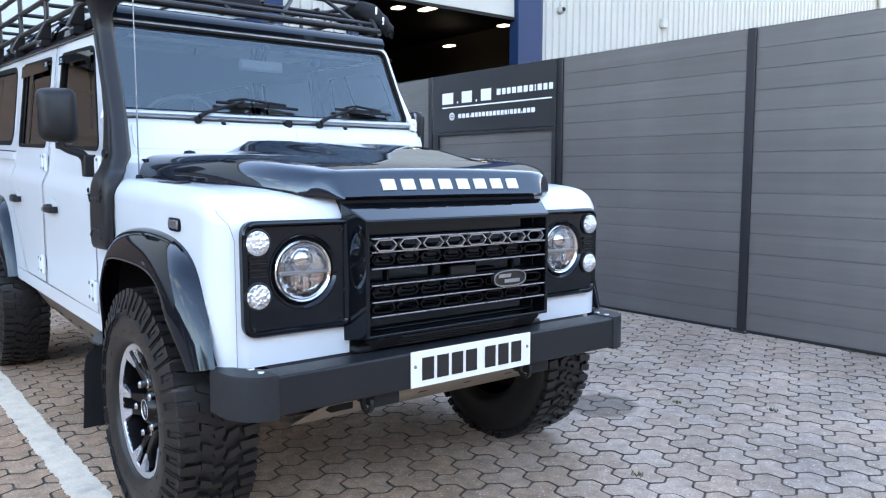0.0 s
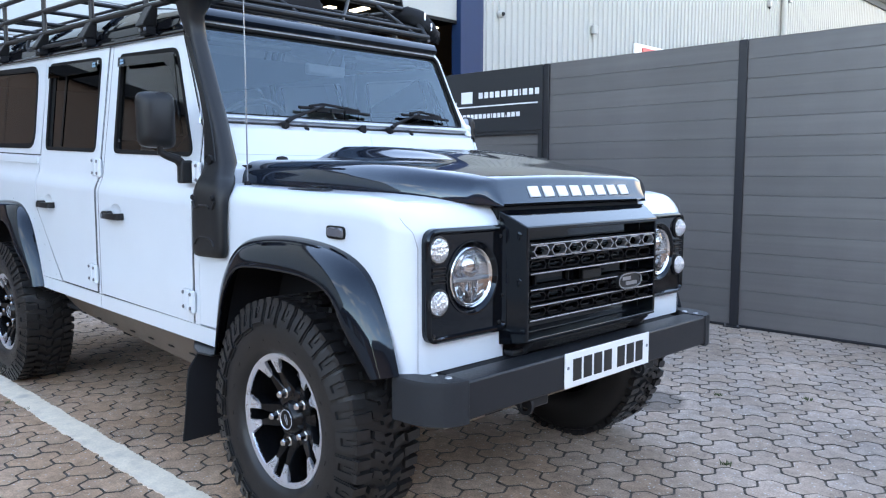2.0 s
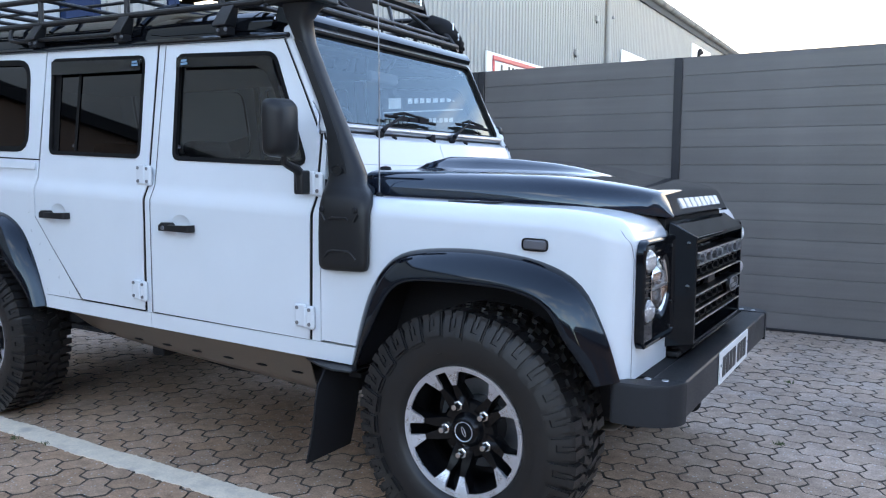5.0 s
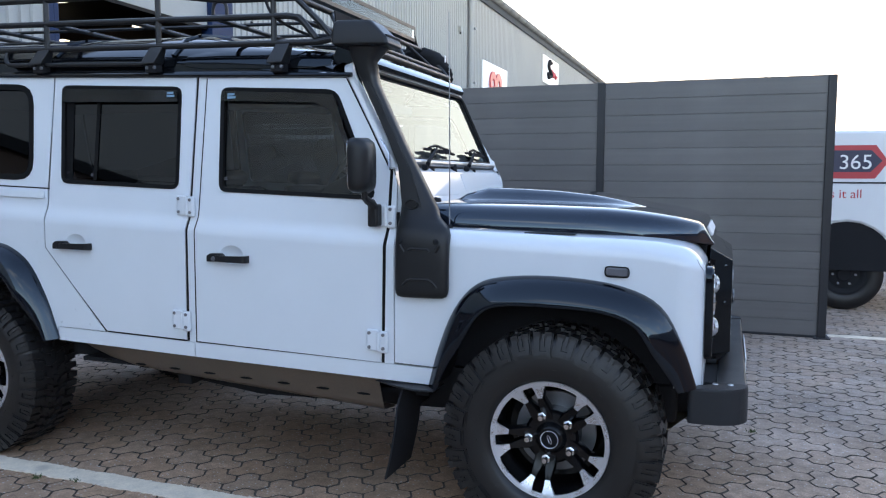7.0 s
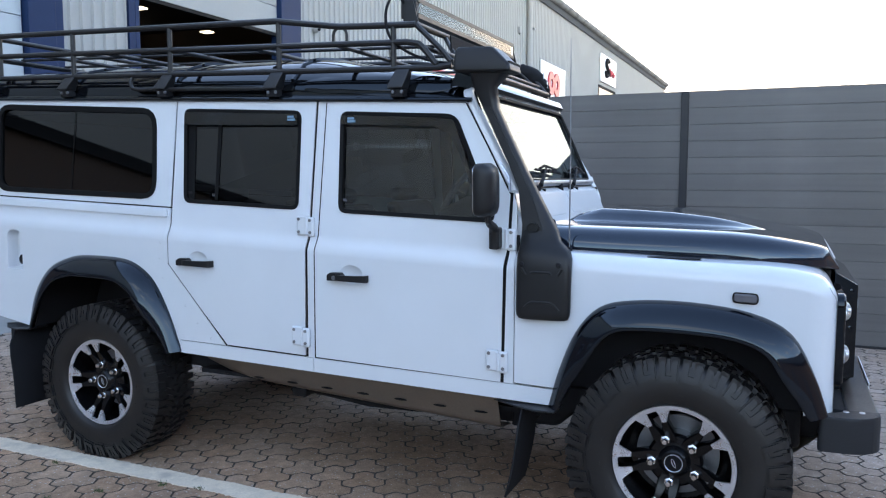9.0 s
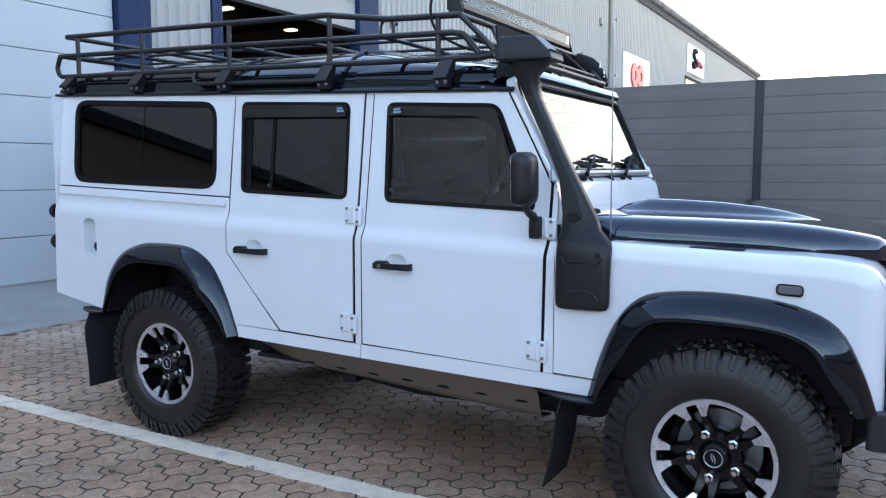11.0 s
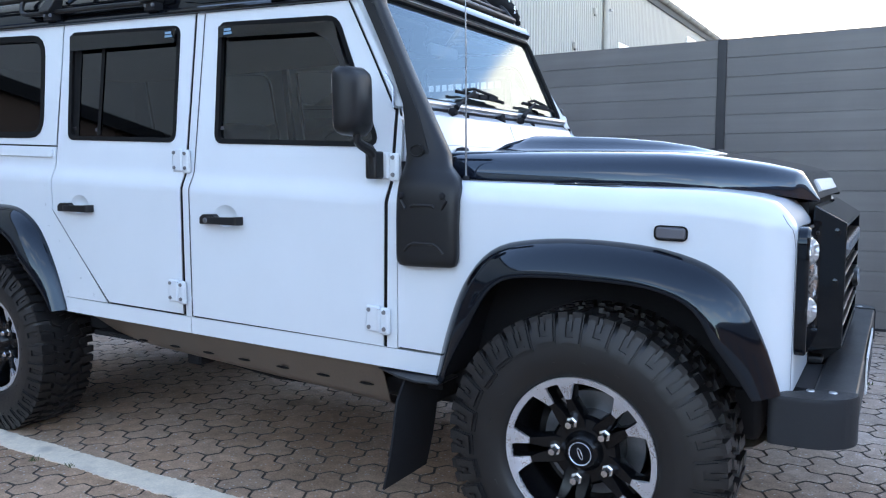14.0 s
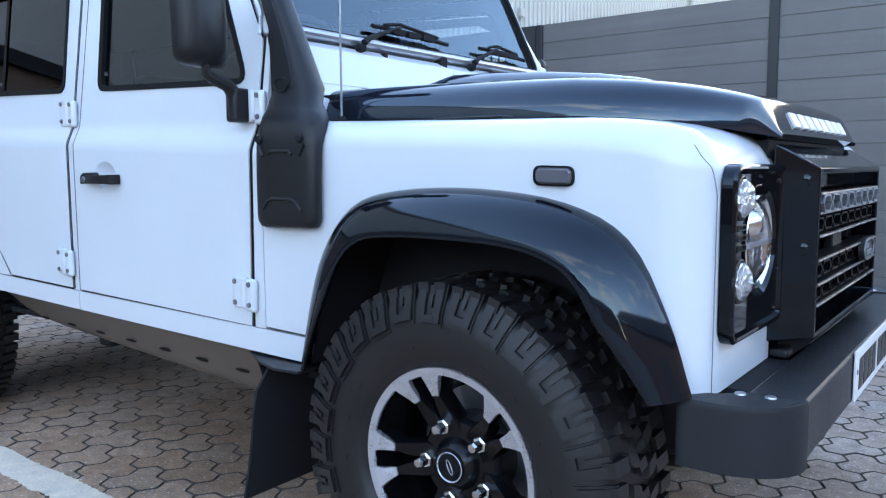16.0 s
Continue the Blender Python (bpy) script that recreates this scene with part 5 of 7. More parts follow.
    part("lens", fix(bm), LENSGREY, rp, "pale grey repeater lens")
    # Headlamp panel
    o = soften([(0.386, 0.690), (0.729, 0.692), (0.731, 1.020), (0.386, 1.018)], [0.03, 0.040, 0.045, 0.010], 5)
    ly, lz = s * 0.540, 0.869
    bm = bmesh.new()
    lip = [[(0.514, s * y, z) for y, z in o], [(0.534, s * y, z) for y, z in o]] + [[(x, s * y, z) for y, z in inset(o, k)] for x, k in ((0.5395, 0.005), (0.5405, 0.009), (0.5395, 0.013), (0.532, 0.019))]
    loft(bm, lip, caps=False)
    mouth = [(0.540 + 0.108 * math.cos(t), lz + 0.108 * math.sin(t)) for t in (2 * math.pi * k / 48 for k in range(48))]
    face = filled([inset(o, 0.019), mouth])
    for f in face.faces:
        bm.faces.new([bm.verts.new((0.532, s * v.co.x, v.co.y)) for v in f.verts])
    face.free()
    bmesh.ops.remove_doubles(bm, verts=bm.verts, dist=0.0003)
    hp = part("headlamp_panel", fix(bm), GLOSS, car, "gloss black headlamp surround panel", smooth=28)
    part("headlamp_bezel", lathed([(0.112, 0.0152), (0.1115, 0.0185), (0.107, 0.0180), (0.0985, 0.009), (0.090, 0.0005)], 48, "x", (0.517, ly, lz)), GLOSS, hp, "black dished headlamp bezel")
    part("chrome_ring", lathed([(0.0925, 0.0), (0.0915, 0.012), (0.0885, 0.015), (0.0845, 0.012), (0.0785, 0.004)], 48, "x", (0.517, ly, lz)), CHROME, hp)
    hl = part("headlamp", lathed([(0.0, -0.004), (0.045, -0.003), (0.070, 0.001), (0.0805, 0.007)], 48, "x", (0.5215, ly, lz)), BOWL, hp, "round clear headlamp with bright reflector")
    part("projector", lathed([(0, 0.014), (0.018, 0.012), (0.032, 0.002), (0.037, -0.006)], 32, "x", (0.5265, ly, lz + 0.030)), CHROME, hl)
    part("crossbar", boxed(0.519, 0.5315, ly - 0.076, ly + 0.076, lz - 0.010, lz + 0.001), PALEGREY, hl, bevel=0.003)
    for k in (-1, 0, 1):
        part("fin", boxed(0.518, 0.528, ly + k * 0.026 - 0.002, ly + k * 0.026 + 0.002, lz - 0.062 + abs(k) * 0.010, lz - 0.012), BOWL, hl)
    part("lens", lathed([(0.0, 0.026), (0.04, 0.022), (0.068, 0.012), (0.0815, 0.004)], 48, "x", (0.522, ly, lz)), LENS, hl)
    for z in (0.958, 0.808):
        fl = part("round_lamp", lathed([(0.0335, 0.0), (0.0345, 0.010), (0.031, 0.012), (0.0, 0.010)], 28, "x", (0.5325, s * 0.687, z)), REFLECTOR, hp, "small round clear lamp")
        part("rim", lathed([(0.0415, 0.0), (0.041, 0.007), (0.0375, 0.008), (0.0352, 0.002)], 28, "x", (0.5325, s * 0.687, z)), SATIN, fl)
        part("lens", lathed([(0.0, 0.027), (0.017, 0.025), (0.028, 0.018), (0.0325, 0.011)], 28, "x", (0.5325, s * 0.687, z)), LENS, fl)
    for k in range(3):
        z = 0.862 + 0.0185 * k
        so = soften([(0.657, z), (0.711, z), (0.711, z + 0.011), (0.657, z + 0.011)], 0.004)
        bm = bmesh.new()
        loft(bm, [[(x, s * y, q) for y, q in inset(so, i)] for x, i in ((0.5325, 0.0), (0.5395, 0.0), (0.5395, 0.0022), (0.5335, 0.0026))])
        part("vent_slat", fix(bm), SATIN, hp)
    for y, z in ((0.42, 0.72), (0.70, 0.715), (0.415, 0.985), (0.405, 0.80)):
        part("screw", lathed([(0, 0.004), (0.005, 0.003), (0.006, 0)], 8, "x", (0.5325, s * y, z)), SATIN, hp)

# Bonnet: flanks, rounded shoulders, a crown with a raised bulge and a sloping nose
BX = [-0.535, -0.50, -0.40, -0.25, -0.10, 0.05, 0.15, 0.22, 0.28, 0.34, 0.39, 0.43, 0.455, 0.463, 0.469, 0.474, 0.479, 0.490, 0.500, 0.508, 0.5125, 0.514]
W_ = ([-0.54, -0.2, 0.1, 0.3, 0.40, 0.46, 0.49, 0.515], [0.672, 0.665, 0.655, 0.625, 0.575, 0.508, 0.452, 0.415])
ZB_ = ([-0.54, 0.1, 0.26, 0.36, 0.43, 0.49, 0.515], [1.139, 1.119, 1.114, 1.105, 1.091, 1.078, 1.072])
ZS_ = ([-0.54, -0.03, 0.177, 0.30, 0.375, 0.43, 0.455, 0.463, 0.469, 0.474, 0.479, 0.508, 0.515], [1.222, 1.215, 1.208, 1.194, 1.181, 1.1665, 1.1585, 1.1555, 1.1525, 1.149, 1.142, 1.089, 1.080])
BU_ = ([-0.54, -0.47, -0.40, -0.17, 0.02, 0.14, 0.23, 0.30], [0.0, 0.044, 0.052, 0.048, 0.036, 0.020, 0.006, 0.0])
CY = 0.015


def bonnet_ring(x):
    w, zb, zs, bu = (float(np.interp(x, *t)) for t in (W_, ZB_, ZS_, BU_))
    r = max(0.004, min(0.080, (zs - zb) * 0.92))
    bw = 0.30 - 0.02 * (x + 0.5)

    def top(y):
        a = abs(y)
        t = min(1, max(0, (bw + 0.05 - a) / 0.075))
        return zs + 0.012 * (1 - (a / w) ** 2) * min(1, (zs - zb) / 0.08) + bu * t * t * (3 - 2 * t) - 0.010 * bu / 0.05 * math.exp(-(a / 0.10) ** 2)
    half = [(w, zb)]
    for k in range(7):
        a = radians(90 * k / 6)
        half.append((w - r * (1 - math.cos(a)), zs - r + r * math.sin(a)))
    for y in np.linspace(w - r, 0, 30)[1:]:
        half.append((float(y), top(float(y))))
    full = [(y, z) for y, z in half] + [(-y, z) for y, z in half[-2::-1]]
    ahead = 0.0175 * min(1, max(0, (x - 0.34) / 0.11))
    return [(x + ahead, CY * min(1, max(0, (x + 0.5))) + y, z) for y, z in full]


bm = bmesh.new()
rows = loft(bm, [bonnet_ring(x) for x in BX], closed=False)
# underside lip of the nose
last = [v.co.copy() for v in rows[-1]]
nose = [bm.verts.new((p.x - 0.03, p.y * 0.985, 1.070)) for p in last]
for i in range(len(last) - 1):
    bm.faces.new((rows[-1][i], rows[-1][i + 1], nose[i + 1], nose[i]))
bmesh.ops.recalc_face_normals(bm, faces=bm.faces)
bm.normal_update()
if sum(f.normal.z for f in bm.faces) < 0:
    bmesh.ops.reverse_faces(bm, faces=bm.faces)
bonnet = part("bonnet", bm, BONNETM, car, "gloss black bonnet with raised bulge", smooth=48, solid=0.006)
# Eight raised letter-sized blocks on the nose
for i in range(8):
    y0 = -0.262 + i * 0.0755
    bm = bmesh.new()
    nrm = Vector((0.881, 0, 0.473))
    up = Vector((-0.473, 0, 0.881))
    c = Vector((0.5160, y0 + 0.031, 1.1170))
    ring = lambda d, k: [c + nrm * d + Vector((0, yy, 0)) + up * uu for yy, uu in ((-0.025 + k, -0.0190 + k), (0.025 - k, -0.0190 + k), (0.025 - k, 0.0190 - k), (-0.025 + k, 0.0190 - k))]
    loft(bm, [ring(-0.006, 0), ring(0.0006, 0), ring(0.0018, 0.0015)])
    part("letter_block", fix(bm), LETTERWHITE, bonnet, "plain white raised letter-sized block" if i == 0 else "")
for s in (-1, 1):
    part("wing_vent", boxed(-0.13, 0.06, min(s * 0.690, s * 0.735), max(s * 0.690, s * 0.735), zt_wing(0) + 0.002, zt_wing(0) + 0.007), SATIN, car, "black slotted vent on the wing top", bevel=0.002)

# Grille surround and grille
GX, GY0, GY1, GZ0, GZ1 = 0.602, -0.358, 0.384, 0.664, 1.006
bm = bmesh.new()
outer = [(0.500, GY0 - 0.045, 0.640), (0.500, GY1 + 0.045, 0.640), (0.520, GY1 + 0.05, 1.062), (0.520, GY0 - 0.05, 1.062)]
front = [(GX, GY0 - 0.012, GZ0 - 0.01), (GX, GY1 + 0.012, GZ0 - 0.01), (GX, GY1 + 0.012, GZ1 + 0.006), (GX, GY0 - 0.012, GZ1 + 0.006)]
inner = [(GX, GY0, GZ0), (GX, GY1, GZ0), (GX, GY1, GZ1 - 0.008), (GX, GY0, GZ1 - 0.008)]
deep = [(0.535, y, z) for x, y, z in inner]
loft(bm, [outer, front, inner, deep])
grille = part("grille", fix(bm), GLOSS, car, "gloss black grille with silver honeycomb bar", bevel=0.003, smooth=30)
for z in (0.985, 0.842):
    part("fixing_boss", lathed([(0, -0.0045), (0.012, -0.004), (0.018, -0.0015), (0.022, 0.006)], 20, "y", (0.567, GY0 - 0.0215, z)), GLOSS, grille)
part("grille_back", boxed(0.528, 0.534, GY0, GY1, GZ0, GZ1), MATTE, grille)
part("lower_vent", prismed([(0.604, 0.652), (0.560, 0.612), (0.520, 0.612), (0.520, 0.655)], "y", GY0 + 0.03, GY1 - 0.03), MATTE, grille)
for k in range(4):
    part("slat", boxed(0.560, 0.600 - 0.010 * k, -0.24, 0.25, 0.648 - k * 0.010 - 0.0035, 0.648 - k * 0.010), SATIN, grille, bevel=0.001)


for z in (0.9565, 0.9155, 0.866, 0.8155, 0.764, 0.720):
    bar = part("bar", boxed(0.556, 0.600, GY0 + 0.004, GY1 - 0.004, z - 0.0035, z + 0.0035), GRILLE, grille, bevel=0.001)
    # brighter strip puts the bevel's reflected highlight into the colour
    part("bar_edge", boxed(0.6005, 0.6035, GY0 + 0.006, GY1 - 0.006, z - 0.0022, z + 0.0022), EDGE, bar, bevel=0.001)
N, WH = 8, (GY1 - GY0 - 0.02) / 8
for i in range(N):
    cy = GY0 + 0.01 + WH * (i + 0.5)
    hexo = [(cy - WH * 0.47, 0.936), (cy - WH * 0.28, 0.918), (cy + WH * 0.28, 0.918), (cy + WH * 0.47, 0.936), (cy + WH * 0.28, 0.954), (cy - WH * 0.28, 0.954)]
    hi = inset(hexo, 0.0038)
    bm = bmesh.new()
    loft(bm, [[(0.586, y, z) for y, z in hexo], [(0.606, y, z) for y, z in hexo], [(0.606, y, z) for y, z in hi], [(0.586, y, z) for y, z in hi], [(0.586, y, z) for y, z in hexo]], caps=False)
    part("honeycomb", fix(bm), BARMETAL, grille, smooth=20)
for z in (0.890, 0.790, 0.742):
    for i in range(N):
        cy = GY0 + 0.01 + WH * (i + 0.5)
        hexo = [(cy - WH * 0.48, z), (cy - WH * 0.34, z - 0.015), (cy + WH * 0.34, z - 0.015), (cy + WH * 0.48, z), (cy + WH * 0.34, z + 0.015), (cy - WH * 0.34, z + 0.015)]
        hi = inset(hexo, 0.004)
        bm = bmesh.new()
        loft(bm, [[(0.575, y, q) for y, q in hexo], [(0.592, y, q) for y, q in hexo], [(0.592, y, q) for y, q in hi], [(0.575, y, q) for y, q in hi], [(0.575, y, q) for y, q in hexo]], caps=False)
        part("honeycomb", fix(bm), GRILLE, grille, smooth=20)
for z0, z1 in ((0.820, 0.862),):
    for i in range(4):
        y = GY0 + 0.10 + i * 0.178
        part("rib", boxed(0.536, 0.548, y - 0.003, y + 0.003, z0, z1), MATTE, grille)
part("sensor", boxed(0.545, 0.566, -0.02, 0.09, 0.812, 0.850), SATIN, grille, bevel=0.004)
bo = [(0.2 + 0.076 * math.copysign(abs(math.cos(a)) ** 0.7, math.cos(a)), 0.797 + 0.030 * math.copysign(abs(math.sin(a)) ** 0.8, math.sin(a))) for a in (2 * math.pi * k / 32 for k in range(32))]
bm = bmesh.new()
loft(bm, [[(0.600, y, z) for y, z in bo], [(0.614, y, z) for y, z in bo], [(0.614, y, z) for y, z in inset(bo, 0.005)], [(0.611, y, z) for y, z in inset(bo, 0.006)]])
badge = part("badge", fix(bm), PLATEBLACK, grille, "plain oval badge with a bright rim")
bm = bmesh.new()
loft(bm, [[(0.6125, y, z) for y, z in inset(bo, 0.002)], [(0.6165, y, z) for y, z in inset(bo, 0.002)], [(0.6165, y, z) for y, z in inset(bo, 0.0055)], [(0.6125, y, z) for y, z in inset(bo, 0.0055)], [(0.6125, y, z) for y, z in inset(bo, 0.002)]], caps=False)
part("badge_rim", fix(bm), BARMETAL, badge)
for y0, y1, z0, z1 in ((0.150, 0.205, 0.800, 0.812), (0.175, 0.245, 0.782, 0.794)):
    part("badge_bar", boxed(0.6110, 0.6140, y0, y1, z0, z1), BARMETAL, badge)

# Slam panel shadow gap and centre section behind the grille
part("front_panel", boxed(0.40, 0.505, -0.40, 0.42, 0.56, 1.07), MATTE, car)
for s in (-1, 1):
    part("filler_panel", prismed([(0.44, 0.588), (0.575, 0.588), (0.575, 0.600), (0.44, 0.604)], "y", s * 0.36, s * 0.66), MATTE, car)

# Bumper
bumper = part("bumper", fix(prism(bmesh.new(), [(0.560, 0.497), (0.660, 0.497), (0.660, 0.608), (0.560, 0.608)], "y", -0.70, 0.70)), STEEL, car, "dark grey steel front bumper", bevel=0.006)
for s in (-1, 1):
    plan = soften([(0.468, 0.812), (0.600, 0.806), (0.667, 0.738), (0.664, 0.690), (0.600, 0.690), (0.565, 0.700), (0.520, 0.745), (0.468, 0.760)], [0.02, 0.055, 0.045, 0.004, 0.004, 0.004, 0.01, 0.01])
    bm = bmesh.new()
    loft(bm, [[(x, s * y, 0.490) for x, y in plan], [(x, s * y, 0.600) for x, y in plan], [(x + (0.575 - x) * 0.03, s * (y + (0.72 - y) * 0.06), 0.6115) for x, y in plan]])
    cap = part("bumper_end", fix(bm), CAPM, bumper, "black plastic bumper end cap", bevel=0.004, smooth=45)
    for x, y in ((0.556, 0.722), (0.606, 0.716)):
        part("bolt", lathed([(0, 0.0155), (0.009, 0.0145), (0.011, 0.010)], 14, "z", (x, s * y, 0.600)), BARMETAL, cap)
plate = part("number_plate", boxed(0.662, 0.667, -0.255, 0.248, 0.500, 0.612), PLATEWHITE, bumper, "white number plate with plain black bars", bevel=0.001)
xx = -0.215
for i in range(7):
    part("bar", boxed(0.6672, 0.6685, xx, xx + 0.046, 0.5195, 0.590), PLATEBLACK, plate)
    xx += 0.0585 + (0.022 if i == 3 else 0)
for y in (-0.24, 0.233):
    part("screw", lathed([(0, 0.003), (0.005, 0.002), (0.006, 0)], 8, "x", (0.667, y, 0.565)), GREYMETAL, plate)
# Underbody parts, mostly unseen, added to keep light from under the car.
part("gearbox", prismed([(-1.9, 0.50), (-1.9, 0.33), (-1.5, 0.29), (-0.55, 0.32), (-0.35, 0.50)], "y", -0.42, 0.30), MATTE, car, bevel=0.02)
part("fuel_tank", boxed(-2.35, -1.2, -0.58, -0.30, 0.41, 0.50), MATTE, car, bevel=0.03)
part("transfer_box", prismed([(-1.55, 0.48), (-1.50, 0.30), (-1.05, 0.27), (-0.80, 0.30), (-0.75, 0.48)], "y", -0.05, 0.40), MATTE, car, bevel=0.02)
part("side_tank", boxed(-2.05, -0.95, 0.42, 0.70, 0.33, 0.48), MATTE, car, bevel=0.03)
part("propshaft", tubed([(-2.70, 0.10, 0.39), (-1.50, 0.20, 0.36)], 0.035, 10), MATTE, car)
part("rear_tank", boxed(-3.72, -3.05, -0.45, 0.45, 0.36, 0.50), MATTE, car, bevel=0.03)
part("crossmember", boxed(0.18, 0.42, -0.55, 0.55, 0.40, 0.56), MATTE, car, bevel=0.02)
# Tan steering guard below the bumper, brackets, towing eyes
bm = bmesh.new()
loft(bm, [[(0.56, -0.45, 0.480), (0.56, 0.47, 0.480), (0.56, 0.47, 0.472), (0.56, -0.45, 0.472)], [(0.50, -0.46, 0.445), (0.50, 0.46, 0.445), (0.492, 0.46, 0.439), (0.492, -0.46, 0.439)],
          [(0.40, -0.52, 0.375), (0.40, 0.50, 0.375), (0.392, 0.50, 0.367), (0.392, -0.52, 0.367)], [(0.25, -0.48, 0.34), (0.25, 0.46, 0.34), (0.25, 0.46, 0.332), (0.25, -0.48, 0.332)]])
guard = part("steering_guard", fix(bm), SKID, car, "tan steering guard plate under the bumper", bevel=0.003)
for y in (-0.25, -0.05, 0.15, 0.35):
    slot = bmesh.new()
    bmesh.ops.create_uvsphere(slot, u_segments=14, v_segments=8, radius=1)
    bmesh.ops.scale(slot, vec=(0.010, 0.035, 0.004), verts=slot.verts)
    bmesh.ops.rotate(slot, verts=slot.verts, cent=(0, 0, 0), matrix=Matrix.Rotation(radians(-36), 3, "Y"))
    bmesh.ops.translate(slot, vec=(0.448, y, 0.4105), verts=slot.verts)
    part("slot", slot, MATTE, guard)
for y in (-0.30, 0.36):
    part("towing_eye", boxed(0.50, 0.60, y - 0.05, y + 0.05, 0.440, 0.496), STEEL, car, bevel=0.006)
    part("tow_loop", lathed([(0.018, -0.006), (0.030, -0.006), (0.030, 0.006), (0.018, 0.006), (0.018, -0.006)], 20, "y", (0.605, y - 0.075, 0.462)), STEEL, car)
for y in (-0.34, 0.37):
    part("rubber_mount", boxed(0.515, 0.555, y - 0.04, y + 0.04, 0.604, 0.625), SATIN, car, bevel=0.006)

# Windscreen frame, screen, bulkhead
SLOPE = 0.436


def scr(y, z, off=0.0):
    """A point on the windscreen's plane."""
    return Vector((-0.70 - (z - 1.39) * SLOPE + off * 0.917, y, z + off * 0.40))


def scr_sheet(loops, off):
    bm = filled(loops)
    for v in bm.verts:
        v.co = scr(v.co.x, v.co.y, off)
    bm.normal_update()
    bmesh.ops.reverse_faces(bm, faces=[f for f in bm.faces if f.normal.x < 0])
    return bm


fr_out = soften([(-0.728, 1.375), (0.728, 1.375), (0.692, 1.790), (-0.692, 1.790)], [0.01, 0.01, 0.05, 0.05])
fr_in = soften([(-0.704, 1.400), (0.704, 1.400), (0.672, 1.764), (-0.672, 1.764)], 0.032)
screen_frame = part("windscreen_frame", scr_sheet([fr_out, fr_in], 0.012), WHITE, car, "white windscreen frame", solid=0.04, bevel=0.004)
ws = part("windscreen", scr_sheet([fr_in], 0.0), GLASS, screen_frame, "clear raked windscreen")
ws.visible_shadow = False
bm = bmesh.new()
P = lambda poly, o: [scr(y, z, o) for y, z in poly]
loft(bm, [P(inset(fr_in, -0.008), 0.012), P(inset(fr_in, -0.004), 0.018), P(inset(fr_in, 0.005), 0.015), P(inset(fr_in, 0.008), 0.002)], caps=False)
part("rubber_seal", fix(bm), SEAL, screen_frame)
bm = bmesh.new()
tube(bm, [scr(-0.735, 1.383, 0.018), scr(0.735, 1.383, 0.018)], 0.014, 10)
part("hinge_bar", fix(bm), BARMETAL, screen_frame, "grey metal bar along the foot of the windscreen")
part("top_strip", tubed([scr(-0.66, 1.782, 0.018), scr(0.66, 1.782, 0.018)], 0.005, 8), SILVER, screen_frame, "thin bright strip over the windscreen")
for y in (-0.27, 0.037, 0.33):
    part("clip", lathed([(0, 0.022), (0.008, 0.020), (0.010, 0.0)], 12, "x", (-0.680, y, 1.358)), MATTE, screen_frame)
part("centre_clip", boxed(-0.70, -0.665, 0.018, 0.056, 1.352, 1.392), MATTE, screen_frame, bevel=0.008)
for s in (1,):
    part("pivot_cover", boxed(-0.745, -0.675, min(s * 0.725, s * 0.765), max(s * 0.725, s * 0.765), 1.315, 1.425), WHITE, screen_frame, "rounded white pivot cover", bevel=0.018)

bm = bmesh.new()
prism(bm, [(-0.690, 1.372), (-0.655, 1.350), (-0.600, 1.215), (-0.520, 1.195), (-0.520, 1.10), (-0.70, 1.10)], "y", -0.745, 0.745)
part("bulkhead", fix(bm), WHITE, car, "white bulkhead panel below the windscreen", bevel=0.008)
for s in (-1, 1):
    bm = bmesh.new()
    a, b = sorted((s * 0.06, s * 0.66))
    o = soften([(a, 0.0), (b, 0.0), (b, 0.10), (a, 0.10)], 0.02)
    loft(bm, [[(-0.653 + q * 0.38 + d, y, 1.345 - q + d * 0.4) for y, q in o] for d in (-0.003, 0.004)])
    part("vent_flap", fix(bm), WHITE, car, bevel=0.002)
for y in (-0.451, 0.50):
    part("washer_jet", lathed([(0, 0.03), (0.02, 0.026), (0.032, 0.0)], 16, "z", (-0.585, y, 1.213)), MATTE, car, "black washer jet")
part("scuttle", boxed(-0.545, -0.50, -0.655, 0.655, 1.12, 1.205), MATTE, car)

# Wipers
for yp, y0, y1, ya in ((-0.381, -0.285, 0.097, -0.165), (0.191, 0.300, 0.610, 0.405)):
    w = part("wiper", tubed([scr(yp, 1.366, 0.045), scr(yp + 0.03, 1.382, 0.050), scr(ya, 1.446, 0.040)], [0.011, 0.008, 0.005], 8), MATTE, screen_frame, "black wiper arm")
    part("pivot", lathed([(0, 0.026), (0.012, 0.022), (0.015, 0.0)], 14, "x", scr(yp, 1.362, 0.018)), MATTE, w)
    part("blade", tubed([scr(y0, 1.444, 0.022), scr((y0 + y1) / 2, 1.440, 0.024), scr(y1, 1.430, 0.022)], 0.007, 6), MATTE, w)
    part("blade_bridge", tubed([scr(y0 + 0.05, 1.448, 0.030), scr(ya, 1.457, 0.036), scr(y1 - 0.06, 1.442, 0.030)], 0.006, 6), MATTE, w)
    for k in range(3):
        yy = y0 + (y1 - y0) * (0.3 + 0.2 * k)
        part("yoke", boxed(scr(yy, 1.445, 0.02).x, scr(yy, 1.445, 0.04).x, yy - 0.03, yy + 0.03, 1.437, 1.455), MATTE, w)

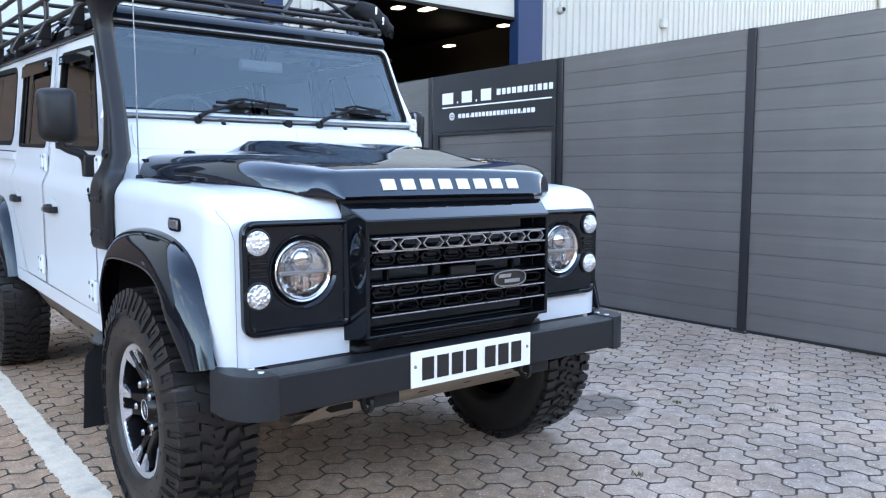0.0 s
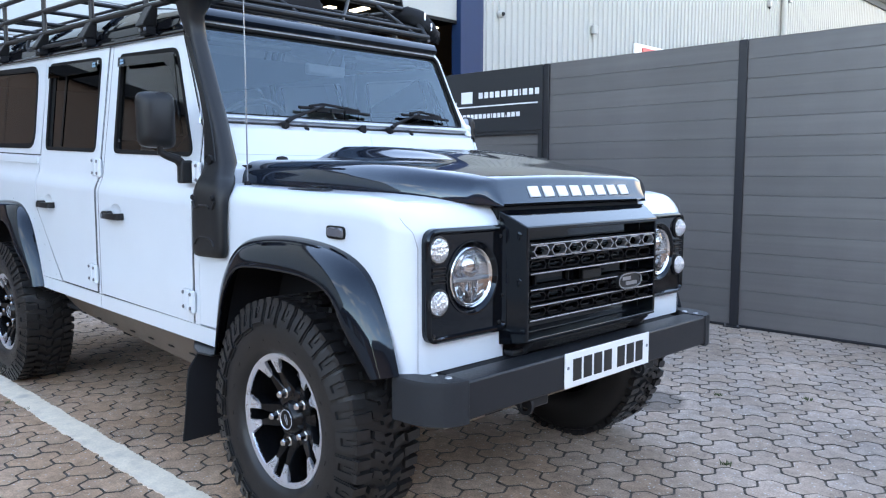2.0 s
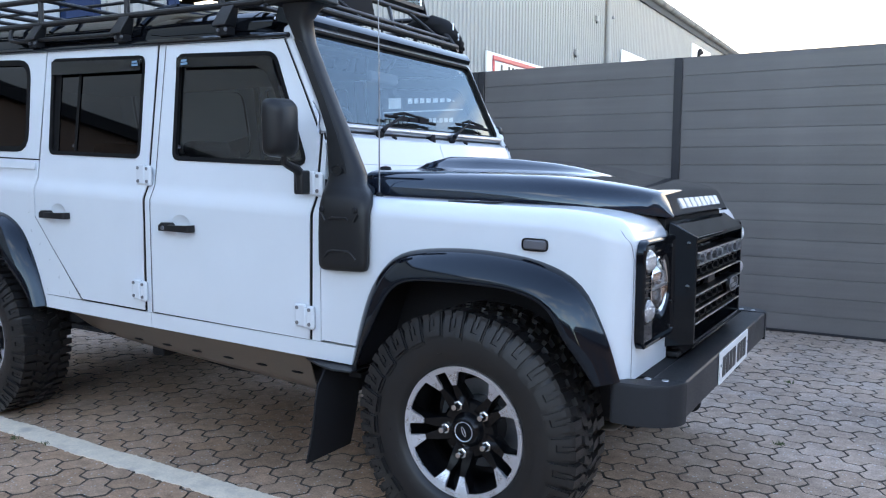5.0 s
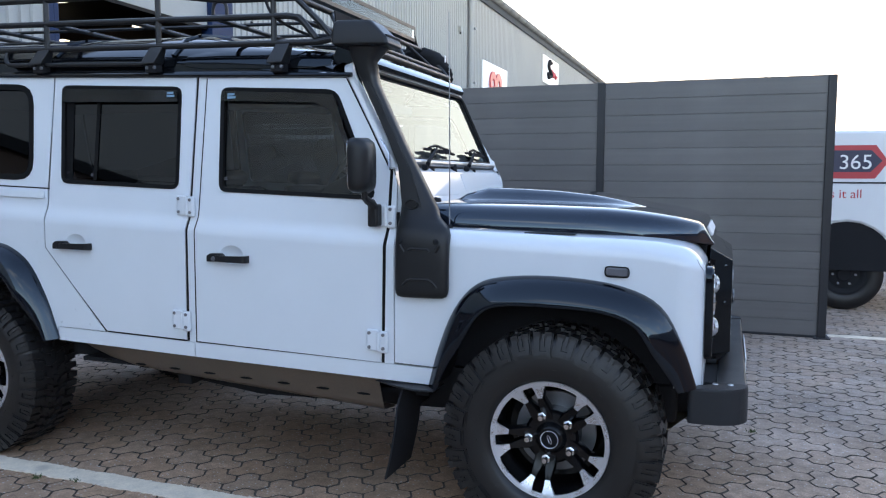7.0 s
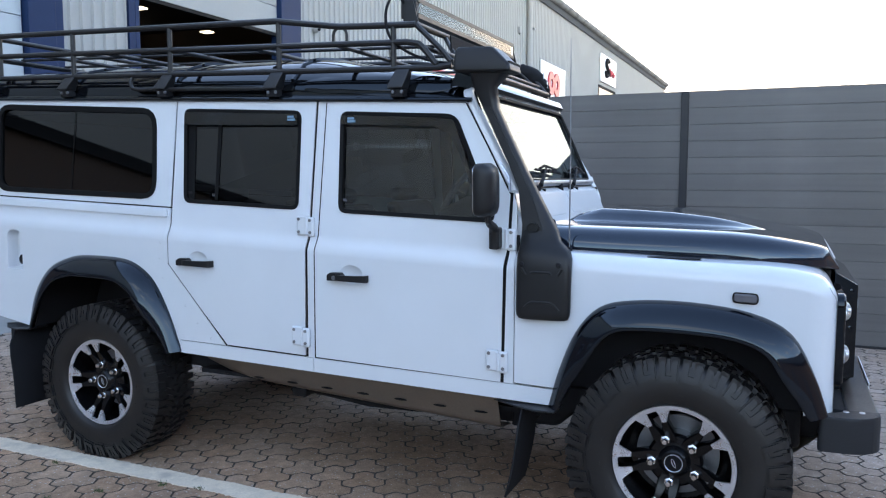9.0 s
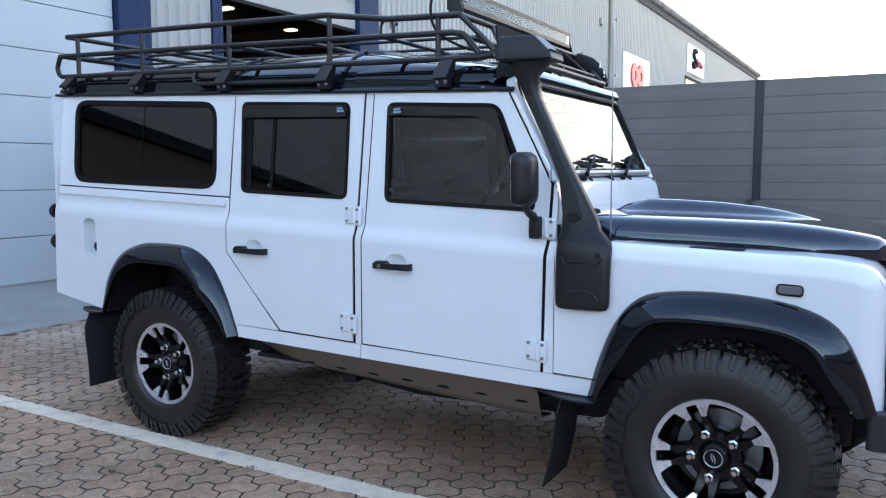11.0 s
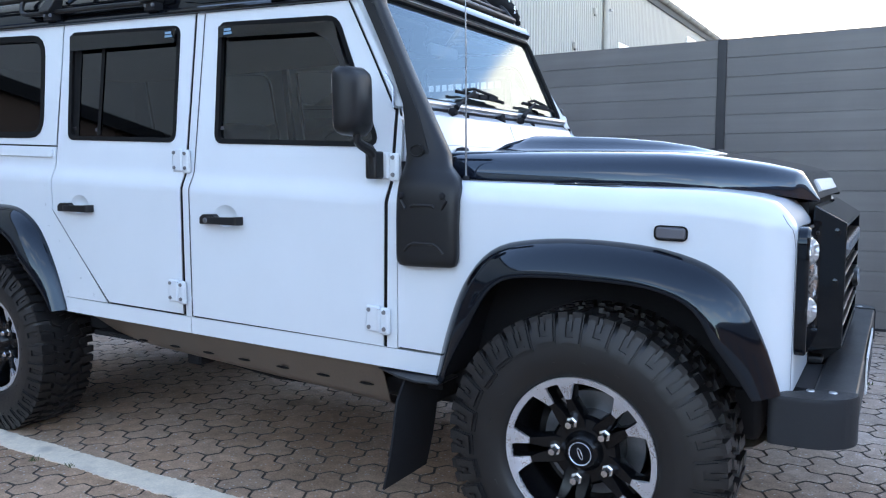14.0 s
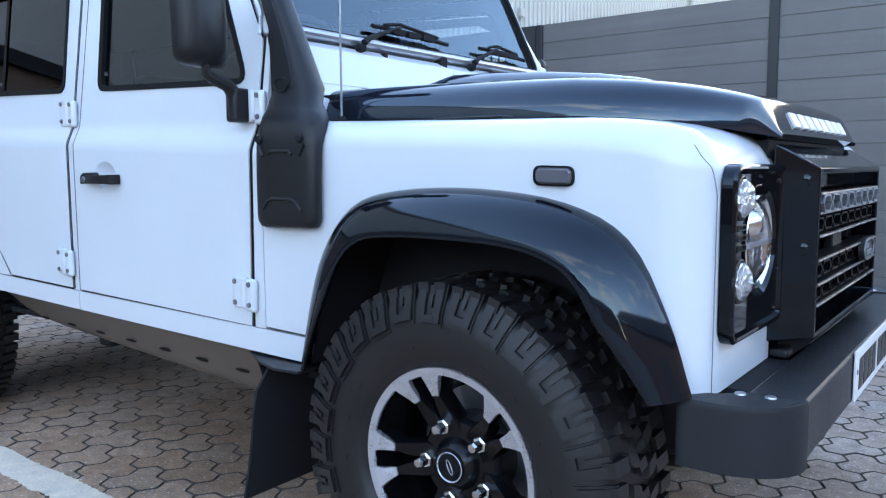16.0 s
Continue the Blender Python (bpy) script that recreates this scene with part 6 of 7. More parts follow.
# A-pillars outside the doors
for s in (-1, 1):
    bm = bmesh.new()
    rings = []
    for z in (1.362, 1.45, 1.55, 1.65, 1.735):
        x = -0.664 - (z - 1.355) * (0.208 / 0.365)
        y = side_y(z - zc(x))
        d = 1.0 if s < 0 else 0.45
        rings.append([(x + 0.004, s * (y - 0.002), z), (x + 0.030 * d, s * (y - 0.006), z), (x + 0.045 * d, s * (y - 0.030), z), (x - 0.002, s * (y - 0.04), z)])
    loft(bm, rings)
    part("a_pillar", fix(bm), WHITE, car, bevel=0.004)

# Roof: gutter, black sides with glazed lights, dome
bm = bmesh.new()
rows = []
def crown(x):
    """Share of the raised middle of the roof at x: it swells behind the brow and falls to the rear."""
    f = min(1.0, max(0.0, (-1.30 - x) / 0.42))
    return f * f * (3 - 2 * f) * (1.0 - 0.48 * max(0.0, -1.80 - x))


SWELL = {0.59: 0.030, 0.48: 0.046, 0.34: 0.052, 0.17: 0.054, 0: 0.055}
for x in np.linspace(-3.815, -0.905, 36):
    g = gut(x)
    half = [(0.712, g - 0.006), (0.716, g + 0.004), (0.708, g + 0.016), (0.690, g + 0.020), (0.683, g + 0.055), (0.668, g + 0.085), (0.640, g + 0.112), (0.59, g + 0.134), (0.48, g + 0.158), (0.34, g + 0.172), (0.17, g + 0.181), (0, g + 0.184)]
    drop = 0.0
    if x > -1.35:
        drop = (x + 1.35) ** 2 * 0.42
    if x < -3.7:
        drop = (x + 3.7) ** 2 * 3.0
    half = [(y, z + max(0.0, crown(x)) * SWELL.get(y, 0.0)) for y, z in half]
    full = [(y, z - drop * min(1, max(0, (z - g) / 0.1))) for y, z in half]
    full = full + [(-y, z) for y, z in full[-2::-1]]
    rows.append([(x, y, z) for y, z in full])
loft(bm, rows)
bmesh.ops.recalc_face_normals(bm, faces=bm.faces)
roof = part("roof", bm, GLOSS, car, "gloss black roof with gutters", smooth=40)
for s in (-1, 1):
    for x0, x1 in ((-2.66, -1.72), (-1.66, -0.95)):
        bm = bmesh.new()
        rows = []
        for x in np.linspace(x0, x1, 9):
            g = gut(x)
            e = 0.012 if x in (x0, x1) else 0.0
            rows.append([(x, s * 0.6915, g + 0.030 + e), (x, s * 0.6875, g + 0.058), (x, s * 0.675, g + 0.084), (x, s * 0.652, g + 0.105 - e)])
        loft(bm, rows, closed=False)
        bm.normal_update()
        bmesh.ops.reverse_faces(bm, faces=[f for f in bm.faces if f.normal.y * s < 0])
        part("roof_light", bm, GLOSS, roof, "curved dark glass roof light", solid=0.004)
    part("gutter", tubed([(-3.812, s * 0.713, gut(-3.81) + 0.0), (-0.845, s * 0.713, gut(-0.845) + 0.0)], 0.010, 8), GLOSS, roof)
    for x in (-3.07, -2.40, -1.735):
        g, c = gut(x), crown(x)
        bm = bmesh.new()
        tube(bm, [(x, s * 0.672, g + 0.088), (x, s * 0.642, g + 0.116), (x, s * 0.59, g + 0.136 + 0.030 * c), (x, s * 0.48, g + 0.159 + 0.046 * c), (x, s * 0.34, g + 0.173 + 0.052 * c), (x, s * 0.17, g + 0.182 + 0.054 * c), (x, 0, g + 0.185 + 0.055 * c)], 0.011, 6)
        part("roof_rib", fix(bm), GLOSS, roof)
g = gut(-0.86)
bm = bmesh.new()
loft(bm, [[(-0.878, y, 1.780), (-0.848, y, 1.785), (-0.838, y, 1.803), (-0.858, y, 1.835), (-0.93, y, 1.855), (-0.95, y, 1.80)] for y in (-0.672, -0.35, 0, 0.35, 0.672)])
part("roof_front", fix(bm), GLOSS, roof, smooth=50)

# Inner shell so that gaps and wheel wells stay dark
part("rear_panel", boxed(-3.775, -3.755, -0.775, 0.775, 0.69, gut(-3.77) - 0.01), WHITE, car)
part("floor_pan", boxed(-3.74, 0.35, -0.62, 0.62, 0.46, 0.56), MATTE, car)
# unseen tray and blocks added to keep the ground beneath dark
part("under_tray", boxed(-2.28, -0.52, -0.70, 0.70, 0.455, 0.475), MATTE, car)
part("gearbox", boxed(-1.75, -0.55, -0.30, 0.30, 0.30, 0.452), MATTE, car, bevel=0.03)
part("fuel_tank", boxed(-2.30, -1.80, -0.34, 0.56, 0.33, 0.452), MATTE, car, bevel=0.03)
for x in (-0.66, -1.78):
    part("cross_member", boxed(x - 0.04, x + 0.04, -0.60, 0.60, 0.36, 0.452), MATTE, car, bevel=0.01)
part("engine_bay", boxed(-0.50, 0.42, -0.60, 0.60, 0.565, 1.06), MATTE, car)
for s in (-1, 1):
    a, b = sorted((s * 0.755, s * 0.765))
    part("door_liner", boxed(-2.42, -0.62, a, b, 0.56, 1.19), MATTE, car)
    part("quarter_liner", boxed(-3.75, -3.34, min(s * 0.70, s * 0.71), max(s * 0.70, s * 0.71), 0.70, 1.22), MATTE, car)
    bm = bmesh.new()
    for x0, x1 in ((-1.60, -1.53), (-2.395, -2.36)):
        rings = []
        for z in (1.20, 1.45, gut(x0) - 0.02):
            y = side_y(z - zc(x0)) - 0.016
            rings.append([(x0, s * y, z), (x1, s * y, z), (x1, s * (y - 0.03), z), (x0, s * (y - 0.03), z)])
        loft(bm, rings)
    part("pillar_core", fix(bm), MATTE, car)
    # chassis rails
    a, b = sorted((s * 0.36, s * 0.44))
    part("chassis_rail", boxed(-3.70, 0.50, a, b, 0.42, 0.50), MATTE, car)
for ax in AXLES:
    part("axle", tubed([(ax, -0.66, 0.385), (ax, 0.66, 0.385)], 0.045, 12), MATTE, car)
    bm = bmesh.new()
    bmesh.ops.create_uvsphere(bm, u_segments=18, v_segments=12, radius=0.13)
    bmesh.ops.translate(bm, vec=(ax, 0.20 if ax == 0 else 0.0, 0.385), verts=bm.verts)
    part("differential", bm, MATTE, car)
part("exhaust", tubed([(-0.6, 0.22, 0.42), (-2.0, 0.24, 0.42), (-3.6, 0.30, 0.46)], 0.035, 10), GREYMETAL, car)

# Cabin
part("dashboard", prismed([(-0.74, 0.95), (-0.74, 1.30), (-0.86, 1.345), (-1.00, 1.28), (-1.02, 1.0)], "y", -0.70, 0.70), CABIN, car, bevel=0.015)
for y in (-0.36, 0.36):
    for x0, nm in ((-1.58, "seat"), (-2.25, "seat")):
        seat = part(nm, boxed(x0 - 0.05, x0 + 0.42, y - 0.24, y + 0.24, 0.78, 0.94), CABIN, car, "dark cloth seat", bevel=0.04)
        part("backrest", prismed([(x0 - 0.02, 0.94), (x0 + 0.09, 0.94), (x0 - 0.03, 1.28), (x0 - 0.12, 1.28)], "y", y - 0.23, y + 0.23), CABIN, seat, bevel=0.03)
        part("headrest", boxed(x0 - 0.15, x0 - 0.06, y - 0.12, y + 0.12, 1.285, 1.36), CABIN, seat, bevel=0.03)
ring = [(-1.02 + 0.19 * math.sin(a) * 0.55, -0.34 + 0.19 * math.cos(a), 1.33 + 0.19 * math.sin(a) * 0.83) for a in (2 * math.pi * k / 28 for k in range(29))]
sw = part("steering_wheel", tubed(ring, 0.014, 8), CABINGREY, car, "grey-black steering wheel")
part("steering_hub", lathed([(0, 0.03), (0.06, 0.02), (0.065, -0.02), (0, -0.02)], 20, "x", (-1.01, -0.34, 1.33)), CABIN, sw)
for a in (0.2, math.pi - 0.2, -math.pi / 2):
    part("spoke", tubed([(-1.01, -0.34, 1.33), (-1.02 + 0.18 * math.sin(a) * 0.55, -0.34 + 0.18 * math.cos(a), 1.33 + 0.18 * math.sin(a) * 0.83)], 0.012, 6), CABIN, sw)
# the mirror's brightness is put into its pale colour
im = part("interior_mirror", boxed(-0.965, -0.935, -0.07, 0.15, 1.630, 1.680), PALEGREY, car, "interior rear-view mirror", bevel=0.012)
part("stem", tubed([(-0.93, 0.04, 1.68), (-0.88, 0.04, 1.74)], 0.008, 8), CABIN, im)
part("headlining", boxed(-3.72, -0.92, -0.66, 0.66, 1.745, 1.752), CABINGREY, car)
for s in (-1, 1):
    part("sun_visor", boxed(-0.99, -0.90, min(s * 0.18, s * 0.58), max(s * 0.18, s * 0.58), 1.715, 1.735), CABINGREY, car, bevel=0.006)
part("cargo_panel", boxed(-3.70, -3.0, -0.68, 0.68, 0.9, 1.25), CABIN, car, bevel=0.03)

# Door mirrors
for s in (-1,):
    bm = bmesh.new()
    def head(x, k, r):
        o = soften([(0.838 + k, 1.262 + k), (0.976 - k, 1.270 + k), (0.981 - k, 1.468 - k), (0.842 + k, 1.474 - k)], r)
        return [(x, s * y, z) for y, z in o]
    loft(bm, [head(-0.735, 0.004, 0.03), head(-0.728, 0.0, 0.035), head(-0.700, 0.001, 0.035), head(-0.676, 0.014, 0.035), head(-0.666, 0.032, 0.03)])
    mir = part("door_mirror", fix(bm), SATIN, car, "black door mirror on a cranked arm", smooth=50)
    part("mirror_glass", prismed([(s * y, z) for y, z in soften([(0.846, 1.270), (0.970, 1.277), (0.974, 1.461), (0.850, 1.466)], 0.03)], "x", -0.7385, -0.7355), CHROME, mir)
    arm = bmesh.new()
    tube(arm, [(-0.700, s * 0.905, 1.285), (-0.702, s * 0.900, 1.250), (-0.703, s * 0.880, 1.240), (-0.704, s * 0.835, 1.226), (-0.704, s * 0.815, 1.205), (-0.704, s * 0.812, 1.150)], [0.010, 0.012, 0.015, 0.017, 0.020, 0.020], 10)
    part("mirror_arm", fix(arm), SATIN, mir)
    part("mirror_mount", boxed(-0.726, -0.684, min(s * 0.778, s * 0.830), max(s * 0.778, s * 0.830), 1.135, 1.222), SATIN, mir, bevel=0.008)
# the other one is folded flat against its door
def folded(y, k):
    return [(x, y, z) for x, z in soften([(-0.86 + k, 1.262 + k), (-0.722 - k, 1.268 + k), (-0.718 - k, 1.470 - k), (-0.862 + k, 1.466 - k)], 0.03)]


bm = bmesh.new()
loft(bm, [folded(0.792, 0.004), folded(0.798, 0.0), folded(0.826, 0.001), folded(0.848, 0.014), folded(0.857, 0.032)])
mir = part("door_mirror", fix(bm), SATIN, car, "black door mirror folded against the door", smooth=50)
part("mirror_glass", prismed(soften([(-0.854, 1.270), (-0.728, 1.275), (-0.724, 1.462), (-0.856, 1.458)], 0.025), "y", 0.7885, 0.7915), CHROME, mir)
part("mirror_arm", tubed([(-0.79, 0.82, 1.272), (-0.775, 0.818, 1.235), (-0.72, 0.812, 1.222), (-0.704, 0.808, 1.15)], [0.011, 0.014, 0.017, 0.019], 10), SATIN, mir)
part("mirror_mount", boxed(-0.726, -0.684, 0.778, 0.826, 1.135, 1.222), SATIN, mir, bevel=0.008)

# Snorkel: box on the wing, elbow, raised tube along the pillar, ram head
def sn_ring(x0, x1, z0, z1, ya, yb, n=16):
    """A rounded section between two edges: (x0, z0) to (x1, z1), from y=-ya out to y=-yb."""
    out = []
    for k in range(n):
        a = 2 * math.pi * (k + 0.5) / n
        c, d = math.cos(a), math.sin(a)
        c, d = math.copysign(abs(c) ** 0.5, c), math.copysign(abs(d) ** 0.55, d)
        u, v = (c + 1) / 2, (d + 1) / 2
        out.append((x0 + (x1 - x0) * u, -(ya + (yb - ya) * v), z0 + (z1 - z0) * u))
    return out


bm = bmesh.new()
loft(bm, [sn_ring(-0.588, -0.418, 0.869, 0.872, 0.800, 0.830), sn_ring(-0.601, -0.406, 0.873, 0.877, 0.799, 0.837), sn_ring(-0.609, -0.400, 0.885, 0.889, 0.798, 0.841), sn_ring(-0.611, -0.397, 0.902, 0.905, 0.798, 0.842), sn_ring(-0.611, -0.396, 1.00, 1.00, 0.798, 0.842), sn_ring(-0.611, -0.396, 1.070, 1.070, 0.790, 0.841),
          sn_ring(-0.611, -0.397, 1.110, 1.108, 0.772, 0.836), sn_ring(-0.610, -0.408, 1.143, 1.135, 0.752, 0.824), sn_ring(-0.609, -0.432, 1.168, 1.155, 0.738, 0.806), sn_ring(-0.608, -0.452, 1.190, 1.172, 0.732, 0.795), sn_ring(-0.612, -0.470, 1.235, 1.212, 0.706, 0.778), sn_ring(-0.634, -0.545, 1.370, 1.340, 0.694, 0.760),
          sn_ring(-0.682, -0.605, 1.480, 1.448, 0.688, 0.752), sn_ring(-0.742, -0.667, 1.600, 1.570, 0.684, 0.748), sn_ring(-0.800, -0.726, 1.715, 1.690, 0.680, 0.746), sn_ring(-0.835, -0.738, 1.790, 1.775, 0.680, 0.756), sn_ring(-0.845, -0.690, 1.832, 1.826, 0.665, 0.768)])
snork = part("snorkel", fix(bm), SATIN, car, "black plastic raised air intake along the pillar", smooth=60)
bm = bmesh.new()
def sn_head(z, x0, x1, y0, y1, r):
    return [(x, -y, z + (x + 0.8) * -0.03) for x, y in soften([(x0, y0), (x1, y0 + 0.01), (x1, y1 - 0.01), (x0, y1)], r)]
loft(bm, [sn_head(1.832, -0.884, -0.666, 0.634, 0.790, 0.014), sn_head(1.838, -0.894, -0.658, 0.628, 0.798, 0.016), sn_head(1.862, -0.895, -0.664, 0.628, 0.798, 0.016), sn_head(1.915, -0.891, -0.719, 0.634, 0.790, 0.018), sn_head(1.929, -0.882, -0.736, 0.644, 0.780, 0.018)])
part("intake_head", fix(bm), SATIN, snork, smooth=32, bevel=0.003)
part("intake_grille", boxed(-0.6775, -0.664, -0.775, -0.648, 1.842, 1.868), MATTE, snork)
# raised ribs pressed into the face of the box
for pts in ([(-0.573, 0.918), (-0.558, 0.934), (-0.540, 0.942), (-0.470, 0.942), (-0.452, 0.932), (-0.437, 0.914)], [(-0.585, 1.072), (-0.568, 1.046)], [(-0.425, 1.072), (-0.442, 1.046)], [(-0.550, 1.052), (-0.540, 1.057), (-0.475, 1.057), (-0.465, 1.049)]):
    part("raised_rib", tubed([(x, -0.8415, z) for x, z in pts], 0.0046, 8), SATIN, snork)
for x in (-0.585, -0.440):
    part("screw", lathed([(0, -0.006), (0.008, -0.005), (0.011, 0.0)], 12, "y", (x, -0.8405, 1.086)), MATTE, snork)
bm = bmesh.new()
rows = []
for xa, xb, za, zb, yb in ((-0.600, -0.512, 1.190, 1.188, 0.782), (-0.600, -0.510, 1.196, 1.192, 0.7845), (-0.616, -0.545, 1.30, 1.285, 0.7725), (-0.626, -0.572, 1.368, 1.350, 0.7665), (-0.674, -0.624, 1.478, 1.456, 0.7580), (-0.734, -0.684, 1.598, 1.576, 0.7535), (-0.790, -0.744, 1.705, 1.690, 0.7510)):
    rows.append([(xa, -(yb - 0.010), za), (xa + 0.003, -yb, za), (xb - 0.003, -yb, zb), (xb, -(yb - 0.010), zb)])
loft(bm, rows)
part("tube_panel", fix(bm), SATIN, snork, smooth=20)
bo = [(-0.560 + 0.026 * math.cos(a), 1.222 + 0.019 * math.sin(a)) for a in (2 * math.pi * k / 24 for k in range(24))]
bm = bmesh.new()
loft(bm, [[(x, -0.770, z) for x, z in bo], [(x, -0.790, z) for x, z in bo], [(x, -0.790, z) for x, z in inset(bo, 0.003)], [(x, -0.787, z) for x, z in inset(bo, 0.005)]])
part("oval_badge", fix(bm), SATIN, snork)
part("clamp_bracket", tubed([(-0.78, -0.70, 1.56), (-0.672, -0.745, 1.42), (-0.660, -0.765, 1.36)], 0.005, 6), SILVER, snork, "thin bright edge clip")

# Whip aerial
ae = part("aerial", tubed([(-0.435, -0.700, 1.128), (-0.436, -0.700, 1.50), (-0.442, -0.698, 1.95)], [0.0030, 0.0024, 0.0018], 8), GREYMETAL, car, "thin white whip aerial")
part("base", lathed([(0, 0.022), (0.010, 0.020), (0.016, 0.0)], 14, "z", (-0.435, -0.700, 1.124)), MATTE, ae)

# ---- wheels ----
TR, HZ = 0.398, 0.385


def tyre_meshes():
    prof_t = [(0.210, -0.096), (0.2185, -0.108), (0.226, -0.121), (0.240, -0.129), (0.280, -0.134), (0.320, -0.132), (0.355, -0.122), (0.374, -0.108), (0.381, -0.09), (0.383, 0.0), (0.381, 0.09), (0.374, 0.108), (0.355, 0.122), (0.320, 0.132), (0.280, 0.134), (0.235, 0.128), (0.205, 0.100)]
    body = mesh_of("tyre", lathed(prof_t, 72, "y"), RUBBER, 40)
    bm = bmesh.new()

    def lump(pts, r0, r1, inset_k=0.10):
        """A block on the tread: pts are (angle, y) corners, between two radii."""
        c = (sum(p[0] for p in pts) / len(pts), sum(p[1] for p in pts) / len(pts))
        lo = [(r0 * math.cos(a), y, r0 * math.sin(a)) for a, y in pts]
        hi = [(r1 * math.cos(a + (c[0] - a) * inset_k), y + (c[1] - y) * inset_k, r1 * math.sin(a + (c[0] - a) * inset_k)) for a, y in pts]
        loft(bm, [lo, hi])
    n = 42
    st = 2 * math.pi / n
    for i in range(n):
        a = st * i
        for sgn, ph in ((-1, 0.0), (1, 0.5)):
            b = a + ph * st
            lump([(b + st * 0.30, sgn * 0.010), (b + st * 0.78, sgn * 0.022), (b + st * 1.02, sgn * 0.058), (b + st * 0.60, sgn * 0.060), (b + st * 0.40, sgn * 0.040)], 0.378, TR, 0.10)
        lump([(a + st * 0.1, -0.018), (a + st * 0.5, -0.024), (a + st * 0.62, 0.012), (a + st * 0.22, 0.018)], 0.378, TR - 0.001, 0.10)
    # shoulder blocks, two to each side lug
    n = 28
    st = 2 * math.pi / n
    for i in range(n):
        for sgn, ph in ((-1, 0.0), (1, 0.5)):
            b = st * (i + ph)
            for u0, u1, inner in ((0.01, 0.33, 0.062), (0.49, 0.81, 0.074)):
                lump([(b + st * (u0 - 0.05), sgn * inner), (b + st * (u1 - 0.05), sgn * (inner - 0.004)), (b + st * u1, sgn * 0.1225), (b + st * u0, sgn * 0.1225)], 0.372, TR - (0.0 if i % 2 else 0.003), 0.05)
    tread = mesh_of("tread", fix(bm), RUBBER, 25)
    # side lugs: a low pad with a raised U on it
    bm = bmesh.new()
    y_of = lambda r: float(np.interp(r, [0.262, 0.28, 0.32, 0.355, 0.374, 0.386, 0.395], [0.132, 0.134, 0.132, 0.122, 0.113, 0.110, 0.108]))

    def sidebar(a0, a1, r0, r1, yo):
        """A bar on the outer wall between two angles and two radii, in short steps so that it follows the wall."""
        steps = [r0 + (r1 - r0) * k / 3 for k in range(4)]
        ring = lambda r, e: [(r * math.cos(a0 + e), -(y_of(r) - 0.004), r * math.sin(a0 + e)), (r * math.cos(a1 - e), -(y_of(r) - 0.004), r * math.sin(a1 - e)), (r * math.cos(a1 - e), -(y_of(r) + yo), r * math.sin(a1 - e)), (r * math.cos(a0 + e), -(y_of(r) + yo), r * math.sin(a0 + e))]
        loft(bm, [ring(r, 0.0) for r in steps])
    for i in range(n):
        a = st * i
        r0 = 0.313 if i % 2 else 0.320
        sidebar(a - st * 0.03, a + st * 0.83, r0 - 0.006, 0.392, 0.0035)
        sidebar(a + st * 0.03, a + st * 0.25, r0 + 0.003, 0.392, 0.0105)
        sidebar(a + st * 0.55, a + st * 0.77, r0 + 0.003, 0.392, 0.0105)
        sidebar(a + st * 0.24, a + st * 0.56, r0 + 0.003, r0 + 0.019, 0.0105)
        sidebar(a + st * 0.34, a + st * 0.46, r0 + 0.034, 0.390, 0.0085)
    for k in range(18):
        a = 2 * math.pi * k / 18
        sidebar(a, a + 0.05, 0.262, 0.2655, 0.0015)
    lugs = mesh_of("side_lug", fix(bm), RUBBER, 25)
    return body, tread, lugs


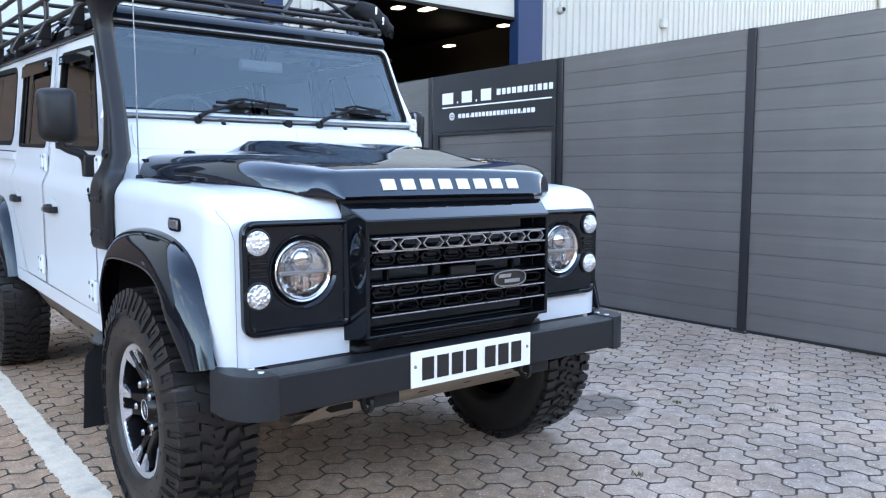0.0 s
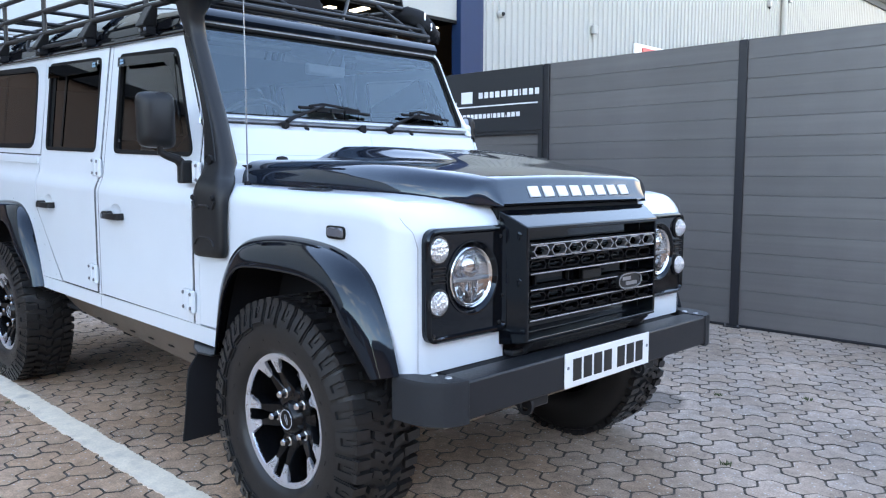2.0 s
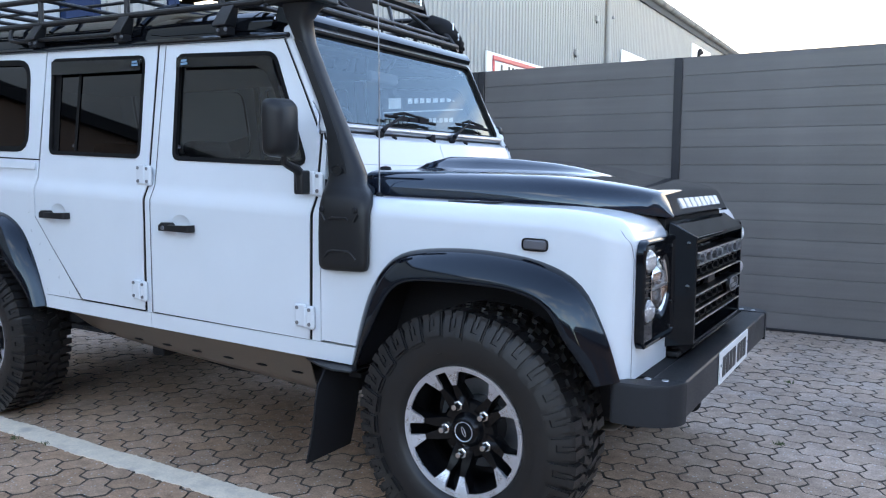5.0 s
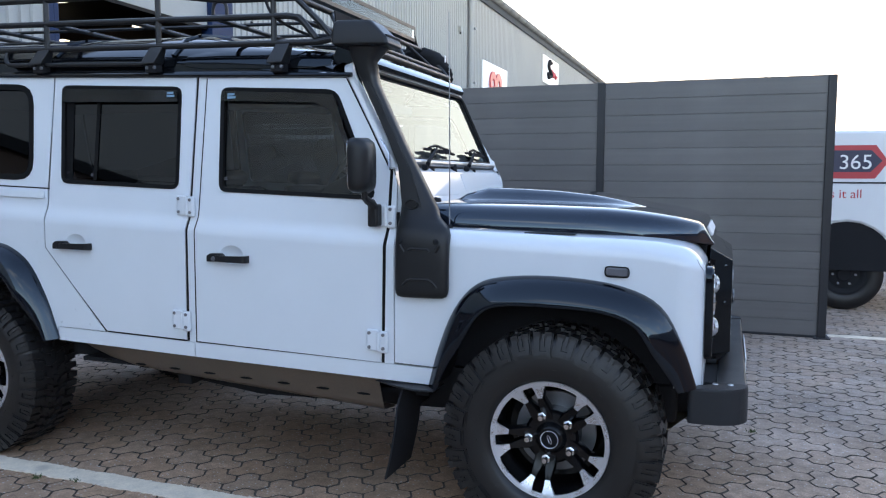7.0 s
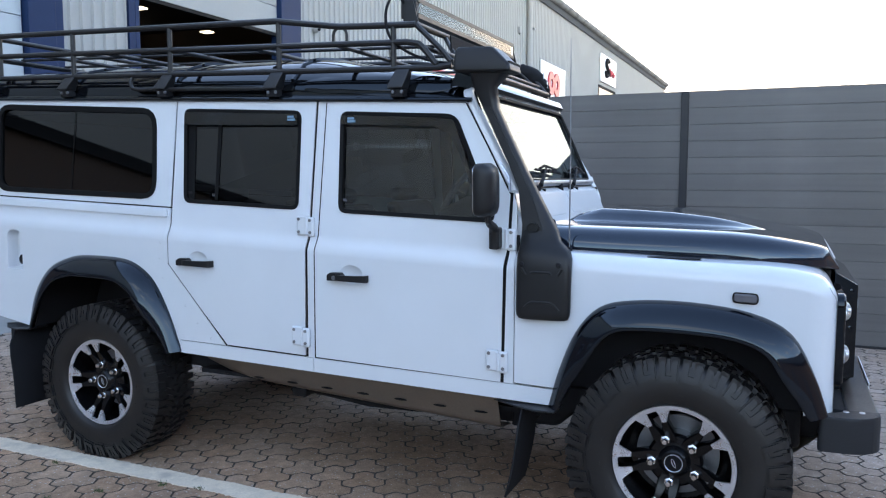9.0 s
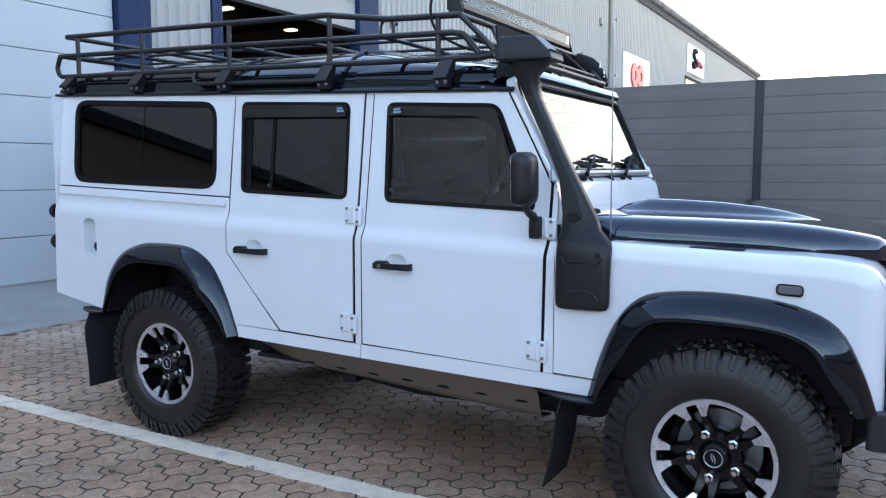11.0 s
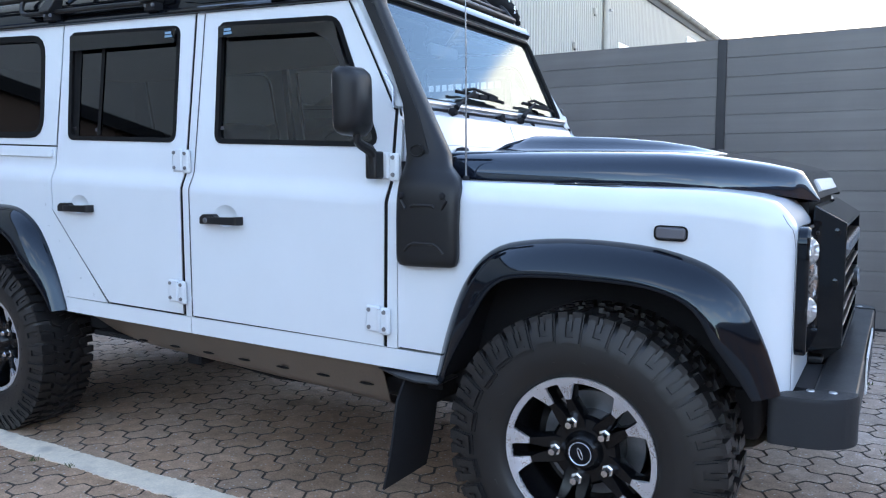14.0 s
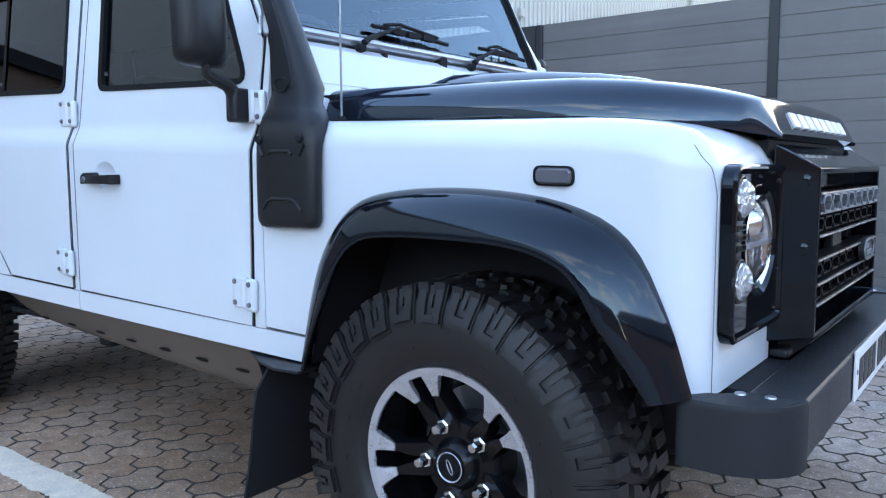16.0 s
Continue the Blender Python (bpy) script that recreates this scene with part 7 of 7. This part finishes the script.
def rim_meshes():
    # black dish with five pairs of arms, machined lip and arm tips
    dish = lathed([(0.205, 0.10), (0.205, -0.085), (0.203, -0.106), (0.199, -0.106), (0.196, -0.085), (0.182, 0.055), (0.10, 0.075), (0.0, 0.075)], 60, "y")
    black = dish
    arms, tips = [], []
    for base in (radians(90),):
        for d in (-1, 1):
            arm_bm = bmesh.new()
            a_out, a_in = base + d * radians(12), base + d * radians(17)
            rings = []
            for r, a, w, y in ((0.045, a_in, 0.020, -0.062), (0.085, base + d * radians(13.5), 0.022, -0.068), (0.118, base + d * radians(10.8), 0.0185, -0.080), (0.150, base + d * radians(10.2), 0.0115, -0.091), (0.192, a_out, 0.0190, -0.098)):
                c, s_ = math.cos(a), math.sin(a)
                ring = []
                for tw, yy in ((-w, y + 0.008), (-w * 0.75, y), (w * 0.75, y), (w, y + 0.008), (w, y + 0.045), (-w, y + 0.045)):
                    ring.append((r * c - tw * s_, yy, r * s_ + tw * c))
                rings.append(ring)
            loft(arm_bm, rings)
            arms.append(mesh_of("spoke", fix(arm_bm), WHEELBLACK, 30))
    black = fix(black)
    lathe(black, [(0.098, 0.02), (0.100, -0.050), (0.090, -0.062), (0.058, -0.066), (0.050, -0.085), (0.040, -0.093), (0.0, -0.093)], 40, "y")
    dark = mesh_of("alloy_wheel", fix(black), WHEELBLACK, 30)
    bm = lathed([(0.1985, -0.1035), (0.2005, -0.1095), (0.2165, -0.1125), (0.2195, -0.106), (0.2195, -0.09)], 72, "y")
    for base in (radians(90),):
        for d in (-1, 1):
            tip_bm = bmesh.new()
            pts = []
            for r, da, w, y in ((0.152, 10.3, 0.0085, -0.0945), (0.168, 11.0, 0.0125, -0.0995), (0.182, 11.7, 0.0165, -0.1050), (0.2015, 12.3, 0.0245, -0.1100)):
                a = base + d * radians(da)
                c, s_ = math.cos(a), math.sin(a)
                pts.append([(r * c + w * s_, y, r * s_ - w * c), (r * c - w * s_, y, r * s_ + w * c), (r * c - w * s_, y + 0.012, r * s_ + w * c), (r * c + w * s_, y + 0.012, r * s_ - w * c)])
            loft(tip_bm, pts)
            tips.append(mesh_of("spoke_tip", fix(tip_bm), SILVER, 30))
    lip = mesh_of("rim_lip", fix(bm), SILVER, 30)
    nut = mesh_of("wheel_nut", lathed([(0, -0.040), (0.0095, -0.039), (0.0125, -0.034), (0.0125, -0.014), (0.017, -0.012), (0.018, 0.0)], 6, "y"), CHROME, 20)
    cap = mesh_of("centre_cap", lathed([(0, -0.0165), (0.030, -0.0165), (0.032, -0.018), (0.035, -0.018), (0.037, -0.014), (0.038, 0.0)], 40, "y"), GLOSS, 30)
    ring = mesh_of("cap_ring", lathed([(0.030, -0.017), (0.0312, -0.0185), (0.0328, -0.0185), (0.034, -0.017)], 40, "y"), SILVER, 30)
    bo = [(0.017 * math.cos(a), 0.010 * math.sin(a)) for a in (2 * math.pi * k / 24 for k in range(24))]
    mark = bmesh.new()
    loft(mark, [[(y * 0.6, -0.0167, x) for x, y in bo], [(y * 0.6, -0.0175, x) for x, y in bo], [(y * 0.6 * 0.85, -0.0175, x * 0.88) for x, y in bo], [(y * 0.6 * 0.85, -0.0167, x * 0.88) for x, y in bo]], caps=False)
    for q in (-0.004, 0.004):
        box(mark, q - 0.001, q + 0.001, -0.0175, -0.0165, -0.009, 0.009)
    return (dark, lip, nut, cap, ring, mesh_of("cap_mark", fix(mark), SILVER, 0)), arms, tips


TYRE = tyre_meshes()
RIM, ARMS, TIPS = rim_meshes()
DISC = mesh_of("brake_disc", lathed([(0, 0.0), (0.15, 0.0), (0.15, 0.02), (0, 0.02)], 40, "y"), GREYMETAL, 30)
for ax in AXLES:
    for s in (-1, 1):
        turn = 0.0 if s < 0 else math.pi
        wh = part("wheel", RIM[0], None, car, "gloss black alloy wheel with machined silver edge")
        spin = radians(-24) if ax == 0 else radians(-21)
        wh.matrix_local = Matrix.Translation((ax, s * 0.748, HZ)) @ Matrix.Rotation(turn, 4, "Z") @ Matrix.Rotation(spin, 4, "Y")
        part("tyre", TYRE[0], None, wh, "chunky black mud-terrain tyre")
        part("tread", TYRE[1], None, wh, kind="stuff")
        part("side_lug", TYRE[2], None, wh, kind="stuff")
        part("rim_lip", RIM[1], None, wh, "machined silver rim edge")
        for k in range(5):
            a = radians(90 + 72 * k)
            for arm_me, tip_me in zip(ARMS, TIPS):
                part("spoke", arm_me, None, wh).matrix_local = Matrix.Rotation(radians(72 * k), 4, "Y")
                part("spoke_tip", tip_me, None, wh).matrix_local = Matrix.Rotation(radians(72 * k), 4, "Y")
            nt = part("wheel_nut", RIM[2], None, wh)
            nt.location = (0.0825 * math.cos(a), -0.062, 0.0825 * math.sin(a))
        for me_ in RIM[3:]:
            c = part(me_.name, me_, None, wh)
            c.location = (0, -0.078, 0)
        part("brake_disc", DISC, None, wh).location = (0, 0.02, 0)

# ---- roof rack and what is on it ----
rack = thing("roof_rack", "black tubular steel roof rack with side rails", "roof rack")
RB = lambda x: 1.838 - 0.0300 * x
RM = lambda x: 1.946 - 0.0330 * x
RT = lambda x: 2.060 - 0.0310 * x
for s in (-1, 1):
    y = s * 0.705
    part("side_rail", tubed([(-0.935, y, RB(-0.95) + 0.010)] + [(x, y, RB(x)) for x in (-1.0, -2.0, -3.0, -3.76)] + spline([(-3.785, y, RB(-3.78) + 0.012), (-3.80, y, 2.005), (-3.775, y, RM(-3.76) - 0.012)], 3) + [(-3.74, y, RM(-3.74)), (-2.5, y, RM(-2.5)), (-1.14, y, RM(-1.14) - 0.003)] + spline([(-1.085, y, RM(-1.1) - 0.012), (-1.055, y, 1.94), (-1.005, y, RB(-1.0) + 0.012)], 3), 0.0135, 10), RACKM, rack)
    part("top_rail", tubed([(-3.70, y, RT(-3.7)), (-2.5, y, RT(-2.5)), (-1.80, y, RT(-1.8)), (-1.46, y, 2.066), (-1.20, y, 2.054), (-1.10, y, 2.050)], 0.014, 10), RACKM, rack)
    for x in (-3.605, -3.06, -2.418, -1.785, -1.204):
        part("upright", tubed([(x, y, RB(x)), (x, y, RT(x) if x < -1.3 else 2.054)], 0.0125, 10), RACKM, rack)
    for x in (-3.685, -3.093, -2.443, -1.802, -1.168):
        g = gut(x)
        bm = bmesh.new()
        t = RB(x) - 0.004
        sec = lambda k0, k1, ya, yb, z: [(x + k0, s * ya, z), (x + k1, s * ya, z), (x + k1, s * yb, z), (x + k0, s * yb, z)]
        loft(bm, [sec(-0.022, 0.044, 0.690, 0.718, t), sec(-0.026, 0.042, 0.690, 0.728, t - 0.018), sec(-0.046, 0.028, 0.690, 0.750, g + 0.054), sec(-0.048, 0.024, 0.690, 0.750, g + 0.044)])
        ft = part("foot", fix(bm), RACKM, rack, bevel=0.003)
        part("clamp", boxed(x - 0.036, x + 0.022, min(s * 0.69, s * 0.736), max(s * 0.69, s * 0.736), g + 0.010, g + 0.044), MATTE, ft, bevel=0.003)
        for dx in (-0.022, 0.018):
            part("bolt", lathed([(0, s * 0.008), (0.007, s * 0.007), (0.008, 0.0)], 8, "y", (x + dx, s * 0.736, g + 0.030)), GREYMETAL, ft)
    part("grab_loop", tubed(spline([(-1.50, y, RM(-1.5)), (-1.495, y, RM(-1.5) + 0.05), (-1.465, y, RM(-1.5) + 0.068), (-1.435, y, RM(-1.5) + 0.05), (-1.43, y, RM(-1.5))], 3), 0.007, 8), RACKM, rack)
    part("front_brace", tubed([(-1.10, y, 2.050), (-0.985, s * 0.70, 1.94), (-0.945, s * 0.695, 1.892)], 0.012, 8), RACKM, rack)
part("grab_pipe", tubed(spline([(-2.66, -0.700, RB(-2.66)), (-2.668, -0.712, 1.885), (-2.655, -0.716, 1.855), (-2.62, -0.716, 1.846)], 4) + [(-2.2, -0.716, 1.831), (-1.86, -0.714, 1.818)], 0.010, 8), RACKM, rack, "black pipe along the roof side")
for x in (-3.74, -3.30, -2.85, -2.40, -1.95, -1.50, -1.14):
    part("cross_bar", tubed([(x, -0.705, RM(x)), (x, 0.705, RM(x))], 0.011, 8), RACKM, rack)
for yy in (-0.45, -0.15, 0.15, 0.45):
    part("floor_slat", tubed([(-3.76, yy, RM(-3.76) + 0.016), (-1.12, yy, RM(-1.12) + 0.016)], 0.008, 6), RACKM, rack)
part("rear_rail", tubed([(-3.705, -0.705, RT(-3.7)), (-3.705, 0.705, RT(-3.7))], 0.0135, 10), RACKM, rack)
part("rear_rail", tubed([(-3.78, -0.705, RM(-3.76)), (-3.78, 0.705, RM(-3.76))], 0.012, 10), RACKM, rack)
part("front_bar", tubed([(-0.945, -0.70, 1.888), (-0.945, 0.71, 1.888)], 0.016, 10), RACKM, rack, "black front cross tube")
part("front_bar", tubed([(-0.985, -0.70, 1.930), (-0.985, 0.70, 1.930)], 0.011, 10), RACKM, rack)
part("front_bar", tubed([(-1.10, -0.705, 2.05), (-1.10, 0.705, 2.05)], 0.0135, 10), RACKM, rack)
for y0, y1 in ((-0.55, -0.40), (-0.1, -0.25), (0.16, 0.30), (0.62, 0.48)):
    part("diagonal_brace", tubed([(-0.97, y0, 1.905), (-1.10, y1, 2.045)], 0.010, 8), RACKM, rack)
part("deflector_panel", prismed([(-0.48, 1.905), (0.10, 1.915), (0.06, 2.035), (-0.50, 2.035)], "x", -1.035, -1.028), MATTE, rack, "matt black wind panel", bevel=0.002)

bar = thing("light_bar", "long slim work-light bar on the roof rack", "light bar", at=(-1.15, 0.035, 2.14))
part("housing", boxed(-0.060, 0.004, -0.64, 0.642, -0.042, 0.042), RACKM, bar, bevel=0.005)
part("bezel", boxed(0.0045, 0.0145, -0.64, 0.642, 0.024, 0.042), RACKM, bar)
part("bezel", boxed(0.0045, 0.0145, -0.64, 0.642, -0.042, -0.024), RACKM, bar)
part("reflector", boxed(-0.010, 0.0065, -0.628, 0.630, -0.0235, 0.0235), REFLECTOR, bar)
part("lens", boxed(0.0105, 0.0125, -0.63, 0.632, -0.0235, 0.0235), LENS, bar)
for s in (-1, 1):
    part("end_cap", boxed(-0.062, 0.012, s * 0.643 if s > 0 else -0.655, 0.655 if s > 0 else -0.6405, -0.044, 0.044), RACKM, bar, bevel=0.004)
    part("bracket", prismed([(-0.05, -0.082), (0.03, -0.082), (0.0, 0.03), (-0.035, 0.03)], "y", s * 0.664, s * 0.658), RACKM, bar, bevel=0.001)
for k in range(30):
    y = -0.61 + k * 0.042
    part("fin", boxed(-0.075, -0.0605, y, y + 0.012, -0.035, 0.035), RACKM, bar)
cable = thing("cable", "black cable looped by the light bar", "cable")
part("loop", tubed(spline([(-1.19, -0.63, 2.16), (-1.21, -0.68, 2.19), (-1.235, -0.71, 2.12), (-1.225, -0.72, 2.03), (-1.19, -0.69, 1.97), (-1.10, -0.60, 1.92), (-1.0, -0.40, 1.915), (-1.04, -0.1, 1.92)], 6), 0.006, 6), MATTE, cable)

bag = thing("fabric_bag", "black zipped fabric bag slumped over the roof rack corner", "bag", at=(-1.0, 0.62, 1.9))
r = random.Random(5)
bm = tubed(spline([(-0.26, 0.04, 0.075), (-0.16, 0.06, 0.120), (-0.07, 0.08, 0.118), (0.0, 0.125, 0.060), (0.025, 0.165, 0.005), (0.035, 0.180, -0.030)], 4), [0.016, 0.026, 0.033, 0.037, 0.040, 0.041, 0.042, 0.043, 0.045, 0.046, 0.046, 0.045, 0.043, 0.040, 0.037, 0.034, 0.030, 0.025, 0.019, 0.012, 0.006], 16)
for v in bm.verts:
    v.co += Vector((r.uniform(-1, 1), r.uniform(-1, 1), r.uniform(-1, 1))) * 0.008
part("sack", bm, MATTE, bag, smooth=60)
for px, py, pz in ((0.034, 0.080, 0.100), (0.046, 0.116, 0.050)):
    part("zip_pull", boxed(px, px + 0.006, py, py + 0.009, pz - 0.020, pz + 0.018), SILVER, bag, bevel=0.002)

# ---- single paving blocks nearest the car ----
bm = bmesh.new()
loft(bm, block_rings(), caps=False)
bm.verts.ensure_lookup_table()
bm.faces.new([bm.verts[i] for i in range(2 * NB, 3 * NB)])
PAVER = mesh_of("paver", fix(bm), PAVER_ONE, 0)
# same dark sides and chamfers, with the gap shade in the colour
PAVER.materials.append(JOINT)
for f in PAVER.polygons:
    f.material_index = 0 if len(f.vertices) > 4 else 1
for px, py, tip in single:
    ob = part("paver", PAVER, None, paving)
    ob.location = (px, py, tip[0])
    ob.rotation_euler = (tip[2], -tip[1], LAY)
